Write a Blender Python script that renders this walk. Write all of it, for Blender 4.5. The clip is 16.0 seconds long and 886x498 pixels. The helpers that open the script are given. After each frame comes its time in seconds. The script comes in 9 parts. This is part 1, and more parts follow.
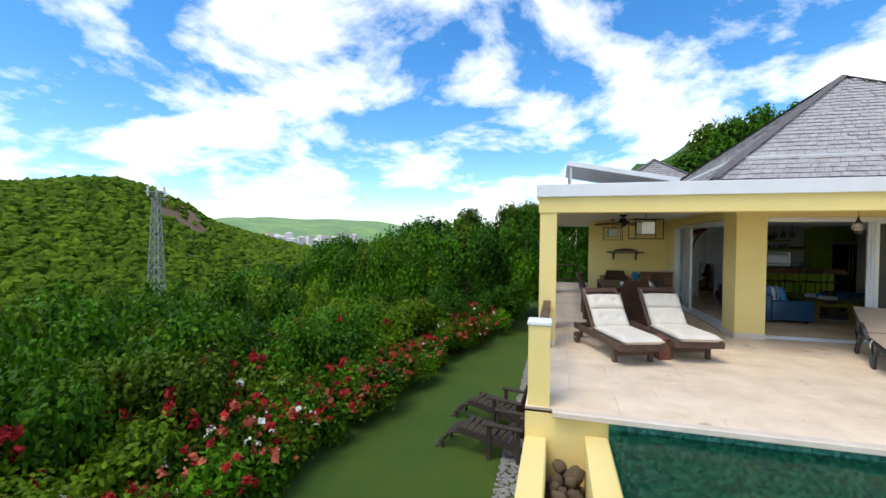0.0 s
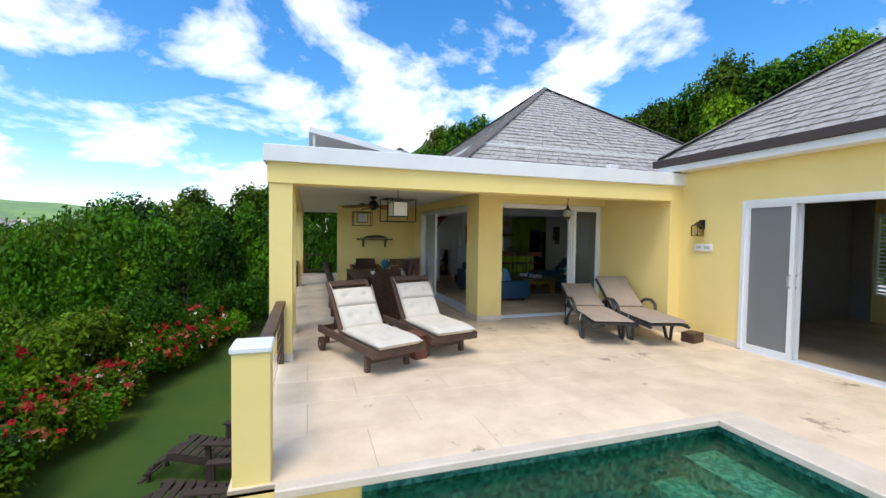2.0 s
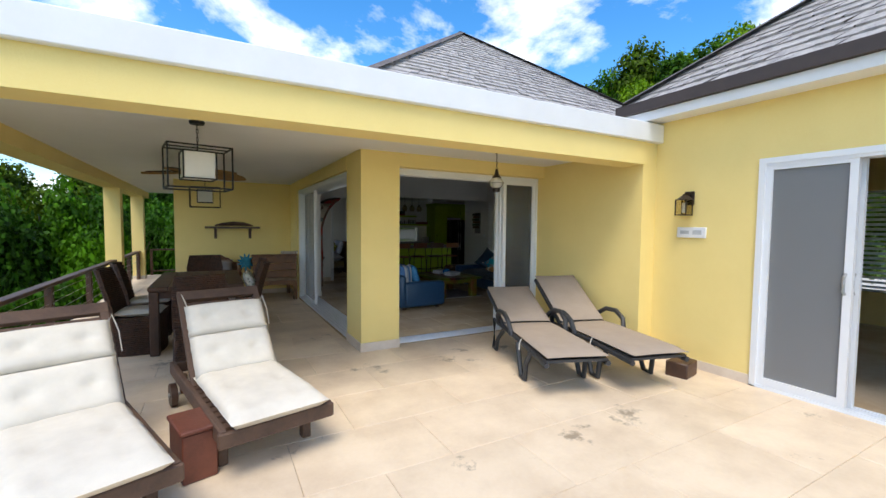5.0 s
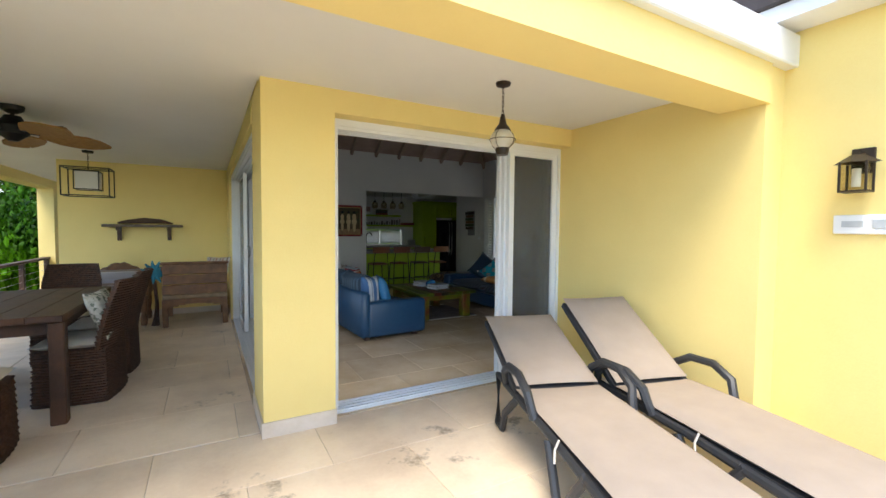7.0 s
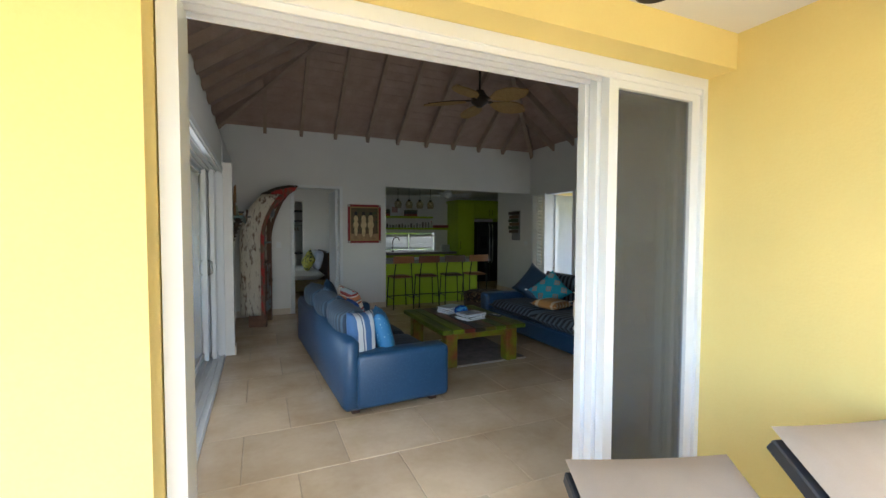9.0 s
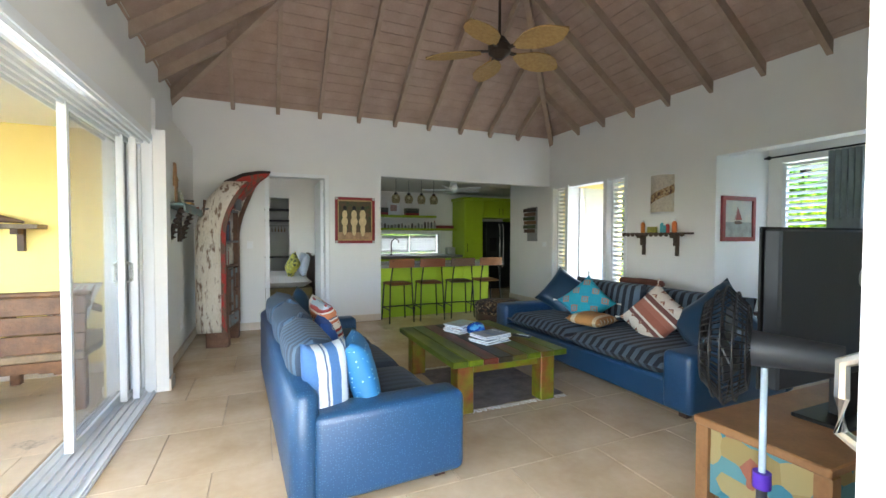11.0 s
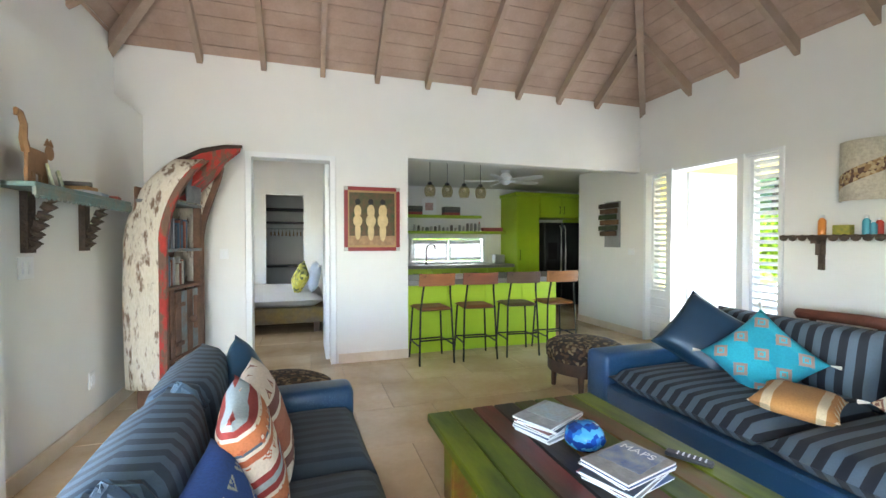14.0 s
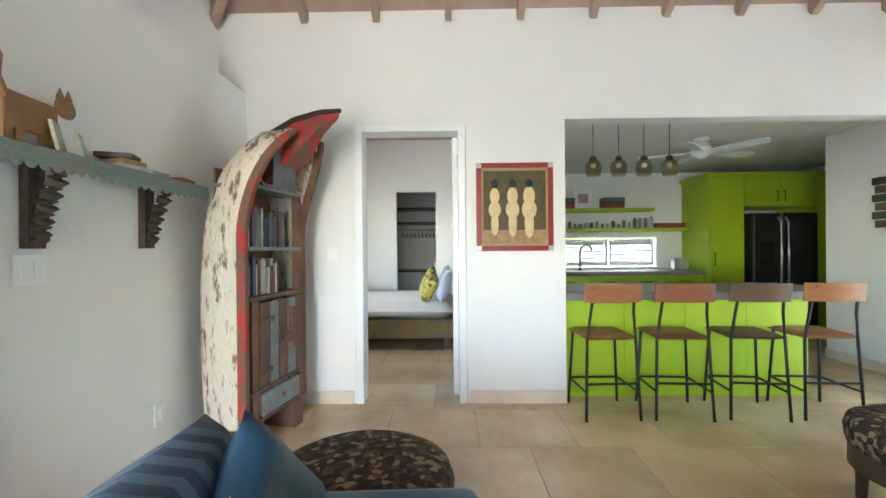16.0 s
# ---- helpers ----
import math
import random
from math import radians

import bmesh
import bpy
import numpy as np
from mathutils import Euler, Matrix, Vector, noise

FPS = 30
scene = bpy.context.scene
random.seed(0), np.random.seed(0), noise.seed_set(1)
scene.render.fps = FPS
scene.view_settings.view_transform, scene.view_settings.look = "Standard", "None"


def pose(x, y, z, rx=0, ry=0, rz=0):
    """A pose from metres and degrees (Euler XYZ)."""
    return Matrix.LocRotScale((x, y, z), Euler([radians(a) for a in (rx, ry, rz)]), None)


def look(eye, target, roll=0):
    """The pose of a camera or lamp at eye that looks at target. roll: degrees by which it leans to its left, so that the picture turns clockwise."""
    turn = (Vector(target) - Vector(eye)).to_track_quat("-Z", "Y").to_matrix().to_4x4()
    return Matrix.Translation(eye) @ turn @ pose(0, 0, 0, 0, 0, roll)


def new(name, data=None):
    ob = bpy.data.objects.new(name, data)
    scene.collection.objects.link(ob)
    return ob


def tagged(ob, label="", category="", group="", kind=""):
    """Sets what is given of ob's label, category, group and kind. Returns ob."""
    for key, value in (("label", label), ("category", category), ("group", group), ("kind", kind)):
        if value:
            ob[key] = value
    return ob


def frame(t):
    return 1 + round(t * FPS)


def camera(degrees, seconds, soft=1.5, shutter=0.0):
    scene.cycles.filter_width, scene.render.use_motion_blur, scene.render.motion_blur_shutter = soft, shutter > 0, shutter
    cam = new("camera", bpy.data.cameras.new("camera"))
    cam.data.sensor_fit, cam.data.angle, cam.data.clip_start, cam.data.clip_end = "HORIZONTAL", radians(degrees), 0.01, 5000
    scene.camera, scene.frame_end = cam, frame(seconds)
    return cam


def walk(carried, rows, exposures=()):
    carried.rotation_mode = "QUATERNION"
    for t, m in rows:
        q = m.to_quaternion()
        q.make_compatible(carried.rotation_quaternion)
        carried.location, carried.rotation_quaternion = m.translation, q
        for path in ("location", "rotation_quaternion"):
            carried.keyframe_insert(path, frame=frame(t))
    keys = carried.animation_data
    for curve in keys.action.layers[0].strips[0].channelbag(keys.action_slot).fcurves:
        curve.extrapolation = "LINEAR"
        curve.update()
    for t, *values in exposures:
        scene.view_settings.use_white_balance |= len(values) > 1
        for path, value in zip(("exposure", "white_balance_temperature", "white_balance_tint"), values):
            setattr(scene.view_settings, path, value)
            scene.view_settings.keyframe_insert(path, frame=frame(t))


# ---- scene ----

cam = camera(93.2, 16.0)
PATH = [
    (0, (0.49, 0.429, 1.676), (-0.035, 2.358, 1.635), 0.6),
    (0.5, (0.445, 0.792, 1.594), (0.273, 2.784, 1.559), 0.8),
    (1, (0.45, 1.19, 1.618), (0.568, 3.186, 1.563), 0.9),
    (1.5, (0.54, 1.59, 1.588), (0.91, 3.555, 1.525), 0.7),
    (2, (0.664, 2.017, 1.566), (1.275, 3.92, 1.492), 0.8),
    (2.5, (0.826, 2.411, 1.597), (1.626, 4.24, 1.484), 0.6),
    (3, (1.112, 2.709, 1.548), (1.961, 4.516, 1.42), 0.6),
    (3.5, (1.289, 3.11, 1.512), (2.203, 4.884, 1.382), 0.5),
    (4, (1.514, 3.52, 1.487), (2.47, 5.272, 1.365), 0.5),
    (4.2, (1.64, 3.67, 1.483), (2.589, 5.426, 1.363), 0.6),
    (6.5, (2.9, 5.66, 1.361), (3.878, 7.401, 1.269), 0.45),
    (7, (3.24, 6.053, 1.352), (4.22, 7.794, 1.263), 0.5),
    (7.5, (3.575, 6.47, 1.366), (4.56, 8.21, 1.286), 0.7),
    (8, (3.83, 6.87, 1.374), (4.768, 8.636, 1.308), 0.9),
    (8.5, (4.075, 7.32, 1.418), (4.884, 9.147, 1.331), 0.3),
    (10.8, (4.649, 8.738, 1.311), (5.444, 10.572, 1.238), 0.1),
    (11, (4.709, 8.867, 1.292), (5.5, 10.703, 1.236), 0.1),
    (11.5, (4.844, 9.13, 1.287), (5.605, 10.978, 1.243), 0.1),
    (12, (4.983, 9.387, 1.286), (5.745, 11.236, 1.241), 0.0),
    (12.5, (5.109, 9.66, 1.273), (5.861, 11.513, 1.241), -0.0),
    (13, (5.196, 9.955, 1.277), (5.914, 11.822, 1.25), -0.0),
    (13.5, (5.286, 10.29, 1.272), (5.965, 12.171, 1.245), -0.1),
    (14, (5.333, 10.662, 1.301), (5.947, 12.565, 1.266), -0.0),
    (14.5, (5.439, 11.014, 1.287), (5.902, 12.96, 1.263), -0.1),
    (15, (5.474, 11.352, 1.248), (5.783, 13.328, 1.239), -0.5),
    (15.5, (5.474, 11.665, 1.231), (5.606, 13.661, 1.236), -0.6),
    (16, (5.488, 11.926, 1.23), (5.456, 13.926, 1.224), -0.5),
]

EXPOSURES = [(0, -0.06), (1.5, 0.0), (3.0, -0.02), (4.2, 0.06), (6.5, 0.68), (7.5, 1.22), (8.0, 1.42), (8.7, 1.6), (10.4, 3.15), (11.0, 3.4), (12.0, 3.9), (13.5, 4.2), (16.0, 4.4)]
walk(cam, [(t, look(eye, target, roll)) for t, eye, target, roll in PATH], EXPOSURES)
SKY, CLOUD, CLOUD_AT = 0.14, 12.0, (0.35, 0.1, 0.0)
SUN, SUN_EL, SUN_AZ, SUN_SIZE = 2.5, 62, 215, 27


# ================= world, sun, large lights =================
def setup_world():
    w = bpy.data.worlds.new("World")
    scene.world = w
    w.use_nodes = True
    nt = w.node_tree
    nt.nodes.clear()
    L = nt.links.new
    out = nt.nodes.new("ShaderNodeOutputWorld")
    bg = nt.nodes.new("ShaderNodeBackground")
    bg.inputs["Strength"].default_value = SKY
    sky = nt.nodes.new("ShaderNodeTexSky")
    sky.sky_type = "NISHITA"
    sky.sun_disc = False
    sky.sun_elevation, sky.sun_rotation = radians(SUN_EL), radians(SUN_AZ)
    sky.air_density, sky.dust_density, sky.ozone_density = 1.0, 0.3, 2.5
    tc = nt.nodes.new("ShaderNodeTexCoord")
    sep = nt.nodes.new("ShaderNodeSeparateXYZ")
    L(tc.outputs["Generated"], sep.inputs[0])
    # project the direction on a flat cloud deck, so clouds flatten towards the horizon
    zc = nt.nodes.new("ShaderNodeMath"); zc.operation = "MAXIMUM"; zc.inputs[1].default_value = 0.0
    L(sep.outputs["Z"], zc.inputs[0])
    zz = nt.nodes.new("ShaderNodeMath"); zz.operation = "ADD"; zz.inputs[1].default_value = 0.32
    L(zc.outputs[0], zz.inputs[0])
    dv = nt.nodes.new("ShaderNodeVectorMath"); dv.operation = "DIVIDE"
    cmb = nt.nodes.new("ShaderNodeCombineXYZ")
    for i in range(3):
        L(zz.outputs[0], cmb.inputs[i])
    L(tc.outputs["Generated"], dv.inputs[0]); L(cmb.outputs[0], dv.inputs[1])
    mp = nt.nodes.new("ShaderNodeMapping")
    mp.inputs["Location"].default_value = CLOUD_AT
    L(dv.outputs[0], mp.inputs[0])
    n1 = nt.nodes.new("ShaderNodeTexNoise")
    n1.inputs["Scale"].default_value, n1.inputs["Detail"].default_value, n1.inputs["Roughness"].default_value = 1.9, 9, 0.58
    n1.inputs["Distortion"].default_value = 0.25
    L(mp.outputs[0], n1.inputs["Vector"])
    ramp = nt.nodes.new("ShaderNodeValToRGB")
    ramp.color_ramp.elements[0].position, ramp.color_ramp.elements[1].position = 0.46, 0.59
    L(n1.outputs["Fac"], ramp.inputs[0])
    n2 = nt.nodes.new("ShaderNodeTexNoise")
    n2.inputs["Scale"].default_value, n2.inputs["Detail"].default_value = 5.0, 5
    L(mp.outputs[0], n2.inputs["Vector"])
    cl = nt.nodes.new("ShaderNodeMix"); cl.data_type = "RGBA"
    cl.inputs["A"].default_value, cl.inputs["B"].default_value = (*[CLOUD * v for v in (0.86, 0.90, 0.97)], 1), (CLOUD, CLOUD, CLOUD, 1)
    L(n2.outputs["Fac"], cl.inputs["Factor"])
    mix = nt.nodes.new("ShaderNodeMix"); mix.data_type = "RGBA"
    deep = nt.nodes.new("ShaderNodeHueSaturation")
    deep.inputs["Saturation"].default_value, deep.inputs["Value"].default_value = 1.35, 1.75
    L(sky.outputs[0], deep.inputs["Color"])
    L(ramp.outputs["Color"], mix.inputs["Factor"]); L(deep.outputs[0], mix.inputs["A"]); L(cl.outputs["Result"], mix.inputs["B"])
    L(mix.outputs["Result"], bg.inputs["Color"]); L(bg.outputs[0], out.inputs[0])


setup_world()
sun = new("sun", bpy.data.lights.new("sun", "SUN"))
sun.data.energy, sun.data.angle, sun.data.color = SUN, radians(SUN_SIZE), (1.0, 0.91, 0.76)
sun.rotation_euler = Euler((radians(90 - SUN_EL), 0, radians(180 - SUN_AZ)))


def window_light(name, m, sx, sy, watts, color=(0.93, 0.97, 1.0)):
    """Sky light that enters by an opening."""
    d = bpy.data.lights.new(name, "AREA")
    d.shape, d.size, d.size_y, d.energy, d.color = "RECTANGLE", sx, sy, watts, color
    ob = new(name, d)
    ob.matrix_world = m
    return ob


# ================= materials =================
MATS = {}


def mat(name, color, rough=0.6, metal=0.0, var=0.12, scale=6.0, fine=60.0, bump=0.15, second=None, spec=0.5, obj_var=0.0, stretch=(1, 1, 1), bump_dist=0.01, amount=None, world=False, stain=None):
    """A painted, stone, cloth or wood surface: base colour varied at two scales, with fine relief."""
    if name in MATS:
        return MATS[name]
    m = bpy.data.materials.new(name)
    m.use_nodes = True
    nt = m.node_tree
    L = nt.links.new
    bs = nt.nodes["Principled BSDF"]
    bs.inputs["Roughness"].default_value, bs.inputs["Metallic"].default_value = rough, metal
    bs.inputs["Specular IOR Level"].default_value = spec
    tc = nt.nodes.new("ShaderNodeTexCoord")
    mp = nt.nodes.new("ShaderNodeMapping")
    mp.inputs["Scale"].default_value = stretch
    if world:
        L(nt.nodes.new("ShaderNodeNewGeometry").outputs["Position"], mp.inputs[0])
    else:
        L(tc.outputs["Object"], mp.inputs[0])
    a = nt.nodes.new("ShaderNodeTexNoise")
    a.inputs["Scale"].default_value, a.inputs["Detail"].default_value, a.inputs["Roughness"].default_value = scale, 6, 0.6
    b = nt.nodes.new("ShaderNodeTexNoise")
    b.inputs["Scale"].default_value, b.inputs["Detail"].default_value = fine, 4
    L(mp.outputs[0], a.inputs["Vector"]); L(mp.outputs[0], b.inputs["Vector"])
    c2 = second or tuple(max(0.0, c * (1 - 2.2 * var)) for c in color)
    r = nt.nodes.new("ShaderNodeValToRGB")
    lo, hi = amount or (0.3, 0.7)
    r.color_ramp.elements[0].position, r.color_ramp.elements[1].position = lo, hi
    r.color_ramp.elements[0].color, r.color_ramp.elements[1].color = (*c2, 1), (*color, 1)
    L(a.outputs["Fac"], r.inputs[0])
    mx = nt.nodes.new("ShaderNodeMix"); mx.data_type, mx.blend_type = "RGBA", "OVERLAY"
    mx.inputs["Factor"].default_value = min(1.0, var * 2.5)
    L(r.outputs["Color"], mx.inputs["A"])
    g = nt.nodes.new("ShaderNodeValToRGB")
    g.color_ramp.elements[0].color, g.color_ramp.elements[1].color = (0.3, 0.3, 0.3, 1), (0.7, 0.7, 0.7, 1)
    L(b.outputs["Fac"], g.inputs[0]); L(g.outputs["Color"], mx.inputs["B"])
    res = mx.outputs["Result"]
    if stain:
        s1, sr, sm = nt.nodes.new("ShaderNodeTexNoise"), nt.nodes.new("ShaderNodeValToRGB"), nt.nodes.new("ShaderNodeMix")
        sm.data_type = "RGBA"
        s1.inputs["Scale"].default_value, s1.inputs["Detail"].default_value, s1.inputs["Roughness"].default_value = 1.5, 12, 0.72
        sr.color_ramp.elements[0].position, sr.color_ramp.elements[1].position = 0.605, 0.66
        sr.color_ramp.elements[1].color = (0.75, 0.75, 0.75, 1)
        sm.inputs["B"].default_value = (*stain, 1)
        L(mp.outputs[0], s1.inputs["Vector"]); L(s1.outputs["Fac"], sr.inputs[0]); L(sr.outputs["Color"], sm.inputs["Factor"]); L(res, sm.inputs["A"])
        res = sm.outputs["Result"]
    if obj_var:
        oi = nt.nodes.new("ShaderNodeObjectInfo")
        hs = nt.nodes.new("ShaderNodeHueSaturation")
        mr = nt.nodes.new("ShaderNodeMapRange")
        mr.inputs["To Min"].default_value, mr.inputs["To Max"].default_value = 1 - obj_var, 1 + obj_var
        L(oi.outputs["Random"], mr.inputs["Value"]); L(mr.outputs[0], hs.inputs["Value"]); L(res, hs.inputs["Color"])
        res = hs.outputs["Color"]
    L(res, bs.inputs["Base Color"])
    if bump:
        bp = nt.nodes.new("ShaderNodeBump")
        bp.inputs["Strength"].default_value, bp.inputs["Distance"].default_value = bump, bump_dist
        L(b.outputs["Fac"], bp.inputs["Height"]); L(bp.outputs[0], bs.inputs["Normal"])
    MATS[name] = m
    return m


def mat_stripes(name, stops, period, axis="X", rough=0.75, offset=0.0, bump=0.2, sheen=0.0, fine=180.0, wob=0.0):
    """Woven cloth or painted boards in stripes; stops: (position, colour) over one period, held constant."""
    if name in MATS:
        return MATS[name]
    m = bpy.data.materials.new(name)
    m.use_nodes = True
    nt = m.node_tree
    L = nt.links.new
    bs = nt.nodes["Principled BSDF"]
    bs.inputs["Roughness"].default_value = rough
    bs.inputs["Sheen Weight"].default_value = sheen
    tc = nt.nodes.new("ShaderNodeTexCoord")
    sep = nt.nodes.new("ShaderNodeSeparateXYZ")
    L(tc.outputs["Object"], sep.inputs[0])
    nz = nt.nodes.new("ShaderNodeTexNoise")
    nz.inputs["Scale"].default_value, nz.inputs["Detail"].default_value = 7, 3
    L(tc.outputs["Object"], nz.inputs["Vector"])
    ad = nt.nodes.new("ShaderNodeMath"); ad.operation = "MULTIPLY_ADD"; ad.inputs[1].default_value = wob
    L(nz.outputs["Fac"], ad.inputs[0]); L(sep.outputs[axis], ad.inputs[2])
    dv = nt.nodes.new("ShaderNodeMath"); dv.operation = "MULTIPLY_ADD"
    dv.inputs[1].default_value, dv.inputs[2].default_value = 1 / period, offset + 50
    L(ad.outputs[0], dv.inputs[0])
    fr = nt.nodes.new("ShaderNodeMath"); fr.operation = "FRACT"
    L(dv.outputs[0], fr.inputs[0])
    r = nt.nodes.new("ShaderNodeValToRGB")
    r.color_ramp.interpolation = "CONSTANT"
    for i, (p, c) in enumerate(stops):
        e = r.color_ramp.elements[i] if i < 2 else r.color_ramp.elements.new(p)
        e.position, e.color = p, (*c, 1)
    L(fr.outputs[0], r.inputs[0])
    b = nt.nodes.new("ShaderNodeTexNoise")
    b.inputs["Scale"].default_value, b.inputs["Detail"].default_value = fine, 3
    L(tc.outputs["Object"], b.inputs["Vector"])
    hs = nt.nodes.new("ShaderNodeHueSaturation")
    mr = nt.nodes.new("ShaderNodeMapRange")
    mr.inputs["To Min"].default_value, mr.inputs["To Max"].default_value = 0.75, 1.25
    L(b.outputs["Fac"], mr.inputs["Value"]); L(mr.outputs[0], hs.inputs["Value"]); L(r.outputs["Color"], hs.inputs["Color"])
    L(hs.outputs["Color"], bs.inputs["Base Color"])
    bp = nt.nodes.new("ShaderNodeBump")
    bp.inputs["Strength"].default_value, bp.inputs["Distance"].default_value = bump, 0.004
    L(b.outputs["Fac"], bp.inputs["Height"]); L(bp.outputs[0], bs.inputs["Normal"])
    MATS[name] = m
    return m


def mat_cells(name, colors, scale, rough=0.8, bump=0.3, feature="F1", dist=0.004, rand=1.0):
    """Mosaic, printed cloth or pebbles: cells of the given colours."""
    if name in MATS:
        return MATS[name]
    m = bpy.data.materials.new(name)
    m.use_nodes = True
    nt = m.node_tree
    L = nt.links.new
    bs = nt.nodes["Principled BSDF"]
    bs.inputs["Roughness"].default_value = rough
    tc = nt.nodes.new("ShaderNodeTexCoord")
    v = nt.nodes.new("ShaderNodeTexVoronoi")
    v.inputs["Scale"].default_value, v.inputs["Randomness"].default_value = scale, rand
    L(tc.outputs["Object"], v.inputs["Vector"])
    sep = nt.nodes.new("ShaderNodeSeparateColor")
    L(v.outputs["Color"], sep.inputs[0])
    r = nt.nodes.new("ShaderNodeValToRGB")
    r.color_ramp.interpolation = "CONSTANT"
    for i, c in enumerate(colors):
        e = r.color_ramp.elements[i] if i < 2 else r.color_ramp.elements.new(i / len(colors))
        e.position, e.color = i / len(colors), (*c, 1)
    L(sep.outputs[0], r.inputs[0])
    L(r.outputs["Color"], bs.inputs["Base Color"])
    bp = nt.nodes.new("ShaderNodeBump")
    bp.inputs["Strength"].default_value, bp.inputs["Distance"].default_value = bump, dist
    bp.invert = True
    L(v.outputs["Distance"], bp.inputs["Height"]); L(bp.outputs[0], bs.inputs["Normal"])
    MATS[name] = m
    return m


def mat_dots(name, ground, dot, scale, size, rough):
    """Cloth or vinyl with a fine all-over print of small dots."""
    if name in MATS:
        return MATS[name]
    m = mat(name, ground, rough, var=0.06, scale=4, fine=120, bump=0.25, bump_dist=0.002)
    nt = m.node_tree
    L = nt.links.new
    bs = nt.nodes["Principled BSDF"]
    base = bs.inputs["Base Color"].links[0].from_socket
    v, tc, mx, lt = nt.nodes.new("ShaderNodeTexVoronoi"), nt.nodes.new("ShaderNodeTexCoord"), nt.nodes.new("ShaderNodeMix"), nt.nodes.new("ShaderNodeMath")
    v.inputs["Scale"].default_value, v.inputs["Randomness"].default_value = scale, 0.45
    lt.operation, lt.inputs[1].default_value = "LESS_THAN", size
    mx.data_type = "RGBA"
    mx.inputs["B"].default_value = (*dot, 1)
    L(tc.outputs["Object"], v.inputs["Vector"]); L(v.outputs["Distance"], lt.inputs[0]); L(lt.outputs[0], mx.inputs["Factor"])
    L(base, mx.inputs["A"]); L(mx.outputs["Result"], bs.inputs["Base Color"])
    return m


def mat_kilim(name, stops, period, motif, inner, repeat, lo=0.0, hi=1.0, rough=0.95):
    """Flat-woven cloth: bands along the height, with stepped diamonds in the part lo to hi of each band repeat."""
    if name in MATS:
        return MATS[name]
    m = mat_stripes(name, stops, period, "Y", rough, bump=0.4, fine=110, wob=0.012)
    nt = m.node_tree
    L = nt.links.new
    bs = nt.nodes["Principled BSDF"]
    base = bs.inputs["Base Color"].links[0].from_socket
    tc, sep = nt.nodes.new("ShaderNodeTexCoord"), nt.nodes.new("ShaderNodeSeparateXYZ")
    L(tc.outputs["Object"], sep.inputs[0])

    def op(kind, a, b=None, c=None):
        n = nt.nodes.new("ShaderNodeMath")
        n.operation = kind
        for i, q in enumerate((a, b, c)):
            if q is None:
                continue
            if isinstance(q, (int, float)):
                n.inputs[i].default_value = q
            else:
                L(q, n.inputs[i])
        return n.outputs[0]
    # steps of the weave
    su = op("SNAP", sep.outputs["X"], 0.006)
    sv = op("SNAP", sep.outputs["Y"], 0.006)
    du = op("ABSOLUTE", op("SUBTRACT", op("FRACT", op("MULTIPLY_ADD", su, 1 / repeat, 50.5)), 0.5))
    dv = op("ABSOLUTE", op("SUBTRACT", op("FRACT", op("MULTIPLY_ADD", sv, 1 / repeat, 50.5)), 0.5))
    d = op("ADD", du, dv)
    band = op("FRACT", op("MULTIPLY_ADD", sep.outputs["Y"], 1 / period, 50))
    inside = op("MULTIPLY", op("GREATER_THAN", band, lo), op("LESS_THAN", band, hi))
    for size, col in ((0.34, motif), (0.20, inner), (0.09, motif)):
        mx = nt.nodes.new("ShaderNodeMix"); mx.data_type = "RGBA"
        mx.inputs["B"].default_value = (*col, 1)
        L(op("MULTIPLY", op("LESS_THAN", d, size), inside), mx.inputs["Factor"])
        L(base, mx.inputs["A"])
        base = mx.outputs["Result"]
    L(base, bs.inputs["Base Color"])
    return m


def mat_glass(name, tint=(0.9, 0.95, 0.95), rough=0.0, clear=0.9):
    """Thin pane: mostly clear, with a real glossy reflection."""
    if name in MATS:
        return MATS[name]
    m = bpy.data.materials.new(name)
    m.use_nodes = True
    nt = m.node_tree
    L = nt.links.new
    nt.nodes.remove(nt.nodes["Principled BSDF"])
    out = nt.nodes["Material Output"]
    tr, gl = nt.nodes.new("ShaderNodeBsdfTransparent"), nt.nodes.new("ShaderNodeBsdfGlossy")
    tr.inputs["Color"].default_value = (*tint, 1)
    gl.inputs["Roughness"].default_value = rough
    mx, lw = nt.nodes.new("ShaderNodeMixShader"), nt.nodes.new("ShaderNodeLayerWeight")
    pw, fz = nt.nodes.new("ShaderNodeMath"), nt.nodes.new("ShaderNodeMath")
    pw.operation, fz.operation = "POWER", "MULTIPLY_ADD"
    pw.inputs[1].default_value, fz.inputs[1].default_value, fz.inputs[2].default_value = 5.0, 0.6, 0.035
    L(lw.outputs["Facing"], pw.inputs[0]); L(pw.outputs[0], fz.inputs[0])
    L(fz.outputs[0], mx.inputs[0]); L(tr.outputs[0], mx.inputs[1]); L(gl.outputs[0], mx.inputs[2]); L(mx.outputs[0], out.inputs[0])
    MATS[name] = m
    return m


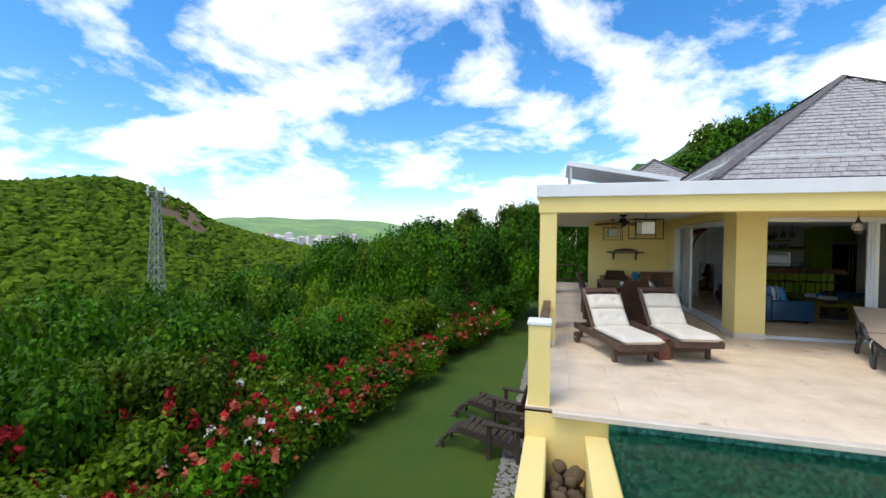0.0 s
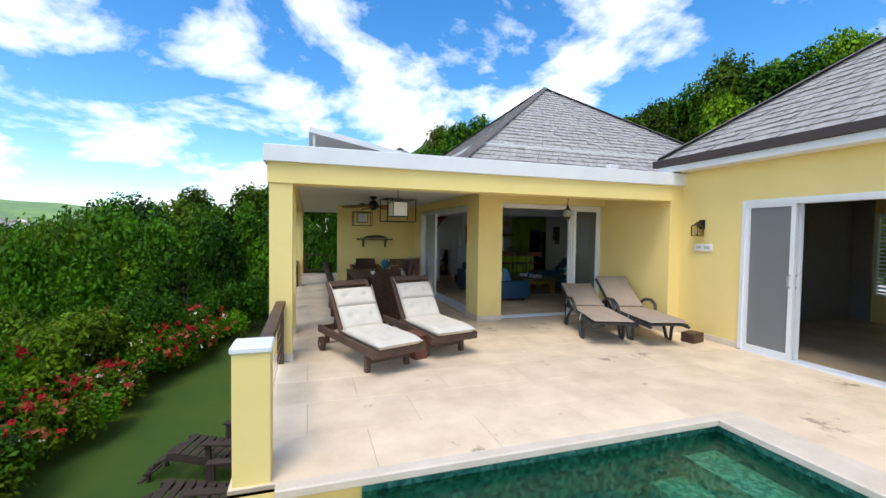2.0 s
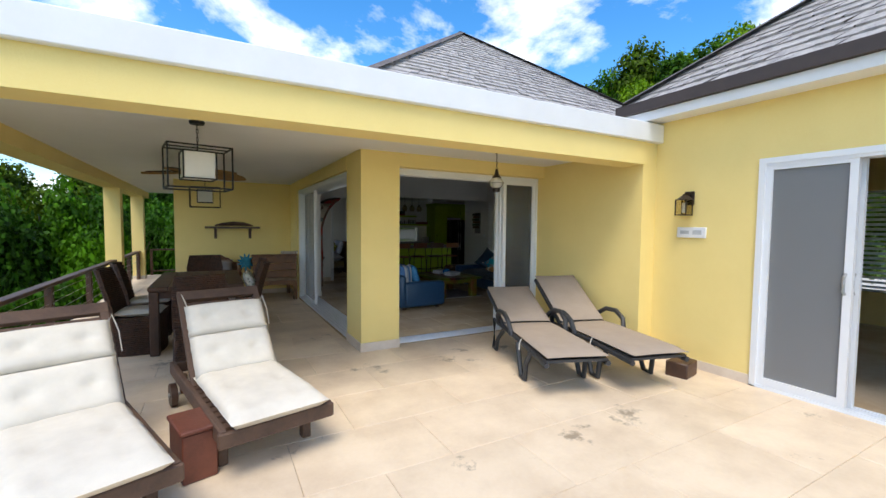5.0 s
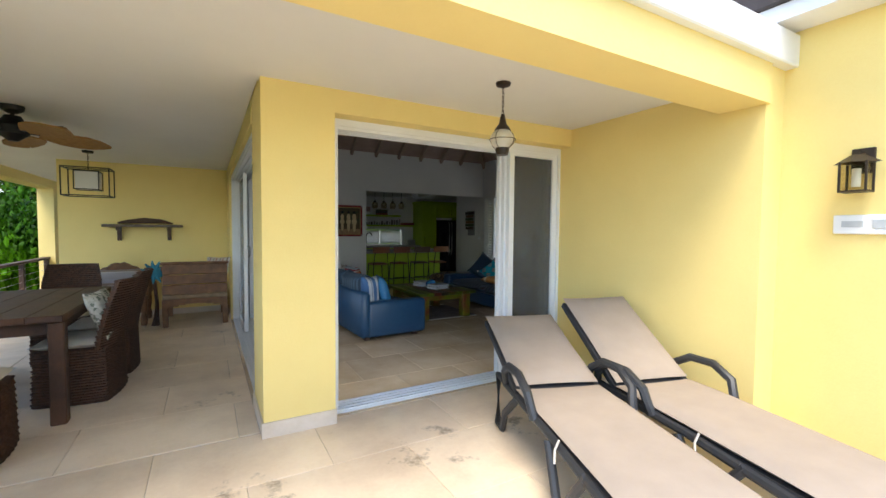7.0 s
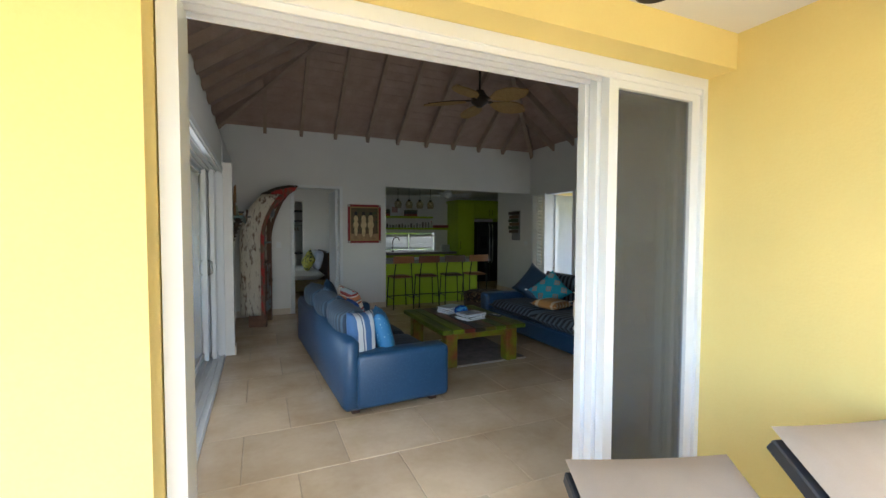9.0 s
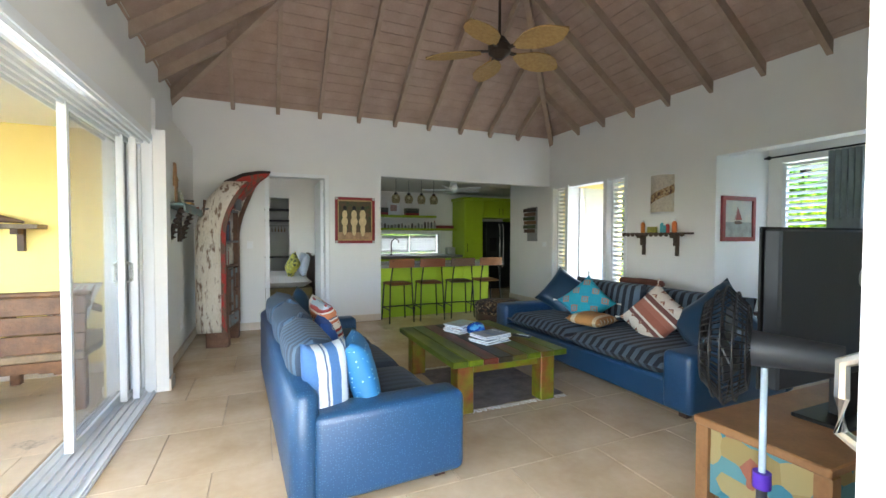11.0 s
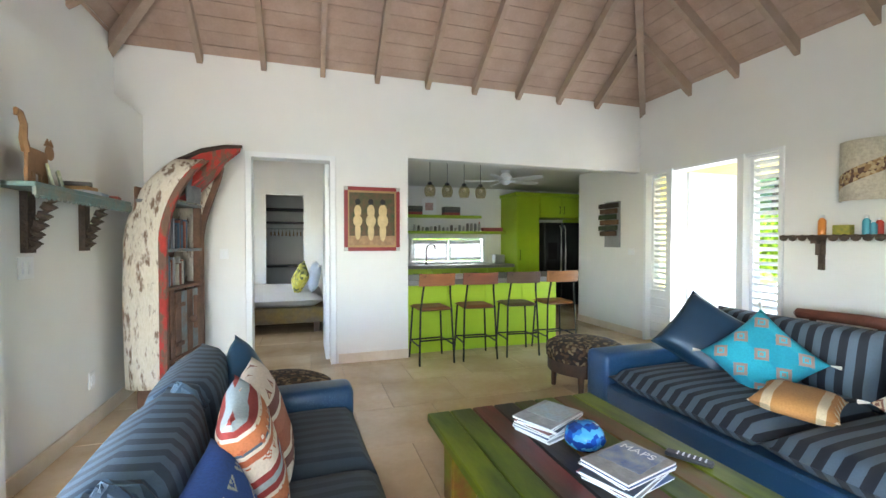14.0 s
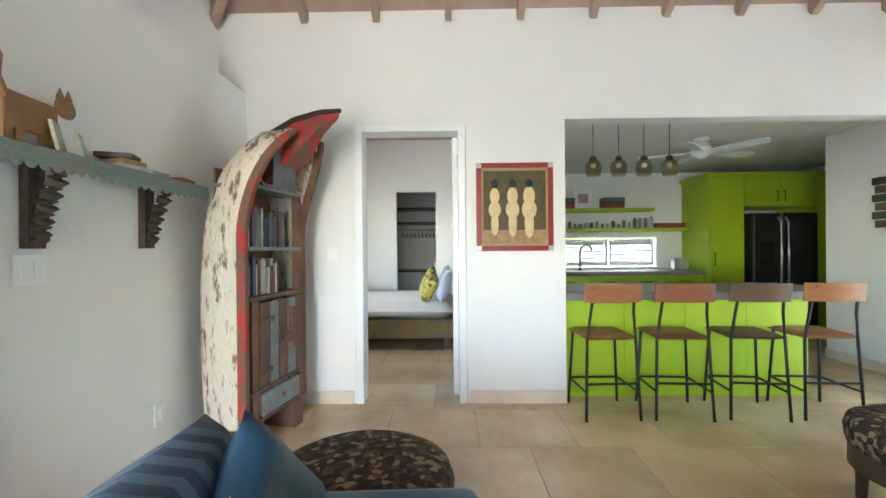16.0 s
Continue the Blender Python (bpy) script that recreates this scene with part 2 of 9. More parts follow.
def mat_water():
    m = bpy.data.materials.new("pool_water")
    m.use_nodes = True
    nt = m.node_tree
    L = nt.links.new
    nt.nodes.remove(nt.nodes["Principled BSDF"])
    out = nt.nodes["Material Output"]
    tr, gl = nt.nodes.new("ShaderNodeBsdfTransparent"), nt.nodes.new("ShaderNodeBsdfGlossy")
    tr.inputs["Color"].default_value = (0.62, 0.92, 0.82, 1)
    gl.inputs["Roughness"].default_value = 0.03
    mx, fz = nt.nodes.new("ShaderNodeMixShader"), nt.nodes.new("ShaderNodeFresnel")
    fz.inputs["IOR"].default_value = 1.33
    tc, nz, bp = nt.nodes.new("ShaderNodeTexCoord"), nt.nodes.new("ShaderNodeTexNoise"), nt.nodes.new("ShaderNodeBump")
    nz.inputs["Scale"].default_value, nz.inputs["Detail"].default_value = 5.5, 5
    bp.inputs["Strength"].default_value, bp.inputs["Distance"].default_value = 0.6, 0.05
    L(tc.outputs["Object"], nz.inputs["Vector"]); L(nz.outputs["Fac"], bp.inputs["Height"])
    L(bp.outputs[0], gl.inputs["Normal"]); L(bp.outputs[0], fz.inputs["Normal"])
    L(fz.outputs[0], mx.inputs[0]); L(tr.outputs[0], mx.inputs[1]); L(gl.outputs[0], mx.inputs[2]); L(mx.outputs[0], out.inputs[0])
    return m


def mat_leaf(name, c1, c2, rough=0.5):
    """Leaves: colour by leaf, a little light let through."""
    if name in MATS:
        return MATS[name]
    m = bpy.data.materials.new(name)
    m.use_nodes = True
    nt = m.node_tree
    L = nt.links.new
    bs = nt.nodes["Principled BSDF"]
    bs.inputs["Roughness"].default_value = rough
    bs.inputs["Specular IOR Level"].default_value = 0.12
    geo = nt.nodes.new("ShaderNodeNewGeometry")
    tc, nz = nt.nodes.new("ShaderNodeTexCoord"), nt.nodes.new("ShaderNodeTexNoise")
    nz.inputs["Scale"].default_value = 0.9
    L(tc.outputs["Object"], nz.inputs["Vector"])
    av = nt.nodes.new("ShaderNodeMath"); av.operation = "MULTIPLY_ADD"; av.inputs[1].default_value = 0.55
    L(geo.outputs["Random Per Island"], av.inputs[0])
    nn = nt.nodes.new("ShaderNodeMapRange")
    nn.inputs["From Min"].default_value, nn.inputs["From Max"].default_value, nn.inputs["To Max"].default_value = 0.35, 0.65, 0.45
    L(nz.outputs["Fac"], nn.inputs["Value"]); L(nn.outputs[0], av.inputs[2])
    r = nt.nodes.new("ShaderNodeValToRGB")
    r.color_ramp.elements[0].color, r.color_ramp.elements[1].color = (*c1, 1), (*c2, 1)
    L(av.outputs[0], r.inputs[0])
    oi, hs = nt.nodes.new("ShaderNodeObjectInfo"), nt.nodes.new("ShaderNodeHueSaturation")
    mr = nt.nodes.new("ShaderNodeMapRange")
    mr.inputs["To Min"].default_value, mr.inputs["To Max"].default_value = 0.75, 1.25
    L(oi.outputs["Random"], mr.inputs["Value"]); L(mr.outputs[0], hs.inputs["Value"]); L(r.outputs["Color"], hs.inputs["Color"])
    L(hs.outputs["Color"], bs.inputs["Base Color"])
    tl, mx = nt.nodes.new("ShaderNodeBsdfTranslucent"), nt.nodes.new("ShaderNodeMixShader")
    mx.inputs[0].default_value = 0.22
    L(hs.outputs["Color"], tl.inputs["Color"])
    L(bs.outputs[0], mx.inputs[1]); L(tl.outputs[0], mx.inputs[2]); L(mx.outputs[0], nt.nodes["Material Output"].inputs[0])
    MATS[name] = m
    return m


M_YEL = mat("yellow_render", (0.89, 0.71, 0.28), 0.85, var=0.05, scale=1.3, fine=90, bump=0.12, second=(0.84, 0.665, 0.255))
M_WHT = mat("white_plaster", (0.80, 0.79, 0.77), 0.85, var=0.03, scale=1.1, fine=80, bump=0.08)
M_SOFFIT = mat("soffit_paint", (0.78, 0.76, 0.71), 0.9, var=0.03, scale=1.0, fine=80, bump=0.05)
M_TRIM = mat("white_paint", (0.82, 0.83, 0.84), 0.45, var=0.03, scale=3, fine=120, bump=0.03)
M_ALU = mat("white_aluminium", (0.80, 0.82, 0.84), 0.35, var=0.02, scale=3, fine=100, bump=0.02)
M_STEEL = mat("brushed_steel", (0.55, 0.55, 0.54), 0.3, 1.0, var=0.05, bump=0.02)
M_TRAV = mat("travertine", (0.84, 0.69, 0.51), 0.55, var=0.09, scale=2.0, fine=38, bump=0.12, second=(0.69, 0.545, 0.39), obj_var=0.06, amount=(0.34, 0.62), world=True, stain=(0.24, 0.18, 0.12))
M_TRAVIN = mat("travertine_polished", (0.68, 0.53, 0.365), 0.24, var=0.08, scale=1.3, fine=24, bump=0.02, second=(0.50, 0.36, 0.215), obj_var=0.10, amount=(0.34, 0.64), world=True)
M_GROUT = mat("grout", (0.46, 0.37, 0.27), 0.9, var=0.1, bump=0.2)
M_BASE = mat("travertine_skirting", (0.74, 0.64, 0.54), 0.6, var=0.1, scale=4, fine=40, bump=0.08, second=(0.64, 0.54, 0.43))
M_SHINGLE = mat("weathered_cedar", (0.50, 0.47, 0.45), 0.9, var=0.22, scale=9, fine=70, bump=0.5, second=(0.28, 0.26, 0.25), obj_var=0.18)
M_DKTRIM = mat("dark_brown_fascia", (0.055, 0.04, 0.036), 0.6, var=0.1, bump=0.1)
M_TEAK = mat("weathered_teak", (0.13, 0.072, 0.045), 0.6, var=0.2, scale=5, fine=50, bump=0.3, second=(0.06, 0.034, 0.024), stretch=(1, 1, 1))
M_DKWOOD = mat("dark_hardwood", (0.105, 0.05, 0.028), 0.5, var=0.2, scale=4, fine=45, bump=0.2, second=(0.045, 0.022, 0.014))
M_CANVAS = mat("cream_canvas", (0.74, 0.69, 0.60), 0.95, var=0.07, scale=5, fine=220, bump=0.25, bump_dist=0.003)
M_TAUPE = mat("taupe_cloth", (0.40, 0.325, 0.26), 0.95, var=0.05, scale=5, fine=260, bump=0.25, bump_dist=0.002)
M_RESIN = mat("charcoal_resin", (0.035, 0.037, 0.042), 0.45, var=0.05, bump=0.05)
M_WICKER = mat("dark_wicker", (0.125, 0.056, 0.03), 0.65, var=0.25, scale=30, fine=110, bump=0.9, second=(0.035, 0.018, 0.012))
M_BLACK = mat("black_iron", (0.016, 0.015, 0.015), 0.5, 0.4, var=0.1, bump=0.1)
M_BRONZE = mat("dark_bronze", (0.05, 0.035, 0.025), 0.45, 0.5, var=0.1, bump=0.05)
M_FROST = mat("frosted_shade", (0.78, 0.76, 0.70), 0.6, var=0.03, bump=0.03)
M_GLASS = mat_glass("clear_glass")
M_RAFTER = mat("limed_rafter", (0.40, 0.30, 0.235), 0.8, var=0.12, scale=5, fine=60, bump=0.15, second=(0.31, 0.225, 0.17))
M_BOARD = mat("limed_boards", (0.46, 0.335, 0.27), 0.8, var=0.12, scale=4, fine=45, bump=0.15, second=(0.36, 0.25, 0.20), obj_var=0.06)
M_GREEN = mat("lime_green_paint", (0.36, 0.50, 0.018), 0.45, var=0.04, scale=4, bump=0.03)
M_LAWN = mat("lawn", (0.030, 0.092, 0.0015), 0.9, var=0.3, scale=0.9, fine=90, bump=0.8, second=(0.064, 0.11, 0.003), bump_dist=0.03)
M_EARTH = mat("earth", (0.10, 0.075, 0.045), 0.95, var=0.2, scale=2, bump=0.5)
M_CONC = mat("worktop_concrete", (0.22, 0.21, 0.19), 0.4, var=0.1, scale=5, bump=0.05)
M_POOLTILE = mat_cells("pool_mosaic", [(0.020, 0.125, 0.095), (0.035, 0.18, 0.135), (0.012, 0.085, 0.07), (0.08, 0.26, 0.20), (0.02, 0.15, 0.115), (0.04, 0.20, 0.15)], 30, 0.35, 0.2)
M_STEPTILE = mat_cells("pale_step_mosaic", [(0.07, 0.25, 0.19), (0.13, 0.34, 0.27), (0.04, 0.19, 0.15), (0.22, 0.42, 0.34)], 30, 0.35, 0.2)
M_WATER = mat_water()

# ================= mesh helpers =================
def box(bm, x0, x1, y0, y1, z0, z1, bevel=0.0, m=None, segs=1):
    vs = bmesh.ops.create_cube(bm, size=1.0)["verts"]
    bmesh.ops.transform(bm, matrix=Matrix.LocRotScale(((x0 + x1) / 2, (y0 + y1) / 2, (z0 + z1) / 2), None, (abs(x1 - x0), abs(y1 - y0), abs(z1 - z0))), verts=vs)
    if bevel:
        es = list({e for v in vs for e in v.link_edges})
        got = bmesh.ops.bevel(bm, geom=es, offset=bevel, segments=segs, affect="EDGES", profile=0.5)
        vs = list({v for f in got["faces"] for v in f.verts} | {v for v in vs if v.is_valid})
    if m is not None:
        bmesh.ops.transform(bm, matrix=m, verts=vs)
    return vs


def cyl(bm, p0, p1, r0, r1=None, seg=12, caps=True):
    p0, p1 = Vector(p0), Vector(p1)
    d = p1 - p0
    q = d.to_track_quat("Z", "Y").to_matrix().to_4x4()
    return bmesh.ops.create_cone(bm, cap_ends=caps, segments=seg, radius1=r0, radius2=r0 if r1 is None else r1, depth=d.length, matrix=Matrix.Translation((p0 + p1) / 2) @ q)["verts"]


def ball(bm, c, r, s=(1, 1, 1), u=14, v=9):
    return bmesh.ops.create_uvsphere(bm, u_segments=u, v_segments=v, radius=r, matrix=Matrix.LocRotScale(c, None, s))["verts"]


def tube(bm, pts, r, seg=8):
    pts = [Vector(p) for p in pts]
    rings = []
    for i, p in enumerate(pts):
        t = (pts[min(i + 1, len(pts) - 1)] - pts[max(i - 1, 0)]).normalized()
        a = t.cross(Vector((0, 0, 1)))
        a = (a if a.length > 0.05 else t.cross(Vector((0, 1, 0)))).normalized()
        b = t.cross(a)
        rr = r[i] if isinstance(r, (list, tuple)) else r
        rings.append([bm.verts.new(p + rr * (math.cos(k * 2 * math.pi / seg) * a + math.sin(k * 2 * math.pi / seg) * b)) for k in range(seg)])
    for r0, r1 in zip(rings, rings[1:]):
        for k in range(seg):
            bm.faces.new((r0[k], r0[(k + 1) % seg], r1[(k + 1) % seg], r1[k]))
    bm.faces.new(rings[0][::-1]), bm.faces.new(rings[-1])


def lathe(bm, prof, seg=20, at=(0, 0, 0)):
    rings = [[bm.verts.new((at[0] + r * math.cos(k * 2 * math.pi / seg), at[1] + r * math.sin(k * 2 * math.pi / seg), at[2] + z)) for k in range(seg)] for r, z in prof]
    for r0, r1 in zip(rings, rings[1:]):
        for k in range(seg):
            bm.faces.new((r0[k], r0[(k + 1) % seg], r1[(k + 1) % seg], r1[k]))


def pillow(bm, w, h, t, m=None, n=12, pinch=0.75, pull=0.12, seed=0):
    """A stuffed cushion, in its own x (width), y (height) and z (thickness), with pulled-in sides, pointed corners and a few creases."""
    grid = {}
    for s in (1, -1):
        for i in range(n + 1):
            for j in range(n + 1):
                u, v = 2 * i / n - 1, 2 * j / n - 1
                edge = i in (0, n) or j in (0, n)
                if s < 0 and edge:
                    grid[s, i, j] = grid[1, i, j]
                    continue
                prof = (max(0, 1 - u ** 4) * max(0, 1 - v ** 4)) ** pinch
                wr = 0.05 * noise.noise(Vector((u * 2.2 + seed * 3.1, v * 2.2, s * 1.7))) * (0 if edge else 1)
                x = w / 2 * u * (1 - pull * (1 - v * v) * abs(u))
                y = h / 2 * v * (1 - pull * (1 - u * u) * abs(v))
                grid[s, i, j] = bm.verts.new((x, y, s * t / 2 * (prof + wr)))
    vs = list({v for v in grid.values()})
    for s in (1, -1):
        for i in range(n):
            for j in range(n):
                q = (grid[s, i, j], grid[s, i + 1, j], grid[s, i + 1, j + 1], grid[s, i, j + 1])
                bm.faces.new(q if s > 0 else q[::-1])
    if m is not None:
        bmesh.ops.transform(bm, matrix=m, verts=vs)
    return vs


def mesh_of(name, bm, material, smooth=None):
    bmesh.ops.recalc_face_normals(bm, faces=bm.faces[:])
    me = bpy.data.meshes.new(name)
    bm.to_mesh(me)
    bm.free()
    for mm in (material if isinstance(material, (list, tuple)) else [material]):
        me.materials.append(mm)
    if smooth:
        me.shade_smooth()
        me.set_sharp_from_angle(angle=radians(smooth))
    return me


def part(name, bm, material, parent, label="", smooth=40, m=None):
    """One mesh object under a thing or under a part."""
    ob = new(name, mesh_of(name, bm, material, smooth))
    ob.parent = parent
    if m is not None:
        ob.matrix_basis = m
    if label:
        tagged(ob, label)
    return ob


def thing(name, label, category, at=(0, 0, 0), rz=0.0, group="", kind=""):
    e = new(name)
    e.empty_display_size = 0.1
    e.matrix_basis = pose(*at, 0, 0, rz)
    return tagged(e, label, category, group, kind)


def solid(name, bm, material, label, category, group="", kind="", smooth=40, m=None):
    ob = new(name, mesh_of(name, bm, material, smooth))
    if m is not None:
        ob.matrix_basis = m
    return tagged(ob, label, category, group, kind)


def structure(name, bm, material, label, category, smooth=None):
    return solid(name, bm, material, label, category, kind="structure", smooth=smooth)


def boxes(*bs, bevel=0.0):
    bm = bmesh.new()
    for b in bs:
        box(bm, *b, bevel=bevel)
    return bm


# ================= structure =================
T = 3.15   # top of the living room walls
# --- ground, lawn ---
bm = bmesh.new()
box(bm, -2600, 2600, -2600, 2600, -60.2, -60)
structure("ground", bm, mat("far_ground", (0.06, 0.09, 0.03), 0.95, var=0.2, scale=0.02, fine=0.3, bump=0), "wooded valley floor reaching the horizon", "ground")


def site_height(x, y):
    """Hillside: level lawn, falling to the west, rising behind the house."""
    z = -1.8
    if x < -3.5:
        z -= min(26, 0.16 * (-3.5 - x) ** 1.1)
    k = max(0.0, min(1.0, (x - 5) / 10))
    up = max(0.0, y - 22) * k + 0.55 * max(0.0, x - 14)
    z += min(0.42 * up, 16)
    return max(z, -60)


bm = bmesh.new()
N = 64
xs = [-160 + 240 * (i / N) for i in range(N + 1)]
xs = sorted(set(xs + [-5, -4, -3, -2, -1, 0]))
ys = [-80 + 200 * (j / N) for j in range(N + 1)]
gv = [[bm.verts.new((x, y, site_height(x, y) + (0.25 * noise.noise(Vector((x * .15, y * .15, 0))) if x < -4 or y > 22 else 0))) for y in ys] for x in xs]
for i in range(len(xs) - 1):
    for j in range(N):
        bm.faces.new((gv[i][j], gv[i + 1][j], gv[i + 1][j + 1], gv[i][j + 1]))
structure("lawn", bm, M_LAWN, "green mown lawn below the terrace, running into scrub", "lawn", smooth=60)

# --- terrace platform ---
structure("terrace_platform", boxes((0.2, 6.45, 4.75, 18.6, -2.0, -0.03), (4.35, 6.45, -6, 4.75, -2.0, -0.03)), M_YEL, "yellow rendered retaining wall of the terrace", "wall")
# --- pool shell ---
structure("pool_shell", boxes((1.0, 4.07, -6, 4.75, -1.0, -0.85), (4.07, 4.35, -6, 4.75, -1.0, -0.06), (1.0, 4.07, 4.72, 4.75, -0.85, -0.06)), M_POOLTILE, "green mosaic pool basin with submerged steps", "pool")
structure("pool_wall", boxes((0.78, 1.0, -6, 4.75, -2.0, -0.22), bevel=0.015), M_YEL, "yellow pool edge wall with a pale top", "wall")
structure("pool_steps", boxes((3.72, 4.069, 2.2, 4.719, -0.85, -0.30), (3.36, 3.72, 2.2, 4.719, -0.85, -0.47), (3.0, 3.36, 2.2, 4.719, -0.85, -0.64)), M_STEPTILE, "mosaic steps in the pool corner", "steps")
bm = bmesh.new(); bm.faces.new([bm.verts.new(p) for p in ((1.001, -6, -0.13), (4.069, -6, -0.13), (4.069, 4.719, -0.13), (1.001, 4.719, -0.13))])
structure("water", bm, M_WATER, "clear green pool water with small ripples", "water")
bm = boxes((0.2, 0.42, -6, 4.75, -2.0, -0.3), bevel=0.015)
structure("planter_wall", bm, M_YEL, "low yellow garden wall of the rock planter", "wall")
structure("planter_bed", boxes((0.42, 0.78, -6, 4.75, -2.0, -0.75)), M_EARTH, "earth bed under the planter rocks", "ground")

# --- walls ---
structure("wall_west", boxes((3.53, 3.71, 9.5, 13.0, 2.13, 2.41), (3.53, 3.71, 13.0, 15.24, 0, 2.41), (3.53, 3.62, 9.3, 15.24, 2.41, 3.02)), M_YEL, "yellow rendered veranda wall", "wall")
structure("wall_west_inside", boxes((3.71, 3.88, 9.5, 13.0, 2.13, 2.47), (3.71, 3.88, 13.14, 15.24, 0, 2.47), (3.62, 3.66, 9.3, 15.24, 2.41, T + .1), (3.72, 3.98, 12.97, 13.14, 0, 2.17)), M_WHT, "white plastered wall of the living room", "wall")
structure("pillar_corner", boxes((3.54, 4.005, 8.92, 9.5, 0, 2.32)), M_YEL, "square yellow corner pillar between the sliding doors", "pillar")
structure("wall_south", boxes((4.005, 6.22, 8.92, 9.16, 2.142, 2.6), (6.22, 9.8, 9.01, 9.16, 0, 3.02), (3.53, 6.22, 9.01, 9.16, 2.6, 3.02)), M_YEL, "yellow rendered outer wall above the sliding doors", "wall")
structure("wall_south_inside", boxes((4.01, 6.3, 9.16, 9.32, 2.17, T + .1), (6.3, 10.6, 9.16, 9.32, 0, T + .1), (3.66, 4.01, 9.16, 9.5, 2.2, T + .1)), M_WHT, "white plastered south wall of the living room", "wall")
structure("wall_north", boxes((3.62, 4.74, 15.24, 15.4, 0, T + .1), (5.62, 6.40, 15.24, 15.4, 0, T + .1), (4.74, 5.62, 15.24, 15.4, 2.2, T + .1), (6.40, 9.6, 15.24, 15.4, 2.235, T + .1)), M_WHT, "white plastered wall with bedroom door and kitchen opening", "wall")
structure("wall_east", boxes((9.6, 9.8, 15.15, 16.57, 0, 2.4), (9.6, 9.8, 15.15, 15.4, 2.4, T + .1), (9.6, 9.8, 13.43, 15.15, 2.2, T + .1), (9.6, 9.8, 12.13, 13.43, 0, T + .1), (9.6, 9.8, 9.32, 12.13, 2.25, T + .1)), M_WHT, "white plastered east wall of the living room", "wall")
structure("wall_bay", boxes((9.8, 10.75, 12.13, 12.28, 0, 2.6), (10.6, 10.75, 9.32, 12.13, 0, 0.5), (10.6, 10.75, 9.32, 12.13, 2.22, 2.6), (10.6, 10.75, 11.98, 12.13, 0.5, 2.22), (10.6, 10.75, 9.32, 9.8, 0.5, 2.22)), M_WHT, "white walls of the window bay", "wall")
structure("ceiling_bay", boxes((9.8, 10.75, 9.16, 12.28, 2.6, 2.7)), M_SOFFIT, "white ceiling of the window bay", "ceiling")
structure("wall_recess", boxes((6.22, 6.45, 7.35, 9.01, 0, 2.6)), M_YEL, "yellow rendered side wall beside the sliding doors", "wall")
structure("wall_wing", boxes((6.45, 6.6, 0.5, 3.85, 0, 2.66), (6.45, 6.6, 6.33, 7.6, 0, 2.66), (6.45, 6.6, 3.85, 6.33, 2.08, 2.66), (6.6, 10.9, 7.45, 7.6, 0, 2.66), (10.9, 11.1, 0.5, 6.3, 0, 2.66), (10.9, 11.1, 7.1, 7.6, 0, 2.66), (10.9, 11.1, 6.3, 7.1, 0, 0.5), (10.9, 11.1, 6.3, 7.1, 2.05, 2.66), (6.6, 11.1, 0.5, 0.65, 0, 2.66)), M_YEL, "yellow rendered walls of the bedroom wing", "wall")
# Wall colour unknown; the room's dimness is put into a grey-brown base.
structure("wall_wing_inside", boxes((6.6, 10.9, 7.40, 7.45, 0, 2.66), (10.86, 10.9, 0.65, 6.3, 0, 2.66), (10.86, 10.9, 7.1, 7.4, 0, 2.66), (6.6, 10.9, 0.65, 0.7, 0, 2.66), (6.6, 6.62, 0.7, 3.8, 0, 2.66), (6.6, 6.62, 6.4, 7.4, 0, 2.66)), mat("dim_room_wall", (0.34, 0.31, 0.28), 0.9, var=0.04, bump=0.06), "inner walls of the bedroom wing, base colour darkened for the dim room", "wall")
structure("floor_wing", boxes((6.45, 11.1, 0.5, 7.6, -0.3, -0.002)), M_TRAVIN, "stone floor of the bedroom wing", "floor")
structure("ceiling_wing", boxes((6.5, 11.1, 0.5, 7.6, 2.66, 2.72)), M_SOFFIT, "pale ceiling of the bedroom wing", "ceiling")
structure("wall_veranda_end", boxes((1.42, 3.53, 13.82, 14.0, 0, 2.3)), M_YEL, "yellow rendered end wall of the veranda", "wall")
# kitchen and bedroom shells
structure("wall_kitchen", boxes((6.25, 6.40, 15.4, 18.85, 0, 2.4), (6.4, 7.3, 18.7, 18.85, 0, 2.4), (7.3, 8.8, 18.7, 18.85, 0, 0.9), (7.3, 8.8, 18.7, 18.85, 1.36, 2.4), (8.8, 11.2, 18.7, 18.85, 0, 2.4), (11.05, 11.2, 16.57, 18.7, 0, 2.4), (9.8, 11.05, 16.45, 16.57, 0, 2.4)), M_WHT, "white kitchen walls", "wall")
structure("kitchen_outer_wall", boxes((9.8, 12.6, 16.38, 16.45, -0.1, 2.6)), M_YEL, "yellow rendered outer wall of the kitchen beside the porch", "wall")
structure("ceiling_kitchen", boxes((6.25, 11.2, 15.4, 18.85, 2.4, 2.5)), M_SOFFIT, "flat white kitchen ceiling", "ceiling")
# The west window opening is presumed, added out of view to let light in.
structure("wall_bedroom", boxes((3.4, 3.53, 15.4, 16.6, 0, 3.0), (3.4, 3.53, 18.0, 20.4, 0, 3.0), (3.4, 3.53, 16.6, 18.0, 0, 0.8), (3.4, 3.53, 16.6, 18.0, 2.15, 3.0), (3.53, 4.62, 18.8, 18.9, 0, 2.15), (5.26, 6.25, 18.8, 18.9, 0, 2.15), (3.53, 6.25, 18.8, 18.9, 2.15, 3.0), (3.53, 6.25, 20.25, 20.4, 0, 3.0), (6.1, 6.25, 15.4, 20.4, 0, 3.0)), M_WHT, "white bedroom walls with a closet opening", "wall")
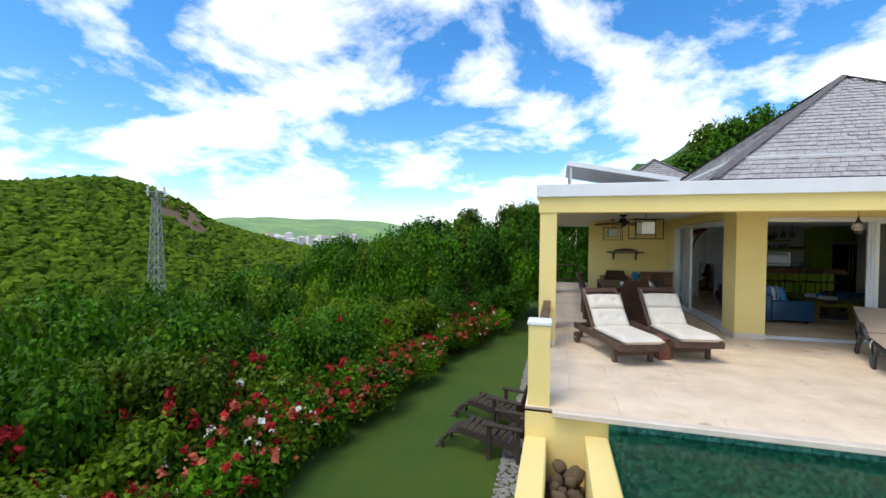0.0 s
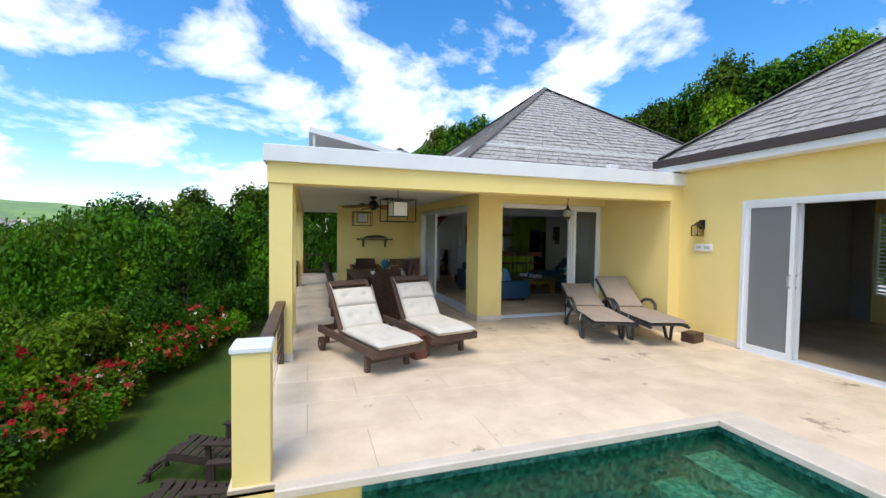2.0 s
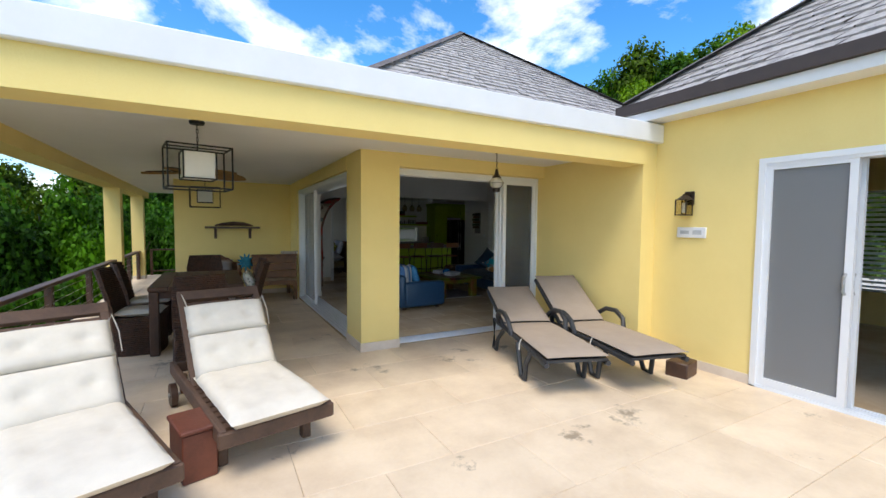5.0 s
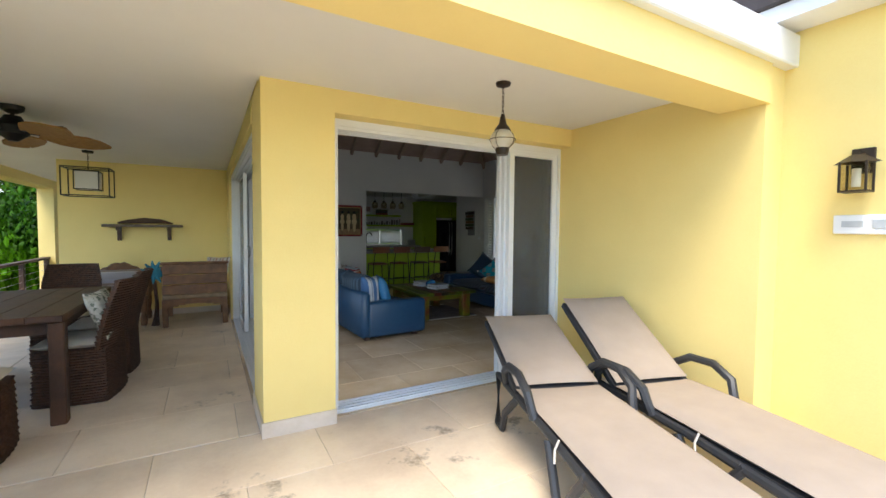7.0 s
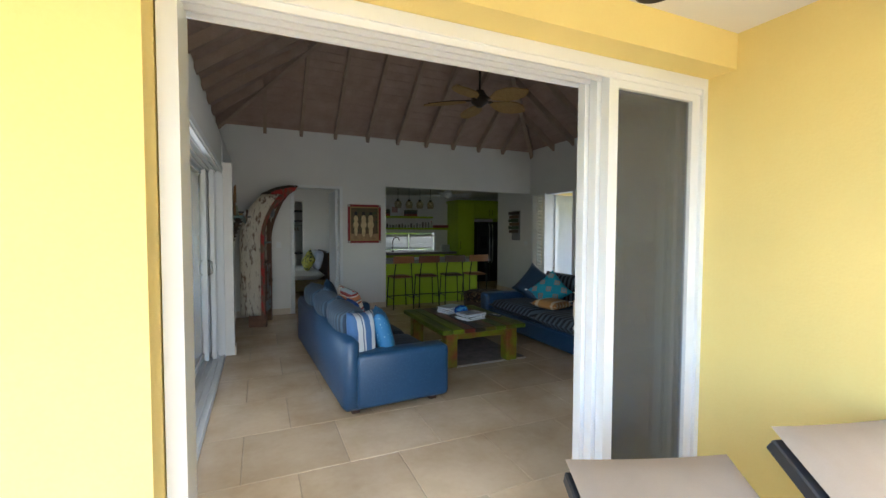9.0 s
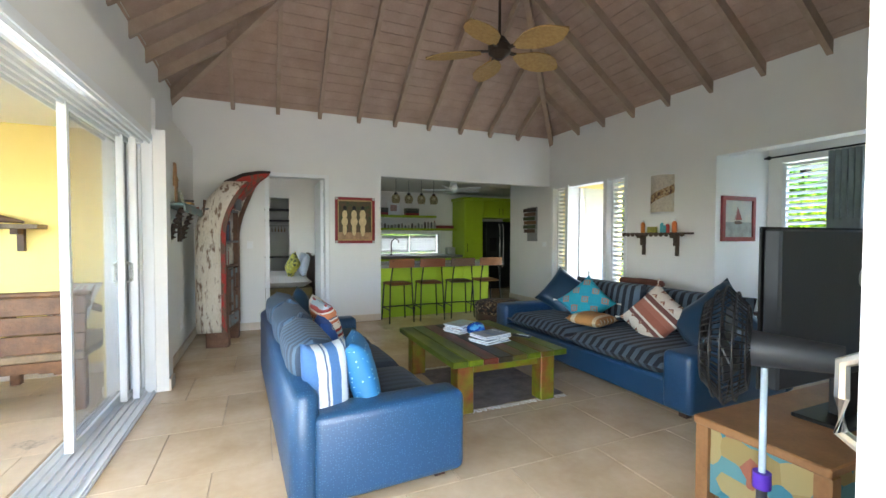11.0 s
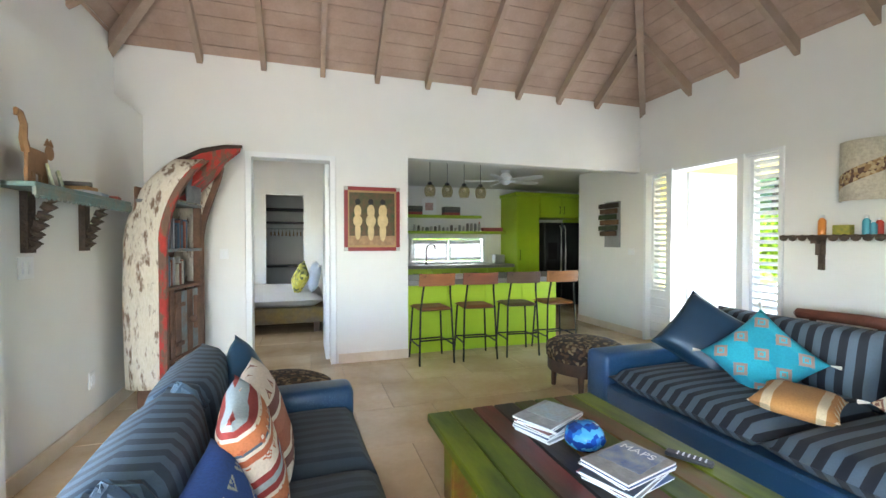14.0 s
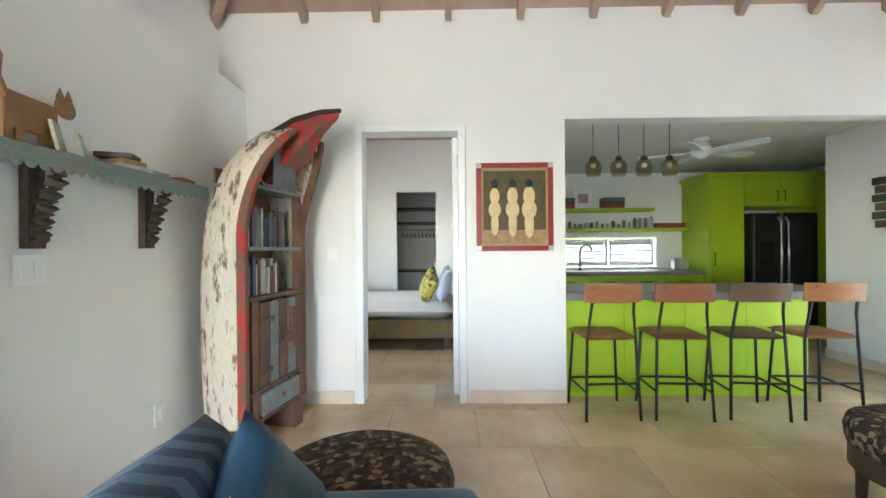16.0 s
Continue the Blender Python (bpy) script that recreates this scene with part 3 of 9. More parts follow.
structure("ceiling_bedroom", boxes((3.4, 6.4, 15.4, 20.4, 3.0, 3.1)), M_BOARD, "limed board ceiling of the bedroom", "ceiling")

# --- veranda roof ---
structure("ceiling_veranda", boxes((0.5, 3.53, 7.6, 18.5, 2.3, 2.36), (3.53, 6.22, 7.6, 9.01, 2.3, 2.36)), M_SOFFIT, "white flat veranda ceiling", "ceiling")
structure("veranda_beam", boxes((0.2, 6.24, 7.33, 7.62, 2.14, 2.38), (0.2, 0.5, 7.62, 18.6, 2.14, 2.38)), M_YEL, "yellow veranda edge beam on columns", "beam")
structure("roof_edge", boxes((0.16, 6.5, 7.28, 7.66, 2.38, 2.58), (0.16, 0.5, 7.66, 18.6, 2.38, 2.58), bevel=0.008), M_TRIM, "white painted parapet band of the flat roof", "roof")
structure("flat_roof", boxes((0.5, 3.53, 7.66, 18.6, 2.37, 2.5), (3.53, 6.45, 7.66, 9.01, 2.37, 2.5)), M_CONC, "grey flat roof behind the parapet", "roof")
for cy in (7.35, 8.8, 14.6, 17.6):
    bm = boxes((0.22, 0.48, cy, cy + 0.26, 0.0, 2.14))
    structure("column", bm, M_YEL, "square yellow veranda column", "column")
    bm = boxes((0.212, 0.488, cy - 0.008, cy + 0.268, 0.0, 0.09))
    structure("column_base", bm, M_BASE, "travertine foot of the veranda column", "trim")


# ================= roofs =================
def hip_roof(name, x0, x1, y0, y1, ze, za, label, shingles=True, row=0.16):
    """Pyramid roof of wooden shingle courses, with hip caps and a dark eave board."""
    ax, ay = (x0 + x1) / 2, (y0 + y1) / 2
    roof = thing(name, label, "roof", (0, 0, 0), kind="structure")
    apex = Vector((ax, ay, za))
    cs = [Vector((x0, y0, ze)), Vector((x1, y0, ze)), Vector((x1, y1, ze)), Vector((x0, y1, ze))]
    bm = bmesh.new()
    vs = [bm.verts.new(c - Vector((0, 0, 0.005))) for c in cs]
    top = bm.verts.new(apex - Vector((0, 0, 0.005)))
    for k in range(4):
        bm.faces.new((vs[k], vs[(k + 1) % 4], top))
    part("roof_deck", bm, M_DKTRIM, roof, smooth=None)
    rng = random.Random(7)
    for k in range(4):
        a, b = cs[k], cs[(k + 1) % 4]
        mid = (a + b) / 2
        slope = (apex - mid).length
        n = (b - a).cross(apex - a).normalized()
        bm = bmesh.new()
        rows = int(slope / row)
        for r in range(rows):
            f0, f1 = r / rows, min(1, (r + 1.25) / rows)
            p0, p1 = a.lerp(apex, f0), b.lerp(apex, f0)
            q0, q1 = a.lerp(apex, f1), b.lerp(apex, f1)
            wlen = (p1 - p0).length
            u, nn = 0.0, 0
            while u < wlen:
                w = rng.uniform(0.09, 0.2)
                t0, t1 = u / wlen, min(1, (u + w - 0.006) / wlen)
                h = rng.uniform(0.010, 0.022)
                up = n * h
                dn = (p0 - q0).normalized() * rng.uniform(-0.012, 0.012)
                A, Bq = p0.lerp(p1, t0) + dn, p0.lerp(p1, t1) + dn
                C, D = q0.lerp(q1, t1), q0.lerp(q1, t0)
                v = [bm.verts.new(p) for p in (A + up * 1.4, Bq + up * 1.4, C + n * 0.002, D + n * 0.002, A - up * 0.2, Bq - up * 0.2)]
                bm.faces.new(v[:4]); bm.faces.new((v[4], v[5], v[1], v[0]))
                u += w
        me = mesh_of("shingles", bm, M_SHINGLE)
        ob = new("shingles", me)
        ob.parent = roof
        tagged(ob, "weathered grey cedar shingles in courses", kind="stuff")
        # hip cap
        bm = bmesh.new()
        d = (apex - a)
        side = d.cross(Vector((0, 0, 1))).normalized()
        up = Vector((0, 0, 0.035))
        v = [bm.verts.new(p) for p in (a - side * 0.11, a + up + d.normalized() * 0.0, a + side * 0.11, apex + side * 0.09, apex + up, apex - side * 0.09)]
        bm.faces.new((v[0], v[1], v[4], v[5])); bm.faces.new((v[1], v[2], v[3], v[4]))
        bmesh.ops.translate(bm, vec=(0, 0, 0.03), verts=bm.verts[:])
        part("hip_cap", bm, mat("grey_hip_cap", (0.16, 0.14, 0.135), 0.85, var=0.15, bump=0.2), roof, smooth=None)
    bm = bmesh.new()
    e = 0.05
    for b in ((x0 - e, x1 + e, y0 - e, y0, ze - 0.10, ze + 0.01), (x0 - e, x1 + e, y1, y1 + e, ze - 0.10, ze + 0.01), (x0 - e, x0, y0, y1, ze - 0.10, ze + 0.01), (x1, x1 + e, y0, y1, ze - 0.10, ze + 0.01)):
        box(bm, *b)
    part("eave_board", bm, M_DKTRIM, roof, "dark brown eave board", smooth=None)
    return roof


hip_roof("roof_living", 3.02, 10.52, 8.56, 15.84, 2.75, 5.52, "pyramid roof of weathered grey cedar shingles")
hip_roof("roof_wing", 6.2, 13.0, 0.83, 7.63, 2.80, 5.40, "pyramid roof of grey cedar shingles over the wing")
hip_roof("roof_bedroom", 1.4, 7.0, 16.2, 21.8, 2.85, 5.0, "smaller pyramid roof of grey cedar shingles behind")
structure("eave_soffit", boxes((6.20, 6.5, 0.85, 7.6, 2.60, 2.695), (6.26, 6.45, 7.52, 7.6, 2.5, 2.6)), M_TRIM, "white painted soffit board under the eave", "trim")

# --- inside of the living room roof ---
def living_ceiling():
    x0, x1, y0, y1, z0 = 3.57, 9.67, 9.15, 15.27, 3.09
    ax, ay, za = 6.62, 12.21, 5.3
    cs = [Vector((x0, y0, z0)), Vector((x1, y0, z0)), Vector((x1, y1, z0)), Vector((x0, y1, z0))]
    apex = Vector((ax, ay, za))
    bm = bmesh.new()
    rng = random.Random(3)
    for k in range(4):
        a, b = cs[k], cs[(k + 1) % 4]
        n = (b - a).cross(apex - a).normalized()
        rows = 27
        for r in range(rows):
            f0, f1 = r / rows, (r + 0.965) / rows
            d = n * (-0.004 * rng.random())
            v = [bm.verts.new(p) for p in (a.lerp(apex, f0) + d, b.lerp(apex, f0) + d, b.lerp(apex, f1) + d, a.lerp(apex, f1) + d)]
            bm.faces.new(v)
            w = [bm.verts.new(p) for p in (a.lerp(apex, f1) + d, b.lerp(apex, f1) + d, b.lerp(apex, f1) + n * 0.03, a.lerp(apex, f1) + n * 0.03)]
            bm.faces.new(w)
    for k in range(4):
        a, b = cs[k], cs[(k + 1) % 4]
        up = Vector((0, 0, 0.06))
        v = [bm.verts.new(p + up) for p in (a, b, apex)]
        bm.faces.new(v)
    structure("ceiling_living", bm, M_BOARD, "pinkish limed wooden board ceiling", "ceiling")
    # rafters
    def rafter(p, q, w, h, tailcut=True):
        bm = bmesh.new()
        d = (q - p).normalized()
        s = d.cross(Vector((0, 0, 1))).normalized() * w / 2
        dn = s.cross(d).normalized()
        dn = dn if dn.z < 0 else -dn
        v = []
        for e, base in ((0, p), (1, q)):
            for sx, dz in ((-1, 0), (1, 0), (1, 1), (-1, 1)):
                v.append(bm.verts.new(base + s * sx + dn * h * dz - dn * 0.02))
        for f in ((0, 1, 2, 3), (7, 6, 5, 4), (0, 4, 5, 1), (1, 5, 6, 2), (2, 6, 7, 3), (3, 7, 4, 0)):
            bm.faces.new([v[i] for i in f])
        ob = structure("rafter", bm, M_RAFTER, "limed wooden roof rafter", "rafter")
        return ob
    for k in range(4):
        a, b = cs[k], cs[(k + 1) % 4]
        inward = ((a + b) / 2 - apex); inward.z = 0; inward.normalize()
        L = (b - a).length
        cnt = 9
        for i in range(1, cnt + 1):
            t = 0.5 + (i - 5) * 0.565 / L
            foot = a.lerp(b, t)
            f = 1 - abs(2 * t - 1)
            # where this jack rafter meets the hip
            topp = Vector((foot.x, foot.y, z0)) + (Vector((ax, ay, z0)) - (a + b) / 2) * f + Vector((0, 0, (za - z0) * f))
            rafter(foot + inward * 0.0, topp, 0.05, 0.13)
        rafter(a, apex, 0.07, 0.17)


living_ceiling()

# ================= floors in stone tiles =================
TILE_MESH = {}


def tiled_floor(name, regions, size, material, label, parent_z=-0.03, stagger=0.5, origin=(0, 0), top=0.0, limit=300):
    bm = boxes(*[(x0, x1, y0, y1, parent_z - 0.02, top - 0.006) for x0, x1, y0, y1 in regions])
    slab = structure(name, bm, M_GROUT, label, "floor")
    sx, sy = size
    g = 0.003
    for x0, x1, y0, y1 in regions:
        j = math.floor((y0 - origin[1]) / sy)
        while origin[1] + j * sy < y1:
            ya, yb = max(y0, origin[1] + j * sy), min(y1, origin[1] + (j + 1) * sy)
            off = origin[0] + (stagger * sx if j % 2 else 0)
            i = math.floor((x0 - off) / sx)
            while off + i * sx < x1:
                xa, xb = max(x0, off + i * sx), min(x1, off + (i + 1) * sx)
                i += 1
                if xb - xa < 0.03 or yb - ya < 0.03:
                    continue
                w, h = round(xb - xa - g, 3), round(yb - ya - g, 3)
                key = (material.name, w, h)
                if key not in TILE_MESH:
                    b = bmesh.new()
                    e = 0.0025
                    v = [b.verts.new((sxx * (w / 2 - ee), syy * (h / 2 - ee), zz)) for zz, ee in ((-0.012, 0), (-0.003, 0), (0.0, e)) for sxx, syy in ((-1, -1), (1, -1), (1, 1), (-1, 1))]
                    for lv in (0, 4):
                        for q in range(4):
                            b.faces.new((v[lv + q], v[lv + (q + 1) % 4], v[lv + 4 + (q + 1) % 4], v[lv + 4 + q]))
                    b.faces.new(v[8:12])
                    TILE_MESH[key] = mesh_of("tile", b, material)
                ob = new("tile", TILE_MESH[key])
                ob.parent = slab
                ob.location = ((xa + xb) / 2, (ya + yb) / 2, top + 0.0012 * noise.noise(Vector((xa * 3, ya * 3, 1))))
            j += 1
    return slab


# ================= terrace things =================
def mat_mesh_screen(name, color, keep):
    m = bpy.data.materials.new(name)
    m.use_nodes = True
    nt = m.node_tree
    bs = nt.nodes["Principled BSDF"]
    bs.inputs["Base Color"].default_value, bs.inputs["Roughness"].default_value = (*color, 1), 0.35
    tr, mx = nt.nodes.new("ShaderNodeBsdfTransparent"), nt.nodes.new("ShaderNodeMixShader")
    mx.inputs[0].default_value = keep
    nt.links.new(bs.outputs[0], mx.inputs[2]); nt.links.new(tr.outputs[0], mx.inputs[1]); nt.links.new(mx.outputs[0], nt.nodes["Material Output"].inputs[0])
    return m


M_SCR = mat_mesh_screen("grey_mesh_screen", (0.24, 0.25, 0.26), 0.68)
M_PALESCR = mat_mesh_screen("pale_mesh_screen", (0.42, 0.44, 0.45), 0.35)
M_SCRD = mat_mesh_screen("dark_mesh_screen", (0.10, 0.105, 0.11), 0.6)


def panel(parent, u0, u1, v, z0, z1, axis, pane, st=0.052, th=0.045, handle=None):
    """A sliding panel: stiles, rails and a pane; along x ('x') at y = v, or along y at x = v."""
    def bx(a, b, c, d):
        return (a, b, v - th / 2, v + th / 2, c, d) if axis == "x" else (v - th / 2, v + th / 2, a, b, c, d)
    fr = part("panel_frame", boxes(bx(u0, u0 + st, z0, z1), bx(u1 - st, u1, z0, z1), bx(u0 + st, u1 - st, z0, z0 + st * 1.3), bx(u0 + st, u1 - st, z1 - st, z1)), M_ALU, parent, smooth=None)
    b = bmesh.new()
    q = 0.004
    box(b, *((u0 + st, u1 - st, v - q, v + q) if axis == "x" else (v - q, v + q, u0 + st, u1 - st)), z0 + st * 1.3, z1 - st)
    pn = part("pane", b, pane, fr, smooth=None)
    pn.visible_shadow = False
    if handle is not None:
        b = bmesh.new()
        for side in (-1, 1):
            w = v + side * (th / 2 + 0.035)
            pts = [(handle, v + side * th / 2, 0.94), (handle, w, 0.96), (handle, w, 1.02), (handle, w, 1.08), (handle, v + side * th / 2, 1.10)]
            tube(b, pts if axis == "x" else [(p[1], p[0], p[2]) for p in pts], 0.011, 8)
        part("handle", b, M_STEEL, fr, "brushed steel pull handle")
    return fr


def slider(name, u0, u1, v, head, axis, label, panels, lo=-0.09, hi=0.09, rails=4, st=0.052):
    e = thing(name, label, "sliding door", (0, 0, 0), kind="structure")
    def bx(a, b, c, d, w0=lo, w1=hi):
        return (a, b, v + w0, v + w1, c, d) if axis == "x" else (v + w0, v + w1, a, b, c, d)
    part("head_frame", boxes(bx(u0, u1, head - 0.05, head)), M_ALU, e, smooth=None)
    part("jamb", boxes(bx(u0, u0 + 0.05, 0, head - 0.05)), M_ALU, e, smooth=None)
    part("jamb", boxes(bx(u1 - 0.05, u1, 0, head - 0.05)), M_ALU, e, smooth=None)
    tr = [bx(u0, u1, 0.0, 0.012)]
    for k in range(rails):
        o = lo + 0.015 + (hi - lo - 0.03) * k / (rails - 1)
        tr.append(bx(u0 + 0.05, u1 - 0.05, 0.012, 0.028, o - 0.006, o + 0.006))
        tr.append(bx(u0 + 0.05, u1 - 0.05, head - 0.075, head - 0.05, o - 0.006, o + 0.006))
    part("track", boxes(*tr), M_ALU, e, smooth=None)
    for p in panels:
        panel(e, p[0], p[1], v + p[2], 0.03, head - 0.055, axis, p[3], st=st, handle=p[4] if len(p) > 4 else None)
    return e


slider("sliding_door_south", 4.01, 6.24, 9.14, 2.14, "x", "white aluminium sliding door pushed open to one side", [(5.62, 6.19, -0.05, M_SCRD), (5.60, 6.17, 0.0, M_GLASS, 5.635), (5.58, 6.15, 0.05, M_GLASS, 5.615)])
slider("sliding_door_west", 9.5, 13.0, 3.74, 2.12, "y", "white aluminium sliding door half open to the veranda", [(11.93, 12.93, -0.075, M_PALESCR), (12.74, 12.94, -0.015, M_SCR, 12.77), (12.78, 12.945, 0.055, M_SCRD)], -0.18, 0.15, 7, 0.034)
slider("sliding_door_wing", 3.88, 6.33, 6.52, 2.08, "y", "white sliding door with grey insect screens, standing open", [(5.66, 6.28, -0.05, M_SCR, 5.7), (5.64, 6.28, 0.03, M_GLASS, 5.67), (3.93, 4.58, -0.05, M_SCR, 4.54), (3.93, 4.60, 0.03, M_GLASS)])
structure("skirting_terrace", boxes((3.528, 4.012, 8.908, 8.92, 0, 0.10), (3.528, 3.54, 8.92, 9.5, 0, 0.10), (4.005, 4.012, 8.92, 9.045, 0, 0.10), (6.212, 6.222, 7.35, 9.01, 0, 0.09), (6.22, 6.45, 7.34, 7.352, 0, 0.09), (6.44, 6.452, 6.33, 7.35, 0, 0.09), (6.44, 6.452, 0.5, 3.85, 0, 0.09), (1.42, 3.53, 13.81, 13.822, 0, 0.09), (3.518, 3.532, 13.0, 13.82, 0, 0.09)), M_BASE, "travertine skirting along the terrace walls", "trim")
structure("coping", boxes((0.47, 4.35, 4.66, 4.76, -0.06, 0.004), (4.02, 4.36, -6, 4.66, -0.06, 0.004), bevel=0.01), M_BASE, "pale stone coping round the pool", "trim")

# --- rail at the terrace edge ---
e = thing("end_post", "yellow rendered terrace post with a white cap", "post", (0.335, 4.88, 0), kind="structure")
part("shaft", boxes((-0.112, 0.105, -0.112, 0.108, -2.0, 0.82)), M_YEL, e, smooth=None)
part("cap", boxes((-0.125, 0.118, -0.126, 0.122, 0.82, 0.865), bevel=0.010), M_TRIM, e, "white painted cap", smooth=None)


b = bmesh.new(); cyl(b, (-0.042, 0, 0), (0.042, 0, 0), 0.013, seg=8)
BOLT = mesh_of("bolt", b, M_STEEL)


def railing(y0, y1, label="dark wooden handrail on posts with steel cables"):
    e = thing("railing", label, "railing", (0.35, y0, 0), group="railings along the veranda")
    L = y1 - y0
    part("handrail", boxes((-0.055, 0.055, 0, L, 0.69, 0.735), bevel=0.008), M_DKWOOD, e, smooth=None)
    n = max(2, int(round(L / 1.6)) + 1)
    for k in range(n):
        y = 0.05 + (L - 0.1) * k / (n - 1)
        p = part("post", boxes((-0.035, 0.035, y - 0.045, y + 0.045, 0, 0.69), bevel=0.004), M_DKWOOD, e, smooth=None)
        for z in (0.12, 0.24, 0.36, 0.48, 0.60):
            o = new("bolt", BOLT); o.parent = p; o.location = (0, y, z)
    for z in (0.12, 0.24, 0.36, 0.48, 0.60):
        b = bmesh.new(); cyl(b, (0, 0, z), (0, L, z), 0.003, seg=5); part("cable", b, M_STEEL, e)


for a, b_ in ((5.01, 7.33), (7.62, 8.79), (9.07, 14.59), (14.87, 17.59)):
    railing(a, b_)
e = thing("end_railing", "dark wooden rail closing the veranda end", "railing", (0.5, 18.5, 0))
part("handrail", boxes((0, 0.9, -0.04, 0.04, 0.69, 0.735), bevel=0.006), M_DKWOOD, e, smooth=None)
part("lower_rail", boxes((0, 0.9, -0.03, 0.03, 0.1, 0.14)), M_DKWOOD, e, smooth=None)
for x in (0.03, 0.87):
    part("post", boxes((x - 0.03, x + 0.03, -0.03, 0.03, 0, 0.69)), M_DKWOOD, e, smooth=None)


# --- wooden loungers ---
def teak_lounger(at, rz, label):
    e = thing("sun_lounger", label, "sun lounger", at, rz, group="wooden loungers on the terrace")
    W, Lg, h, F = 0.31, 1.42, 0.27, -0.12
    for s in (-1, 1):
        part("side_rail", boxes((s * W - 0.02, s * W + 0.02, F, Lg, h - 0.05, h + 0.045), bevel=0.006), M_TEAK, e, smooth=None)
        part("leg", boxes((s * (W - 0.05) - 0.028, s * (W - 0.05) + 0.028, 0.10, 0.165, 0, h - 0.03), bevel=0.005), M_TEAK, e, smooth=None)
        part("leg", boxes((s * (W - 0.05) - 0.025, s * (W - 0.05) + 0.025, 1.24, 1.30, 0.09, h - 0.03), bevel=0.005), M_TEAK, e, smooth=None)
        b = bmesh.new(); cyl(b, (s * (W + 0.0), 1.27, 0.09), (s * (W + 0.045), 1.27, 0.09), 0.09, seg=20)
        w = part("wheel", b, M_DKWOOD, e, "round wooden wheel")
        b = bmesh.new(); cyl(b, (s * (W + 0.045), 1.27, 0.09), (s * (W + 0.055), 1.27, 0.09), 0.02, seg=10); part("hub", b, M_STEEL, w)
    b = bmesh.new(); cyl(b, (-W, 1.27, 0.09), (W, 1.27, 0.09), 0.012, seg=8); part("axle", b, M_STEEL, e)
    part("foot_rail", boxes((-W - 0.03, W + 0.03, F - 0.02, F + 0.02, h - 0.055, h + 0.035), bevel=0.008), M_TEAK, e, smooth=None)
    part("head_rail", boxes((-W, W, Lg - 0.02, Lg + 0.02, h - 0.05, h + 0.03), bevel=0.006), M_TEAK, e, smooth=None)
    part("cross_rail", boxes((-W + 0.02, W - 0.02, 0.11, 0.155, 0.10, 0.15)), M_TEAK, e, smooth=None)
    for k in range(9):
        y = F + 0.06 + k * 0.093
        part("slat", boxes((-W + 0.02, W - 0.02, y, y + 0.07, h + 0.01, h + 0.03)), M_TEAK, e, smooth=None)
    tilt = pose(0, 0.75, h + 0.02, 52, 0, 0)
    bk = part("backrest_frame", boxes((-W + 0.01, -W + 0.06, 0, 0.74, -0.02, 0.02), (W - 0.06, W - 0.01, 0, 0.74, -0.02, 0.02), (-W + 0.01, W - 0.01, 0.70, 0.78, -0.022, 0.022), (-W + 0.06, W - 0.06, 0.60, 0.675, -0.014, 0.014), bevel=0.004), M_TEAK, e, smooth=None, m=tilt)
    for k in range(6):
        y = 0.03 + k * 0.095
        part("back_slat", boxes((-W + 0.08, W - 0.08, y, y + 0.07, -0.01, 0.01)), M_TEAK, bk, smooth=None)
    for x in (-0.185, 0.185):
        part("prop", boxes((x - 0.015, x + 0.015, -0.015, 0.015, 0, 0.44)), M_TEAK, e, smooth=None, m=pose(0, 1.22, h, 22, 0, 0))
    # tufted mattress: seat and three back sections
    def quilt(name, w, l, t, m, seed, nx=2, ny=2):
        b = bmesh.new()
        n = 16
        g = {}
        for s in (1, -1):
            for i in range(n + 1):
                for j in range(n + 1):
                    u, v = 2 * i / n - 1, 2 * j / n - 1
                    ed = i in (0, n) or j in (0, n)
                    if s < 0 and ed:
                        g[s, i, j] = g[1, i, j]; continue
                    z = (max(0, 1 - u ** 6) * max(0, 1 - v ** 6)) ** 0.45
                    if s > 0 and not ed:
                        for a in range(nx):
                            for c in range(ny):
                                cu, cv = (a + 0.5) / nx * 2 - 1, (c + 0.5) / ny * 2 - 1
                                z -= 0.55 * math.exp(-(((u - cu) * w / 2) ** 2 + ((v - cv) * l / 2) ** 2) / 0.0014)
                        z += 0.12 * noise.noise(Vector((u * 2.5, v * 2.5, seed)))
                    g[s, i, j] = b.verts.new((w / 2 * u * (1 + 0.02 * noise.noise(Vector((v * 4, seed, 0)))), l / 2 * v, t / 2 * (1 + z) if s > 0 else t * 0.12 * (1 - z)))
        for s in (1, -1):
            for i in range(n):
                for j in range(n):
                    q = (g[s, i, j], g[s, i + 1, j], g[s, i + 1, j + 1], g[s, i, j + 1])
                    b.faces.new(q if s > 0 else q[::-1])
        return part(name, b, M_CANVAS, e, "tufted cream canvas cushion" if seed < 2 else "", smooth=80, m=m)
    quilt("mattress", 0.57, 0.98, 0.11, pose(0, 0.30, h + 0.03, 0, 0, 0), 1, 2, 3)
    for k, (c, l) in enumerate(((0.17, 0.33), (0.46, 0.26))):
        quilt("back_cushion", 0.56, l, 0.12, tilt @ pose(0, c + 0.02, 0.022, 0, 0, 0), 2 + k, 2, 1)
    b = bmesh.new()
    tube(b, [(0.27, 0.60, 0.05), (0.30, 0.65, 0.07), (0.33, 0.55, 0.02), (0.335, 0.42, -0.02)], 0.004, 6)
    part("tie", b, M_CANVAS, e, m=tilt)
    b = bmesh.new()
    tube(b, [(-0.25, 0.60, 0.05), (-0.27, 0.72, 0.04), (-0.28, 0.79, 0.0), (-0.29, 0.66, -0.03)], 0.004, 6)
    part("tie", b, M_CANVAS, e, m=tilt)
    return e


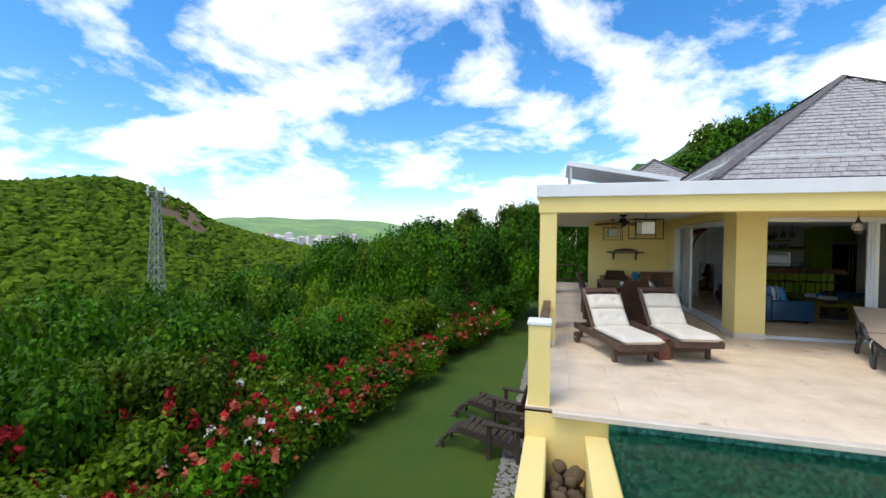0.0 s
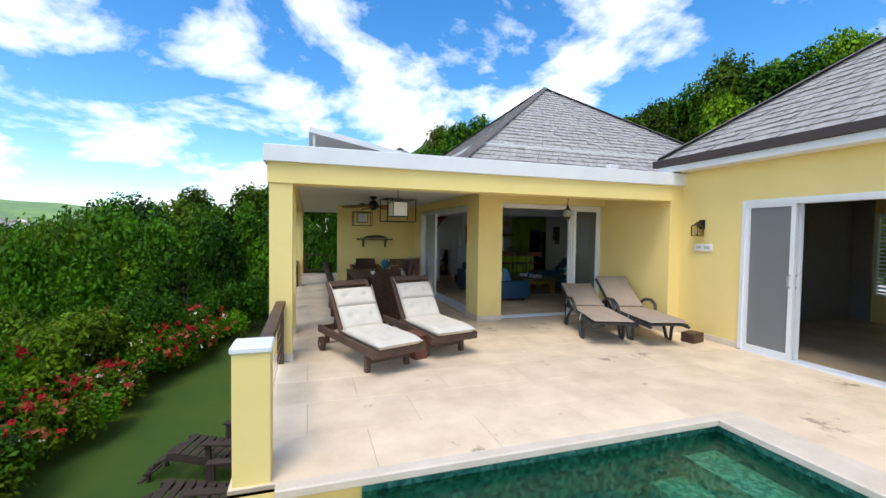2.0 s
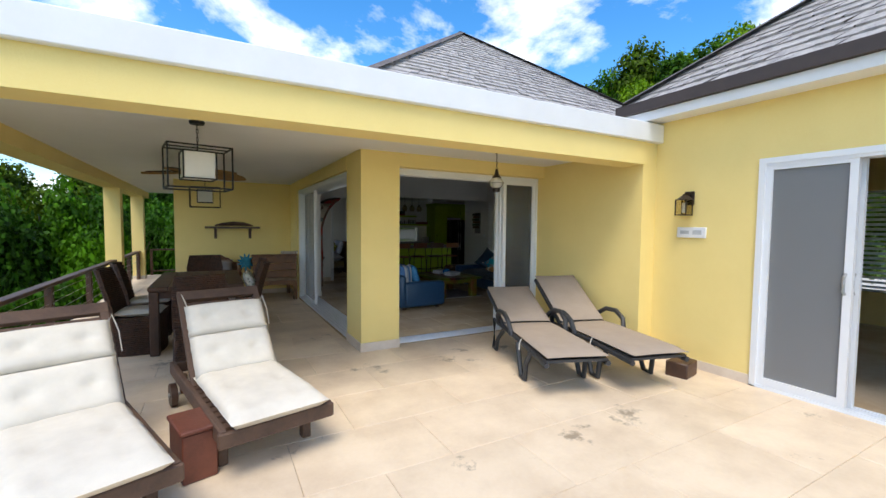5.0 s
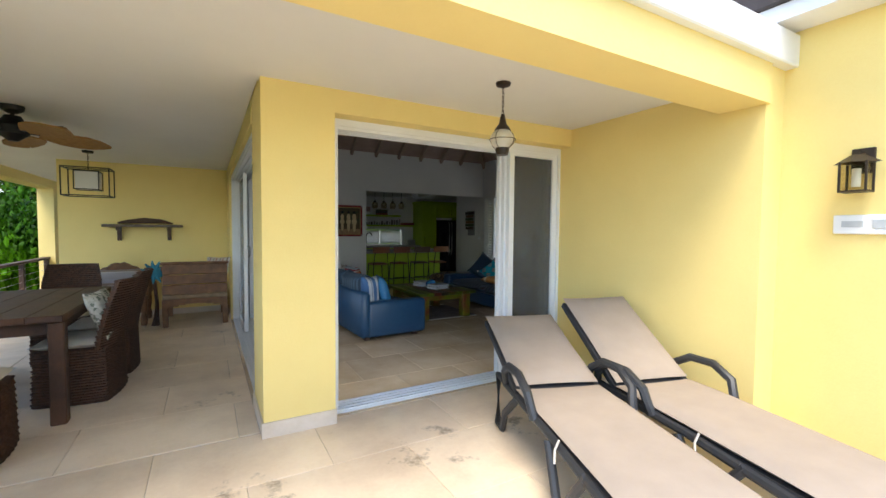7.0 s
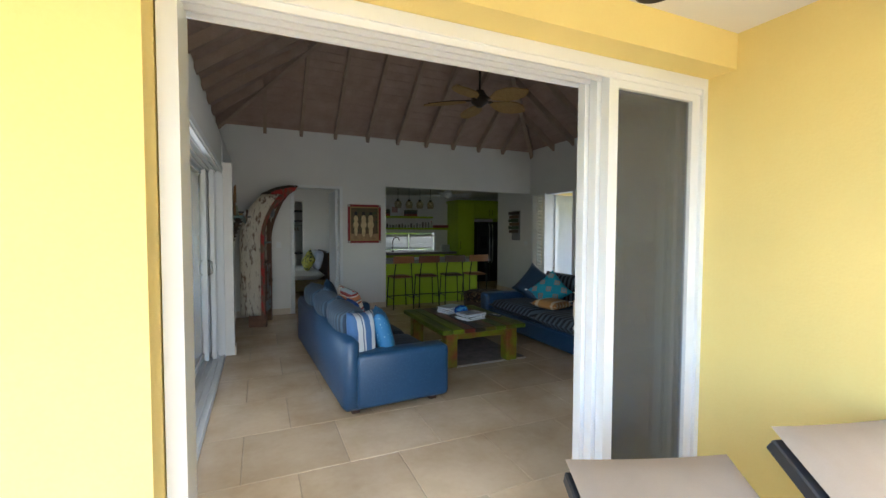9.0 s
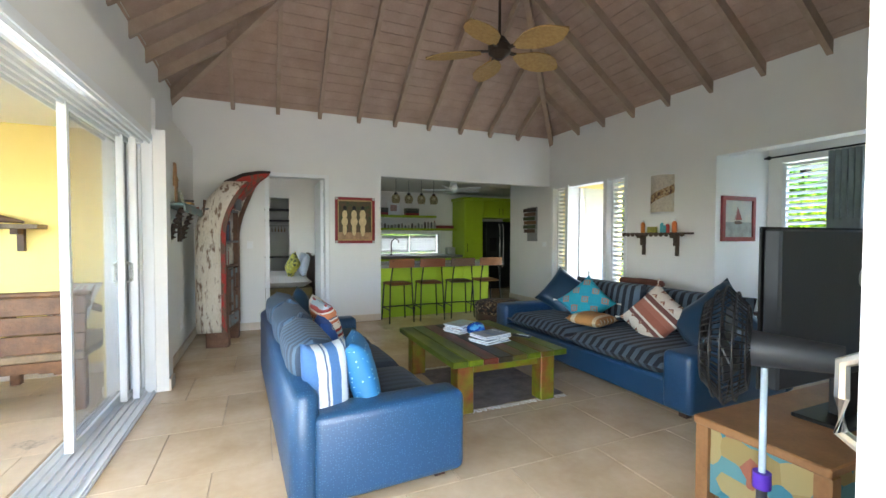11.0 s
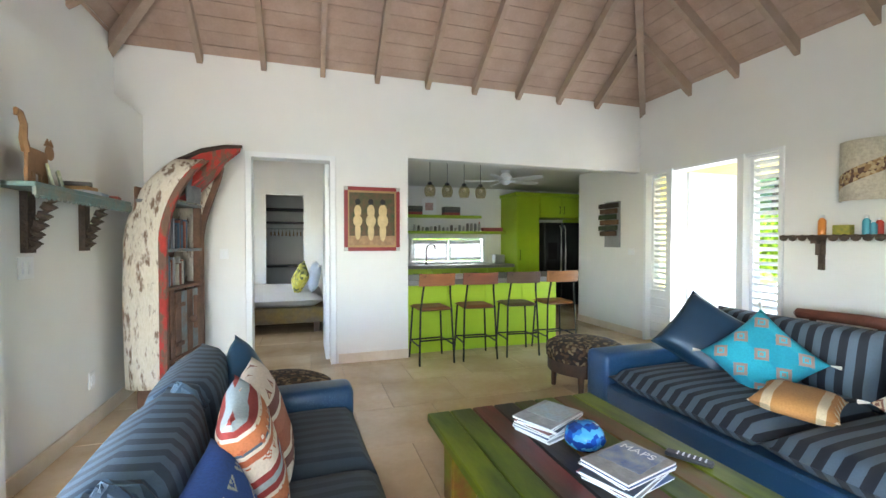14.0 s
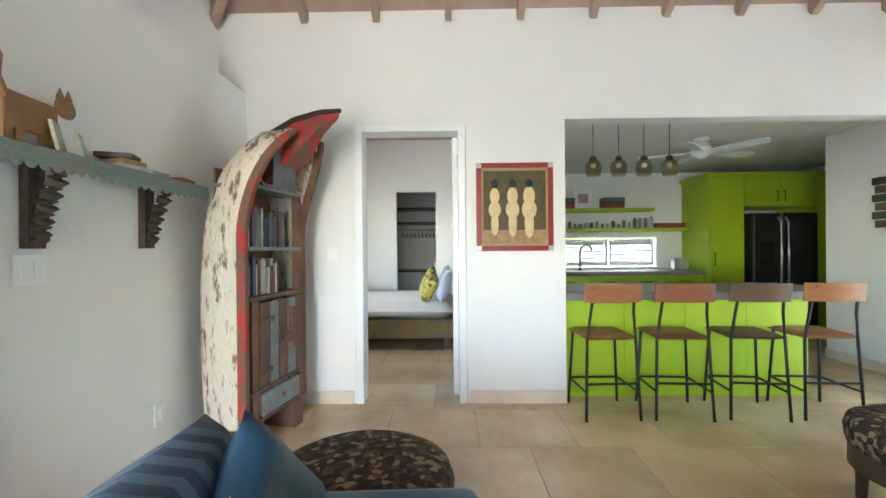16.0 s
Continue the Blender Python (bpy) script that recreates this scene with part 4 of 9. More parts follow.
teak_lounger((1.58, 6.65, 0), 20, "dark teak sun lounger with tufted cream cushion, back raised")
teak_lounger((2.39, 7.06, 0), 13, "dark teak sun lounger with tufted cream cushion beside its twin")
e = thing("side_box", "small reddish wooden box between the loungers", "side table", (1.96, 7.14, 0), 16)
part("body", boxes((-0.09, 0.09, -0.15, 0.15, 0.0, 0.28), bevel=0.008), mat("red_brown_wood", (0.17, 0.05, 0.028), 0.5, var=0.18, scale=6, bump=0.15), e, smooth=None)
part("lid", boxes((-0.10, 0.10, -0.16, 0.16, 0.28, 0.305), bevel=0.006), mat("red_brown_wood", (0, 0, 0)), e, smooth=None)


# --- resin loungers ---
def resin_lounger(at, rz, label, lean):
    e = thing("resin_lounger", label, "sun lounger", at, rz, group="resin loungers by the sliding door")
    W, h = 0.275, 0.33
    for s in (-1, 1):
        b = bmesh.new()
        tube(b, [(s * W, -0.46, h - 0.03), (s * W, 0.2, h), (s * W, 0.95, h)], 0.024, 8)
        part("side_rail", b, M_RESIN, e)
        b = bmesh.new()
        tube(b, [(s * W, -0.12, h), (s * (W + 0.02), -0.02, 0.18), (s * (W + 0.02), 0.0, 0.022), (s * (W + 0.02), 0.10, 0.022), (s * (W + 0.015), 0.24, h - 0.02)], 0.024, 8)
        part("front_leg", b, M_RESIN, e)
        b = bmesh.new()
        tube(b, [(s * W, 0.72, h), (s * (W + 0.02), 0.92, 0.15), (s * (W + 0.02), 0.97, 0.022), (s * (W + 0.02), 1.07, 0.022), (s * (W + 0.01), 1.10, h + 0.02), (s * W, 0.95, h)], 0.024, 8)
        part("rear_leg", b, M_RESIN, e)
        b = bmesh.new()
        tube(b, [(s * (W + 0.02), 0.42, h), (s * (W + 0.04), 0.47, 0.46), (s * (W + 0.045), 0.60, 0.52), (s * (W + 0.045), 0.78, 0.51), (s * (W + 0.03), 0.90, 0.44), (s * W, 0.95, h)], 0.026, 8)
        part("armrest", b, M_RESIN, e)
    part("seat_panel", boxes((-W, W, -0.45, 0.75, h - 0.012, h + 0.012)), M_RESIN, e, smooth=None)
    tilt = pose(0, 0.75, h + 0.01, lean, 0, 0)
    part("backrest", boxes((-W + 0.01, W - 0.01, 0, 0.78, -0.014, 0.014), (-W - 0.01, -W + 0.03, 0, 0.80, -0.022, 0.022), (W - 0.03, W + 0.01, 0, 0.80, -0.022, 0.022), bevel=0.005), M_RESIN, e, smooth=None, m=tilt)
    b = bmesh.new(); pillow(b, 0.56, 1.24, 0.075, pose(0, 0.14, h + 0.04), 14, 0.32, 0.02, 1)
    part("seat_cushion", b, M_TAUPE, e, "taupe cloth cushion", smooth=80)
    b = bmesh.new(); pillow(b, 0.55, 0.80, 0.075, tilt @ pose(0, 0.43, 0.04), 14, 0.32, 0.02, 2)
    part("back_cushion", b, M_TAUPE, e, "taupe cloth cushion", smooth=80)
    b = bmesh.new()
    tube(b, [(-0.30, 0.10, h + 0.05), (-0.315, 0.11, h), (-0.32, 0.10, h - 0.06)], 0.006, 6)
    part("tie", b, M_CANVAS, e)


resin_lounger((4.90, 7.25, 0), -20, "charcoal resin lounger with taupe cushion, back raised", 21)
resin_lounger((5.57, 7.0, 0), -15, "charcoal resin lounger with taupe cushion beside the yellow wall", 33)
solid("doorstop_block", boxes((-0.13, 0.13, -0.1, 0.1, 0, 0.15), bevel=0.01), M_DKWOOD, "small dark wooden block on the paving", "block", m=pose(6.12, 6.78, 0, 0, 0, 12))
structure("drain_cover", boxes((5.72, 6.3, 6.32, 6.95, 0.0015, 0.0045)), M_TRAV, "stone drain cover in the paving", "cover")


# --- wall lantern, plaque, lights ---
def wall_lantern():
    e = thing("wall_lantern", "dark bronze wall lantern with seeded glass", "lamp", (6.45, 6.96, 1.71))
    part("back_plate", boxes((-0.018, 0, -0.05, 0.05, -0.02, 0.12), bevel=0.004), M_BRONZE, e)
    part("arm", boxes((-0.10, -0.018, -0.012, 0.012, 0.07, 0.09), (-0.11, -0.085, -0.012, 0.012, 0.06, 0.09)), M_BRONZE, e)
    b = bmesh.new(); cyl(b, (-0.10, 0, 0.03), (-0.10, 0, 0.075), 0.10, 0.03, 4); part("roof", b, M_BRONZE, e)
    bars = []
    for sx in (-1, 1):
        for sy in (-1, 1):
            bars.append((-0.10 + sx * 0.055 - 0.005, -0.10 + sx * 0.055 + 0.005, sy * 0.055 - 0.005, sy * 0.055 + 0.005, -0.12, 0.035))
    part("cage", boxes(*bars, (-0.16, -0.04, -0.06, 0.06, -0.13, -0.12)), M_BRONZE, e)
    g = part("glass", boxes((-0.15, -0.05, -0.05, 0.05, -0.118, 0.03)), mat_glass("seeded_glass", (0.85, 0.82, 0.72), 0.2), e)
    g.visible_shadow = False
    b = bmesh.new(); cyl(b, (-0.10, 0, -0.1), (-0.10, 0, 0.0), 0.02); part("bulb", b, M_FROST, e)


wall_lantern()
e = thing("house_plaque", "worn white house plaque with a faint relief", "sign", (6.45, 6.925, 1.405))
part("board", boxes((-0.022, 0, -0.15, 0.15, -0.055, 0.055), bevel=0.006), M_TRIM, e)
part("relief", boxes((-0.026, -0.021, -0.11, -0.02, -0.02, 0.025), (-0.026, -0.021, 0.02, 0.11, -0.015, 0.02)), mat("faded_paint", (0.55, 0.58, 0.60), 0.7), e)
e = thing("security_camera", "small white bullet camera under the eave", "camera", (6.36, 7.52, 2.5))
b = bmesh.new(); cyl(b, (0, 0, 0), (-0.16, -0.05, -0.03), 0.035); part("housing", b, M_TRIM, e)
b = bmesh.new(); cyl(b, (-0.16, -0.05, -0.03), (-0.175, -0.055, -0.033), 0.028); part("lens", b, M_BLACK, e)
part("bracket", boxes((-0.02, 0.02, -0.02, 0.02, 0.03, 0.1)), M_TRIM, e)
e = thing("flood_light", "white box flood light at the roof edge", "lamp", (6.1, 8.6, 2.5))
part("case", boxes((-0.11, 0.11, -0.05, 0.05, 0.16, 0.40), bevel=0.01), M_TRIM, e)
part("foot", boxes((-0.02, 0.02, -0.02, 0.02, 0, 0.16)), M_STEEL, e)
e = thing("solar_panel", "white-edged solar water panel tilted on the flat roof", "solar panel", (1.75, 10.6, 2.38), 0)
part("collector", boxes((-1.1, 1.1, -0.9, 0.9, -0.05, 0.05), bevel=0.005), M_TRIM, e, m=pose(0, 0, 0.75, 0, 11, 0))
part("absorber", boxes((-1.05, 1.05, -0.85, 0.85, 0.052, 0.056)), M_BLACK, e, m=pose(0, 0, 0.75, 0, 11, 0))
for k, (x, z) in enumerate(((-1.0, 0.9), (1.0, 0.5))):
    part("strut", boxes((x - 0.02, x + 0.02, -0.8, -0.76, 0, z), (x - 0.02, x + 0.02, 0.76, 0.8, 0, z)), M_STEEL, e)


# --- ceiling fans and pendants ---
def palm_fan(name, at, drop, label, blade_mat, hub_mat, r=0.62, n=5, rot=10, palm=True):
    e = thing(name, label, "ceiling fan", at, rot)
    b = bmesh.new(); lathe(b, [(0, 0), (0.075, 0), (0.07, -0.035), (0.03, -0.06), (0, -0.06)]); part("canopy", b, hub_mat, e)
    b = bmesh.new(); cyl(b, (0, 0, -0.05), (0, 0, -drop), 0.013); part("rod", b, hub_mat, e)
    b = bmesh.new(); lathe(b, [(0, -drop + 0.05), (0.05, -drop + 0.05), (0.075, -drop + 0.01), (0.105, -drop - 0.03), (0.10, -drop - 0.09), (0.06, -drop - 0.12), (0.03, -drop - 0.145), (0, -drop - 0.145)]); part("motor", b, hub_mat, e)
    for k in range(n):
        a = 360 / n * k
        m = pose(0, 0, -drop - 0.06, 0, 0, a) @ pose(0, 0, 0, -11, 0, 0)
        b = bmesh.new()
        pr = [(0.16, 0.03), (0.22, 0.07), (0.32, 0.125), (0.44, 0.14), (0.54, 0.11), (0.61, 0.055), (0.65, 0.008)] if palm else [(0.17, 0.05), (0.25, 0.06), (0.55, 0.065), (0.62, 0.05), (0.64, 0.02)]
        up, dn = [], []
        for q, w in pr:
            q *= r / 0.62
            up.append([b.verts.new((q, s * w, 0.012 * abs(s) * -1 - 0.02 * (q / r) ** 2 * palm)) for s in (-1, 0, 1)])
            dn.append([b.verts.new((q, s * w, 0.012 * abs(s) * -1 - 0.02 * (q / r) ** 2 * palm - 0.012)) for s in (-1, 0, 1)])
        for A, o in ((up, 1), (dn, -1)):
            for r0, r1 in zip(A, A[1:]):
                for s in (0, 1):
                    f = (r0[s], r0[s + 1], r1[s + 1], r1[s])
                    b.faces.new(f if o > 0 else f[::-1])
        for s in (0, 2):
            for (u0, u1), (d0, d1) in zip(zip(up, up[1:]), zip(dn, dn[1:])):
                b.faces.new((u0[s], u1[s], d1[s], d0[s]))
        bl = part("blade", b, blade_mat, e, "leaf-shaped woven palm blade" if palm else "", smooth=50, m=m)
        if palm:
            b = bmesh.new(); tube(b, [(0.12, 0, 0.0), (0.3 * r / 0.62, 0, 0.004), (0.6 * r / 0.62, 0, -0.016)], 0.008, 6); part("rib", b, hub_mat, bl)
        part("blade_iron", boxes((0.08, 0.2, -0.018, 0.018, -0.012, 0.0)), hub_mat, e, m=m)
    return e


M_PALM = mat("woven_palm", (0.36, 0.20, 0.06), 0.7, var=0.15, scale=30, fine=150, bump=0.4, second=(0.24, 0.12, 0.035))
palm_fan("ceiling_fan", (1.92, 10.62, 2.3), 0.13, "dark ceiling fan with brown palm-leaf blades under the veranda", M_PALM, M_BLACK, 0.6, 5, 25)


def cage_pendant(at, s, label, rot=14):
    e = thing("cage_pendant", label, "pendant lamp", at, rot, group="cage lanterns under the veranda")
    b = bmesh.new(); lathe(b, [(0, 0), (0.06, 0), (0.055, -0.025), (0, -0.03)]); part("canopy", b, M_BLACK, e)
    b = bmesh.new()
    for k in range(5):
        z = -0.03 - k * 0.034
        tube(b, [(0.008 * math.cos(t) * (k % 2), 0.008 * math.cos(t) * (1 - k % 2), z - 0.017 + 0.022 * math.sin(t)) for t in [i * 0.7 for i in range(10)]], 0.003, 5)
    part("chain", b, M_BLACK, e)
    def frame_box(x, y, z0, z1, w):
        out = []
        for sx in (-1, 1):
            for sy in (-1, 1):
                out.append((sx * x - w, sx * x + w, sy * y - w, sy * y + w, z0, z1))
        for z in (z0, z1):
            for q in (-1, 1):
                out.append((-x - w, x + w, q * y - w, q * y + w, z - w, z + w)); out.append((q * x - w, q * x + w, -y, y, z - w, z + w))
        return out
    part("outer_cage", boxes(*frame_box(s * 0.5, s * 0.36, -0.56, -0.22, 0.006)), M_BLACK, e, smooth=None)
    part("inner_cage", boxes(*frame_box(s * 0.26, s * 0.26, -0.48, -0.26, 0.005), (-s * 0.5, s * 0.5, -0.005, 0.005, -0.225, -0.215), (-0.005, 0.005, -0.005, 0.005, -0.26, -0.18)), M_BLACK, e, smooth=None)
    part("shade", boxes((-s * 0.24, s * 0.24, -s * 0.24, s * 0.24, -0.475, -0.265)), M_FROST, e, "white frosted glass shade", smooth=None)


cage_pendant((1.98, 8.43, 2.3), 0.46, "black iron cage lantern with white shade above the loungers", 10)
cage_pendant((1.96, 12.8, 2.3), 0.46, "black iron cage lantern with white shade by the end wall", 0)
e = thing("onion_lantern", "bronze onion lantern with a clear glass globe on a chain", "pendant lamp", (4.91, 8.25, 2.3))
e.scale = (0.9, 0.9, 0.9)
b = bmesh.new(); lathe(b, [(0, 0), (0.055, 0), (0.05, -0.02), (0.012, -0.035), (0, -0.035)]); part("canopy", b, M_BRONZE, e)
b = bmesh.new()
for k in range(6):
    z = -0.035 - k * 0.032
    tube(b, [(0.008 * math.cos(t) * (k % 2), 0.008 * math.cos(t) * (1 - k % 2), z - 0.016 + 0.021 * math.sin(t)) for t in [i * 0.7 for i in range(10)]], 0.0028, 5)
part("chain", b, M_BRONZE, e)
b = bmesh.new(); lathe(b, [(0.012, -0.22), (0.02, -0.25), (0.028, -0.29), (0.055, -0.325), (0.058, -0.335), (0, -0.335)]); part("cap", b, M_BRONZE, e)
b = bmesh.new(); lathe(b, [(0.05, -0.335), (0.078, -0.36), (0.09, -0.395), (0.082, -0.43), (0.05, -0.46)], 24); g = part("globe", b, mat_mesh_screen("seeded_lamp_glass", (0.80, 0.77, 0.68), 0.42), e, "clear glass globe"); g.visible_shadow = False
for k in range(4):
    a = k * math.pi / 2 + 0.4
    b = bmesh.new()
    tube(b, [(r * math.cos(a), r * math.sin(a), z) for r, z in ((0.05, -0.335), (0.085, -0.37), (0.095, -0.40), (0.085, -0.435), (0.045, -0.47))], 0.003, 5)
    part("guard_wire", b, M_BRONZE, e)
b = bmesh.new()
lathe(b, [(0.094, -0.398), (0.098, -0.40), (0.094, -0.404)], 18)
part("guard_ring", b, M_BRONZE, e)
b = bmesh.new(); lathe(b, [(0, -0.455), (0.046, -0.455), (0.05, -0.475), (0.04, -0.51), (0, -0.51)]); part("base", b, M_BRONZE, e)


# --- veranda dining ---
def dining_table():
    e = thing("dining_table", "long dark wooden dining table on square legs", "table", (1.92, 10.55, 0))
    for k in range(5):
        part("top_plank", boxes((-0.47 + k * 0.188, -0.47 + k * 0.188 + 0.184, -0.82, 0.82, 0.715, 0.76), bevel=0.005), M_DKWOOD, e, smooth=None)
    part("apron", boxes((-0.40, 0.40, -0.72, 0.72, 0.62, 0.712)), M_DKWOOD, e, smooth=None)
    for sx in (-1, 1):
        for sy in (-1, 1):
            part("leg", boxes((sx * 0.42 - 0.045, sx * 0.42 + 0.045, sy * 0.74 - 0.045, sy * 0.74 + 0.045, 0, 0.712), bevel=0.008), M_DKWOOD, e, smooth=None)


dining_table()


def wicker_chair(at, rz, label, cushion=False):
    """A high-backed wicker chair that faces its own +y."""
    e = thing("wicker_chair", label, "chair", at, rz, group="wicker chairs round the dining table")
    b = bmesh.new()
    # woven rows round the base, with real relief
    rings = []
    for r in range(61):
        z = 0.0 + r * 0.007
        f = 1 - 0.05 * r / 60
        ring = []
        for k in range(48):
            a = k * 2 * math.pi / 48
            sq = 1 / max(abs(math.cos(a)), abs(math.sin(a))) ** 0.75
            rr = 0.25 * f * sq + (0.008 if r % 3 else -0.004) + 0.004 * (1 if (k + r // 3) % 2 else -1)
            ring.append(b.verts.new((rr * math.cos(a), rr * math.sin(a), z)))
        rings.append(ring)
    for r0, r1 in zip(rings, rings[1:]):
        for k in range(48):
            b.faces.new((r0[k], r0[(k + 1) % 48], r1[(k + 1) % 48], r1[k]))
    b.faces.new(rings[-1])
    part("base", b, M_WICKER, e)
    b = bmesh.new()
    faces = {}
    for s in (0, 1):
        for r in range(79):
            z = 0.40 + r * 0.007
            w = 1 - 0.14 * max(0, r - 52) / 26
            lean = -0.235 - 0.14 * ((z - 0.40) / 0.55) ** 1.3
            for k in range(25):
                x = -0.25 + 0.5 * k / 24
                off = (0.008 if r % 3 else -0.002) + 0.004 * (1 if (k + r // 3) % 2 else -1)
                faces[s, r, k] = b.verts.new((x * w, lean + 0.06 * (abs(x) / 0.25) ** 2 + (0.012 + off) * (1 if s else -1), z))
    for s in (0, 1):
        for r in range(78):
            for k in range(24):
                b.faces.new((faces[s, r, k], faces[s, r, k + 1], faces[s, r + 1, k + 1], faces[s, r + 1, k]))
    for k in range(24):
        b.faces.new((faces[0, 78, k], faces[0, 78, k + 1], faces[1, 78, k + 1], faces[1, 78, k]))
    for r in range(78):
        for k in (0, 24):
            b.faces.new((faces[0, r, k], faces[0, r + 1, k], faces[1, r + 1, k], faces[1, r, k]))
    part("backrest", b, M_WICKER, e)
    b = bmesh.new(); pillow(b, 0.46, 0.46, 0.08, pose(0, 0.02, 0.455), 10, 0.4, 0.03, 3); part("seat_cushion", b, M_CANVAS, e, "cream seat cushion", smooth=80)
    if cushion:
        b = bmesh.new(); pillow(b, 0.42, 0.40, 0.12, pose(0, -0.16, 0.66, 68, 0, 0), 10, 0.6, 0.1, 4)
        part("throw_pillow", b, mat_cells("leaf_print", [(0.62, 0.62, 0.55), (0.22, 0.25, 0.2), (0.66, 0.66, 0.6), (0.55, 0.55, 0.48)], 42, 0.9, 0.05), e, "leaf-patterned pillow", smooth=80)
    return e


wicker_chair((2.35, 10.38, 0), 82, "brown wicker dining chair with a printed pillow", True)
wicker_chair((2.38, 11.05, 0), 88, "brown wicker dining chair pushed to the table")
wicker_chair((1.32, 10.15, 0), -95, "brown wicker dining chair on the rail side")
wicker_chair((1.32, 10.95, 0), -88, "brown wicker dining chair on the rail side")
wicker_chair((1.95, 9.42, 0), 2, "brown wicker chair at the near table end")
wicker_chair((1.95, 11.75, 0), 180, "brown wicker chair at the far table end")
e = thing("bowl", "small white bowl on the dining table", "bowl", (1.85, 10.1, 0.76))
b = bmesh.new(); lathe(b, [(0, 0), (0.035, 0), (0.05, 0.04), (0.055, 0.06), (0.05, 0.06), (0.045, 0.04), (0.0, 0.01)]); part("body", b, M_TRIM, e)


M_CARVED = mat("oiled_carved_teak", (0.24, 0.115, 0.05), 0.55, var=0.22, scale=9, fine=50, bump=0.35, second=(0.10, 0.045, 0.022))


def carved_bench():
    e = thing("carved_bench", "reddish wooden daybed with a panelled back and pale edge", "bench", (3.08, 13.2, 0), 0)
    # Seat board in a paler brown than the planks.
    part("seat", boxes((-0.38, 0.40, -0.42, 0.5, 0.38, 0.44), bevel=0.01), mat("pale_seat_board", (0.34, 0.24, 0.15), 0.7, var=0.2, scale=12), e, smooth=None)
    for k in range(3):
        part("back_plank", boxes((-0.38, 0.40, -0.016, 0.016, 0.004 + k * 0.137, 0.135 + k * 0.137), bevel=0.006), M_CARVED, e, smooth=None, m=pose(0, -0.41, 0.44, -9, 0, 0))
    part("top_rail", boxes((-0.40, 0.42, -0.028, 0.028, 0, 0.04), bevel=0.012), M_CARVED, e, smooth=None, m=pose(0, -0.345, 0.845, -9, 0, 0))
    b = bmesh.new()
    for k in range(9):
        box(b, -0.36 + k * 0.083, -0.36 + (k + 1) * 0.083, -0.43, -0.40, 0.31 + 0.05 * abs((k - 4) / 4) ** 2 * -1, 0.38)
    part("apron", b, M_CARVED, e, "curved apron", smooth=None)
    for sx in (-0.35, 0.37):
        for sy in (-0.39, 0.46):
            part("leg", boxes((sx - 0.035, sx + 0.035, sy - 0.035, sy + 0.035, 0, 0.38), bevel=0.008), M_CARVED, e, smooth=None)
    for sx in (-0.37, 0.38):
        b = bmesh.new(); tube(b, [(sx, -0.36, 0.80), (sx, -0.1, 0.72), (sx, 0.2, 0.64), (sx, 0.44, 0.62), (sx, 0.48, 0.56)], 0.028, 8); part("arm", b, M_CARVED, e)


carved_bench()
b = bmesh.new(); pillow(b, 0.34, 0.30, 0.1, None, 8, 0.6, 0.08, 1)
solid("bench_pillow", b, mat_stripes("tan_print", [(0, (0.60, 0.56, 0.50)), (0.4, (0.22, 0.12, 0.09)), (0.55, (0.62, 0.58, 0.52)), (0.8, (0.35, 0.14, 0.10))], 0.09, "X"), "white and brown printed pillow on the daybed", "pillow", smooth=80, m=pose(3.36, 13.0, 0.80, 62, 0, -25))


def carved_settee():
    """Faces the dining table; arched carved back between rolled arms."""
    e = thing("carved_settee", "carved wooden settee with an arched back and rolled arms", "settee", (2.14, 13.36, 0), 0)
    part("seat", boxes((-0.38, 0.36, -0.30, 0.32, 0.34, 0.41), bevel=0.012), M_CARVED, e, smooth=None)
    for sx in (-0.34, 0.32):
        for sy in (-0.26, 0.28):
            b = bmesh.new(); lathe(b, [(0, 0), (0.035, 0), (0.045, 0.08), (0.03, 0.16), (0.045, 0.26), (0.045, 0.35), (0, 0.35)], 10, (sx, sy, 0)); part("leg", b, M_CARVED, e)
    b = bmesh.new()
    n = 16
    top = [0.62 + 0.20 * math.cos((i / n - 0.5) * 2.6) ** 2 + 0.012 * math.sin(i * 2.2) for i in range(n + 1)]
    for i in range(n):
        box(b, -0.38 + 0.74 * i / n, -0.38 + 0.74 * (i + 1) / n, 0.28, 0.325 + 0.004 * (i % 2), 0.41, (top[i] + top[i + 1]) / 2)
    part("back", b, M_CARVED, e, "arched carved back", smooth=None)
    b = bmesh.new(); tube(b, [(-0.38 + 0.74 * i / n, 0.30, top[i]) for i in range(n + 1)], 0.026, 7); part("crest", b, M_CARVED, e)
    for sx in (-0.38, 0.36):
        b = bmesh.new()
        tube(b, [(sx, 0.30, 0.66), (sx, 0.05, 0.63), (sx, -0.2, 0.62), (sx, -0.31, 0.60), (sx, -0.33, 0.54), (sx, -0.29, 0.52)], 0.036, 9)
        part("arm", b, M_CARVED, e, "rolled arm")
        part("side_panel", boxes((sx - 0.016, sx + 0.016, -0.27, 0.28, 0.41, 0.61)), M_CARVED, e, smooth=None)
    return e


carved_settee()
b = bmesh.new(); pillow(b, 0.56, 0.32, 0.13, None, 10, 0.5, 0.06, 2)
solid("settee_pillow", b, mat_stripes("grey_band_weave", [(0, (0.30, 0.27, 0.26)), (0.45, (0.40, 0.36, 0.32)), (0.55, (0.26, 0.18, 0.13)), (0.7, (0.33, 0.30, 0.30))], 0.2, "Y"), "long grey woven pillow on the settee", "pillow", smooth=80, m=pose(2.12, 13.55, 0.60, 70, 0, 0))


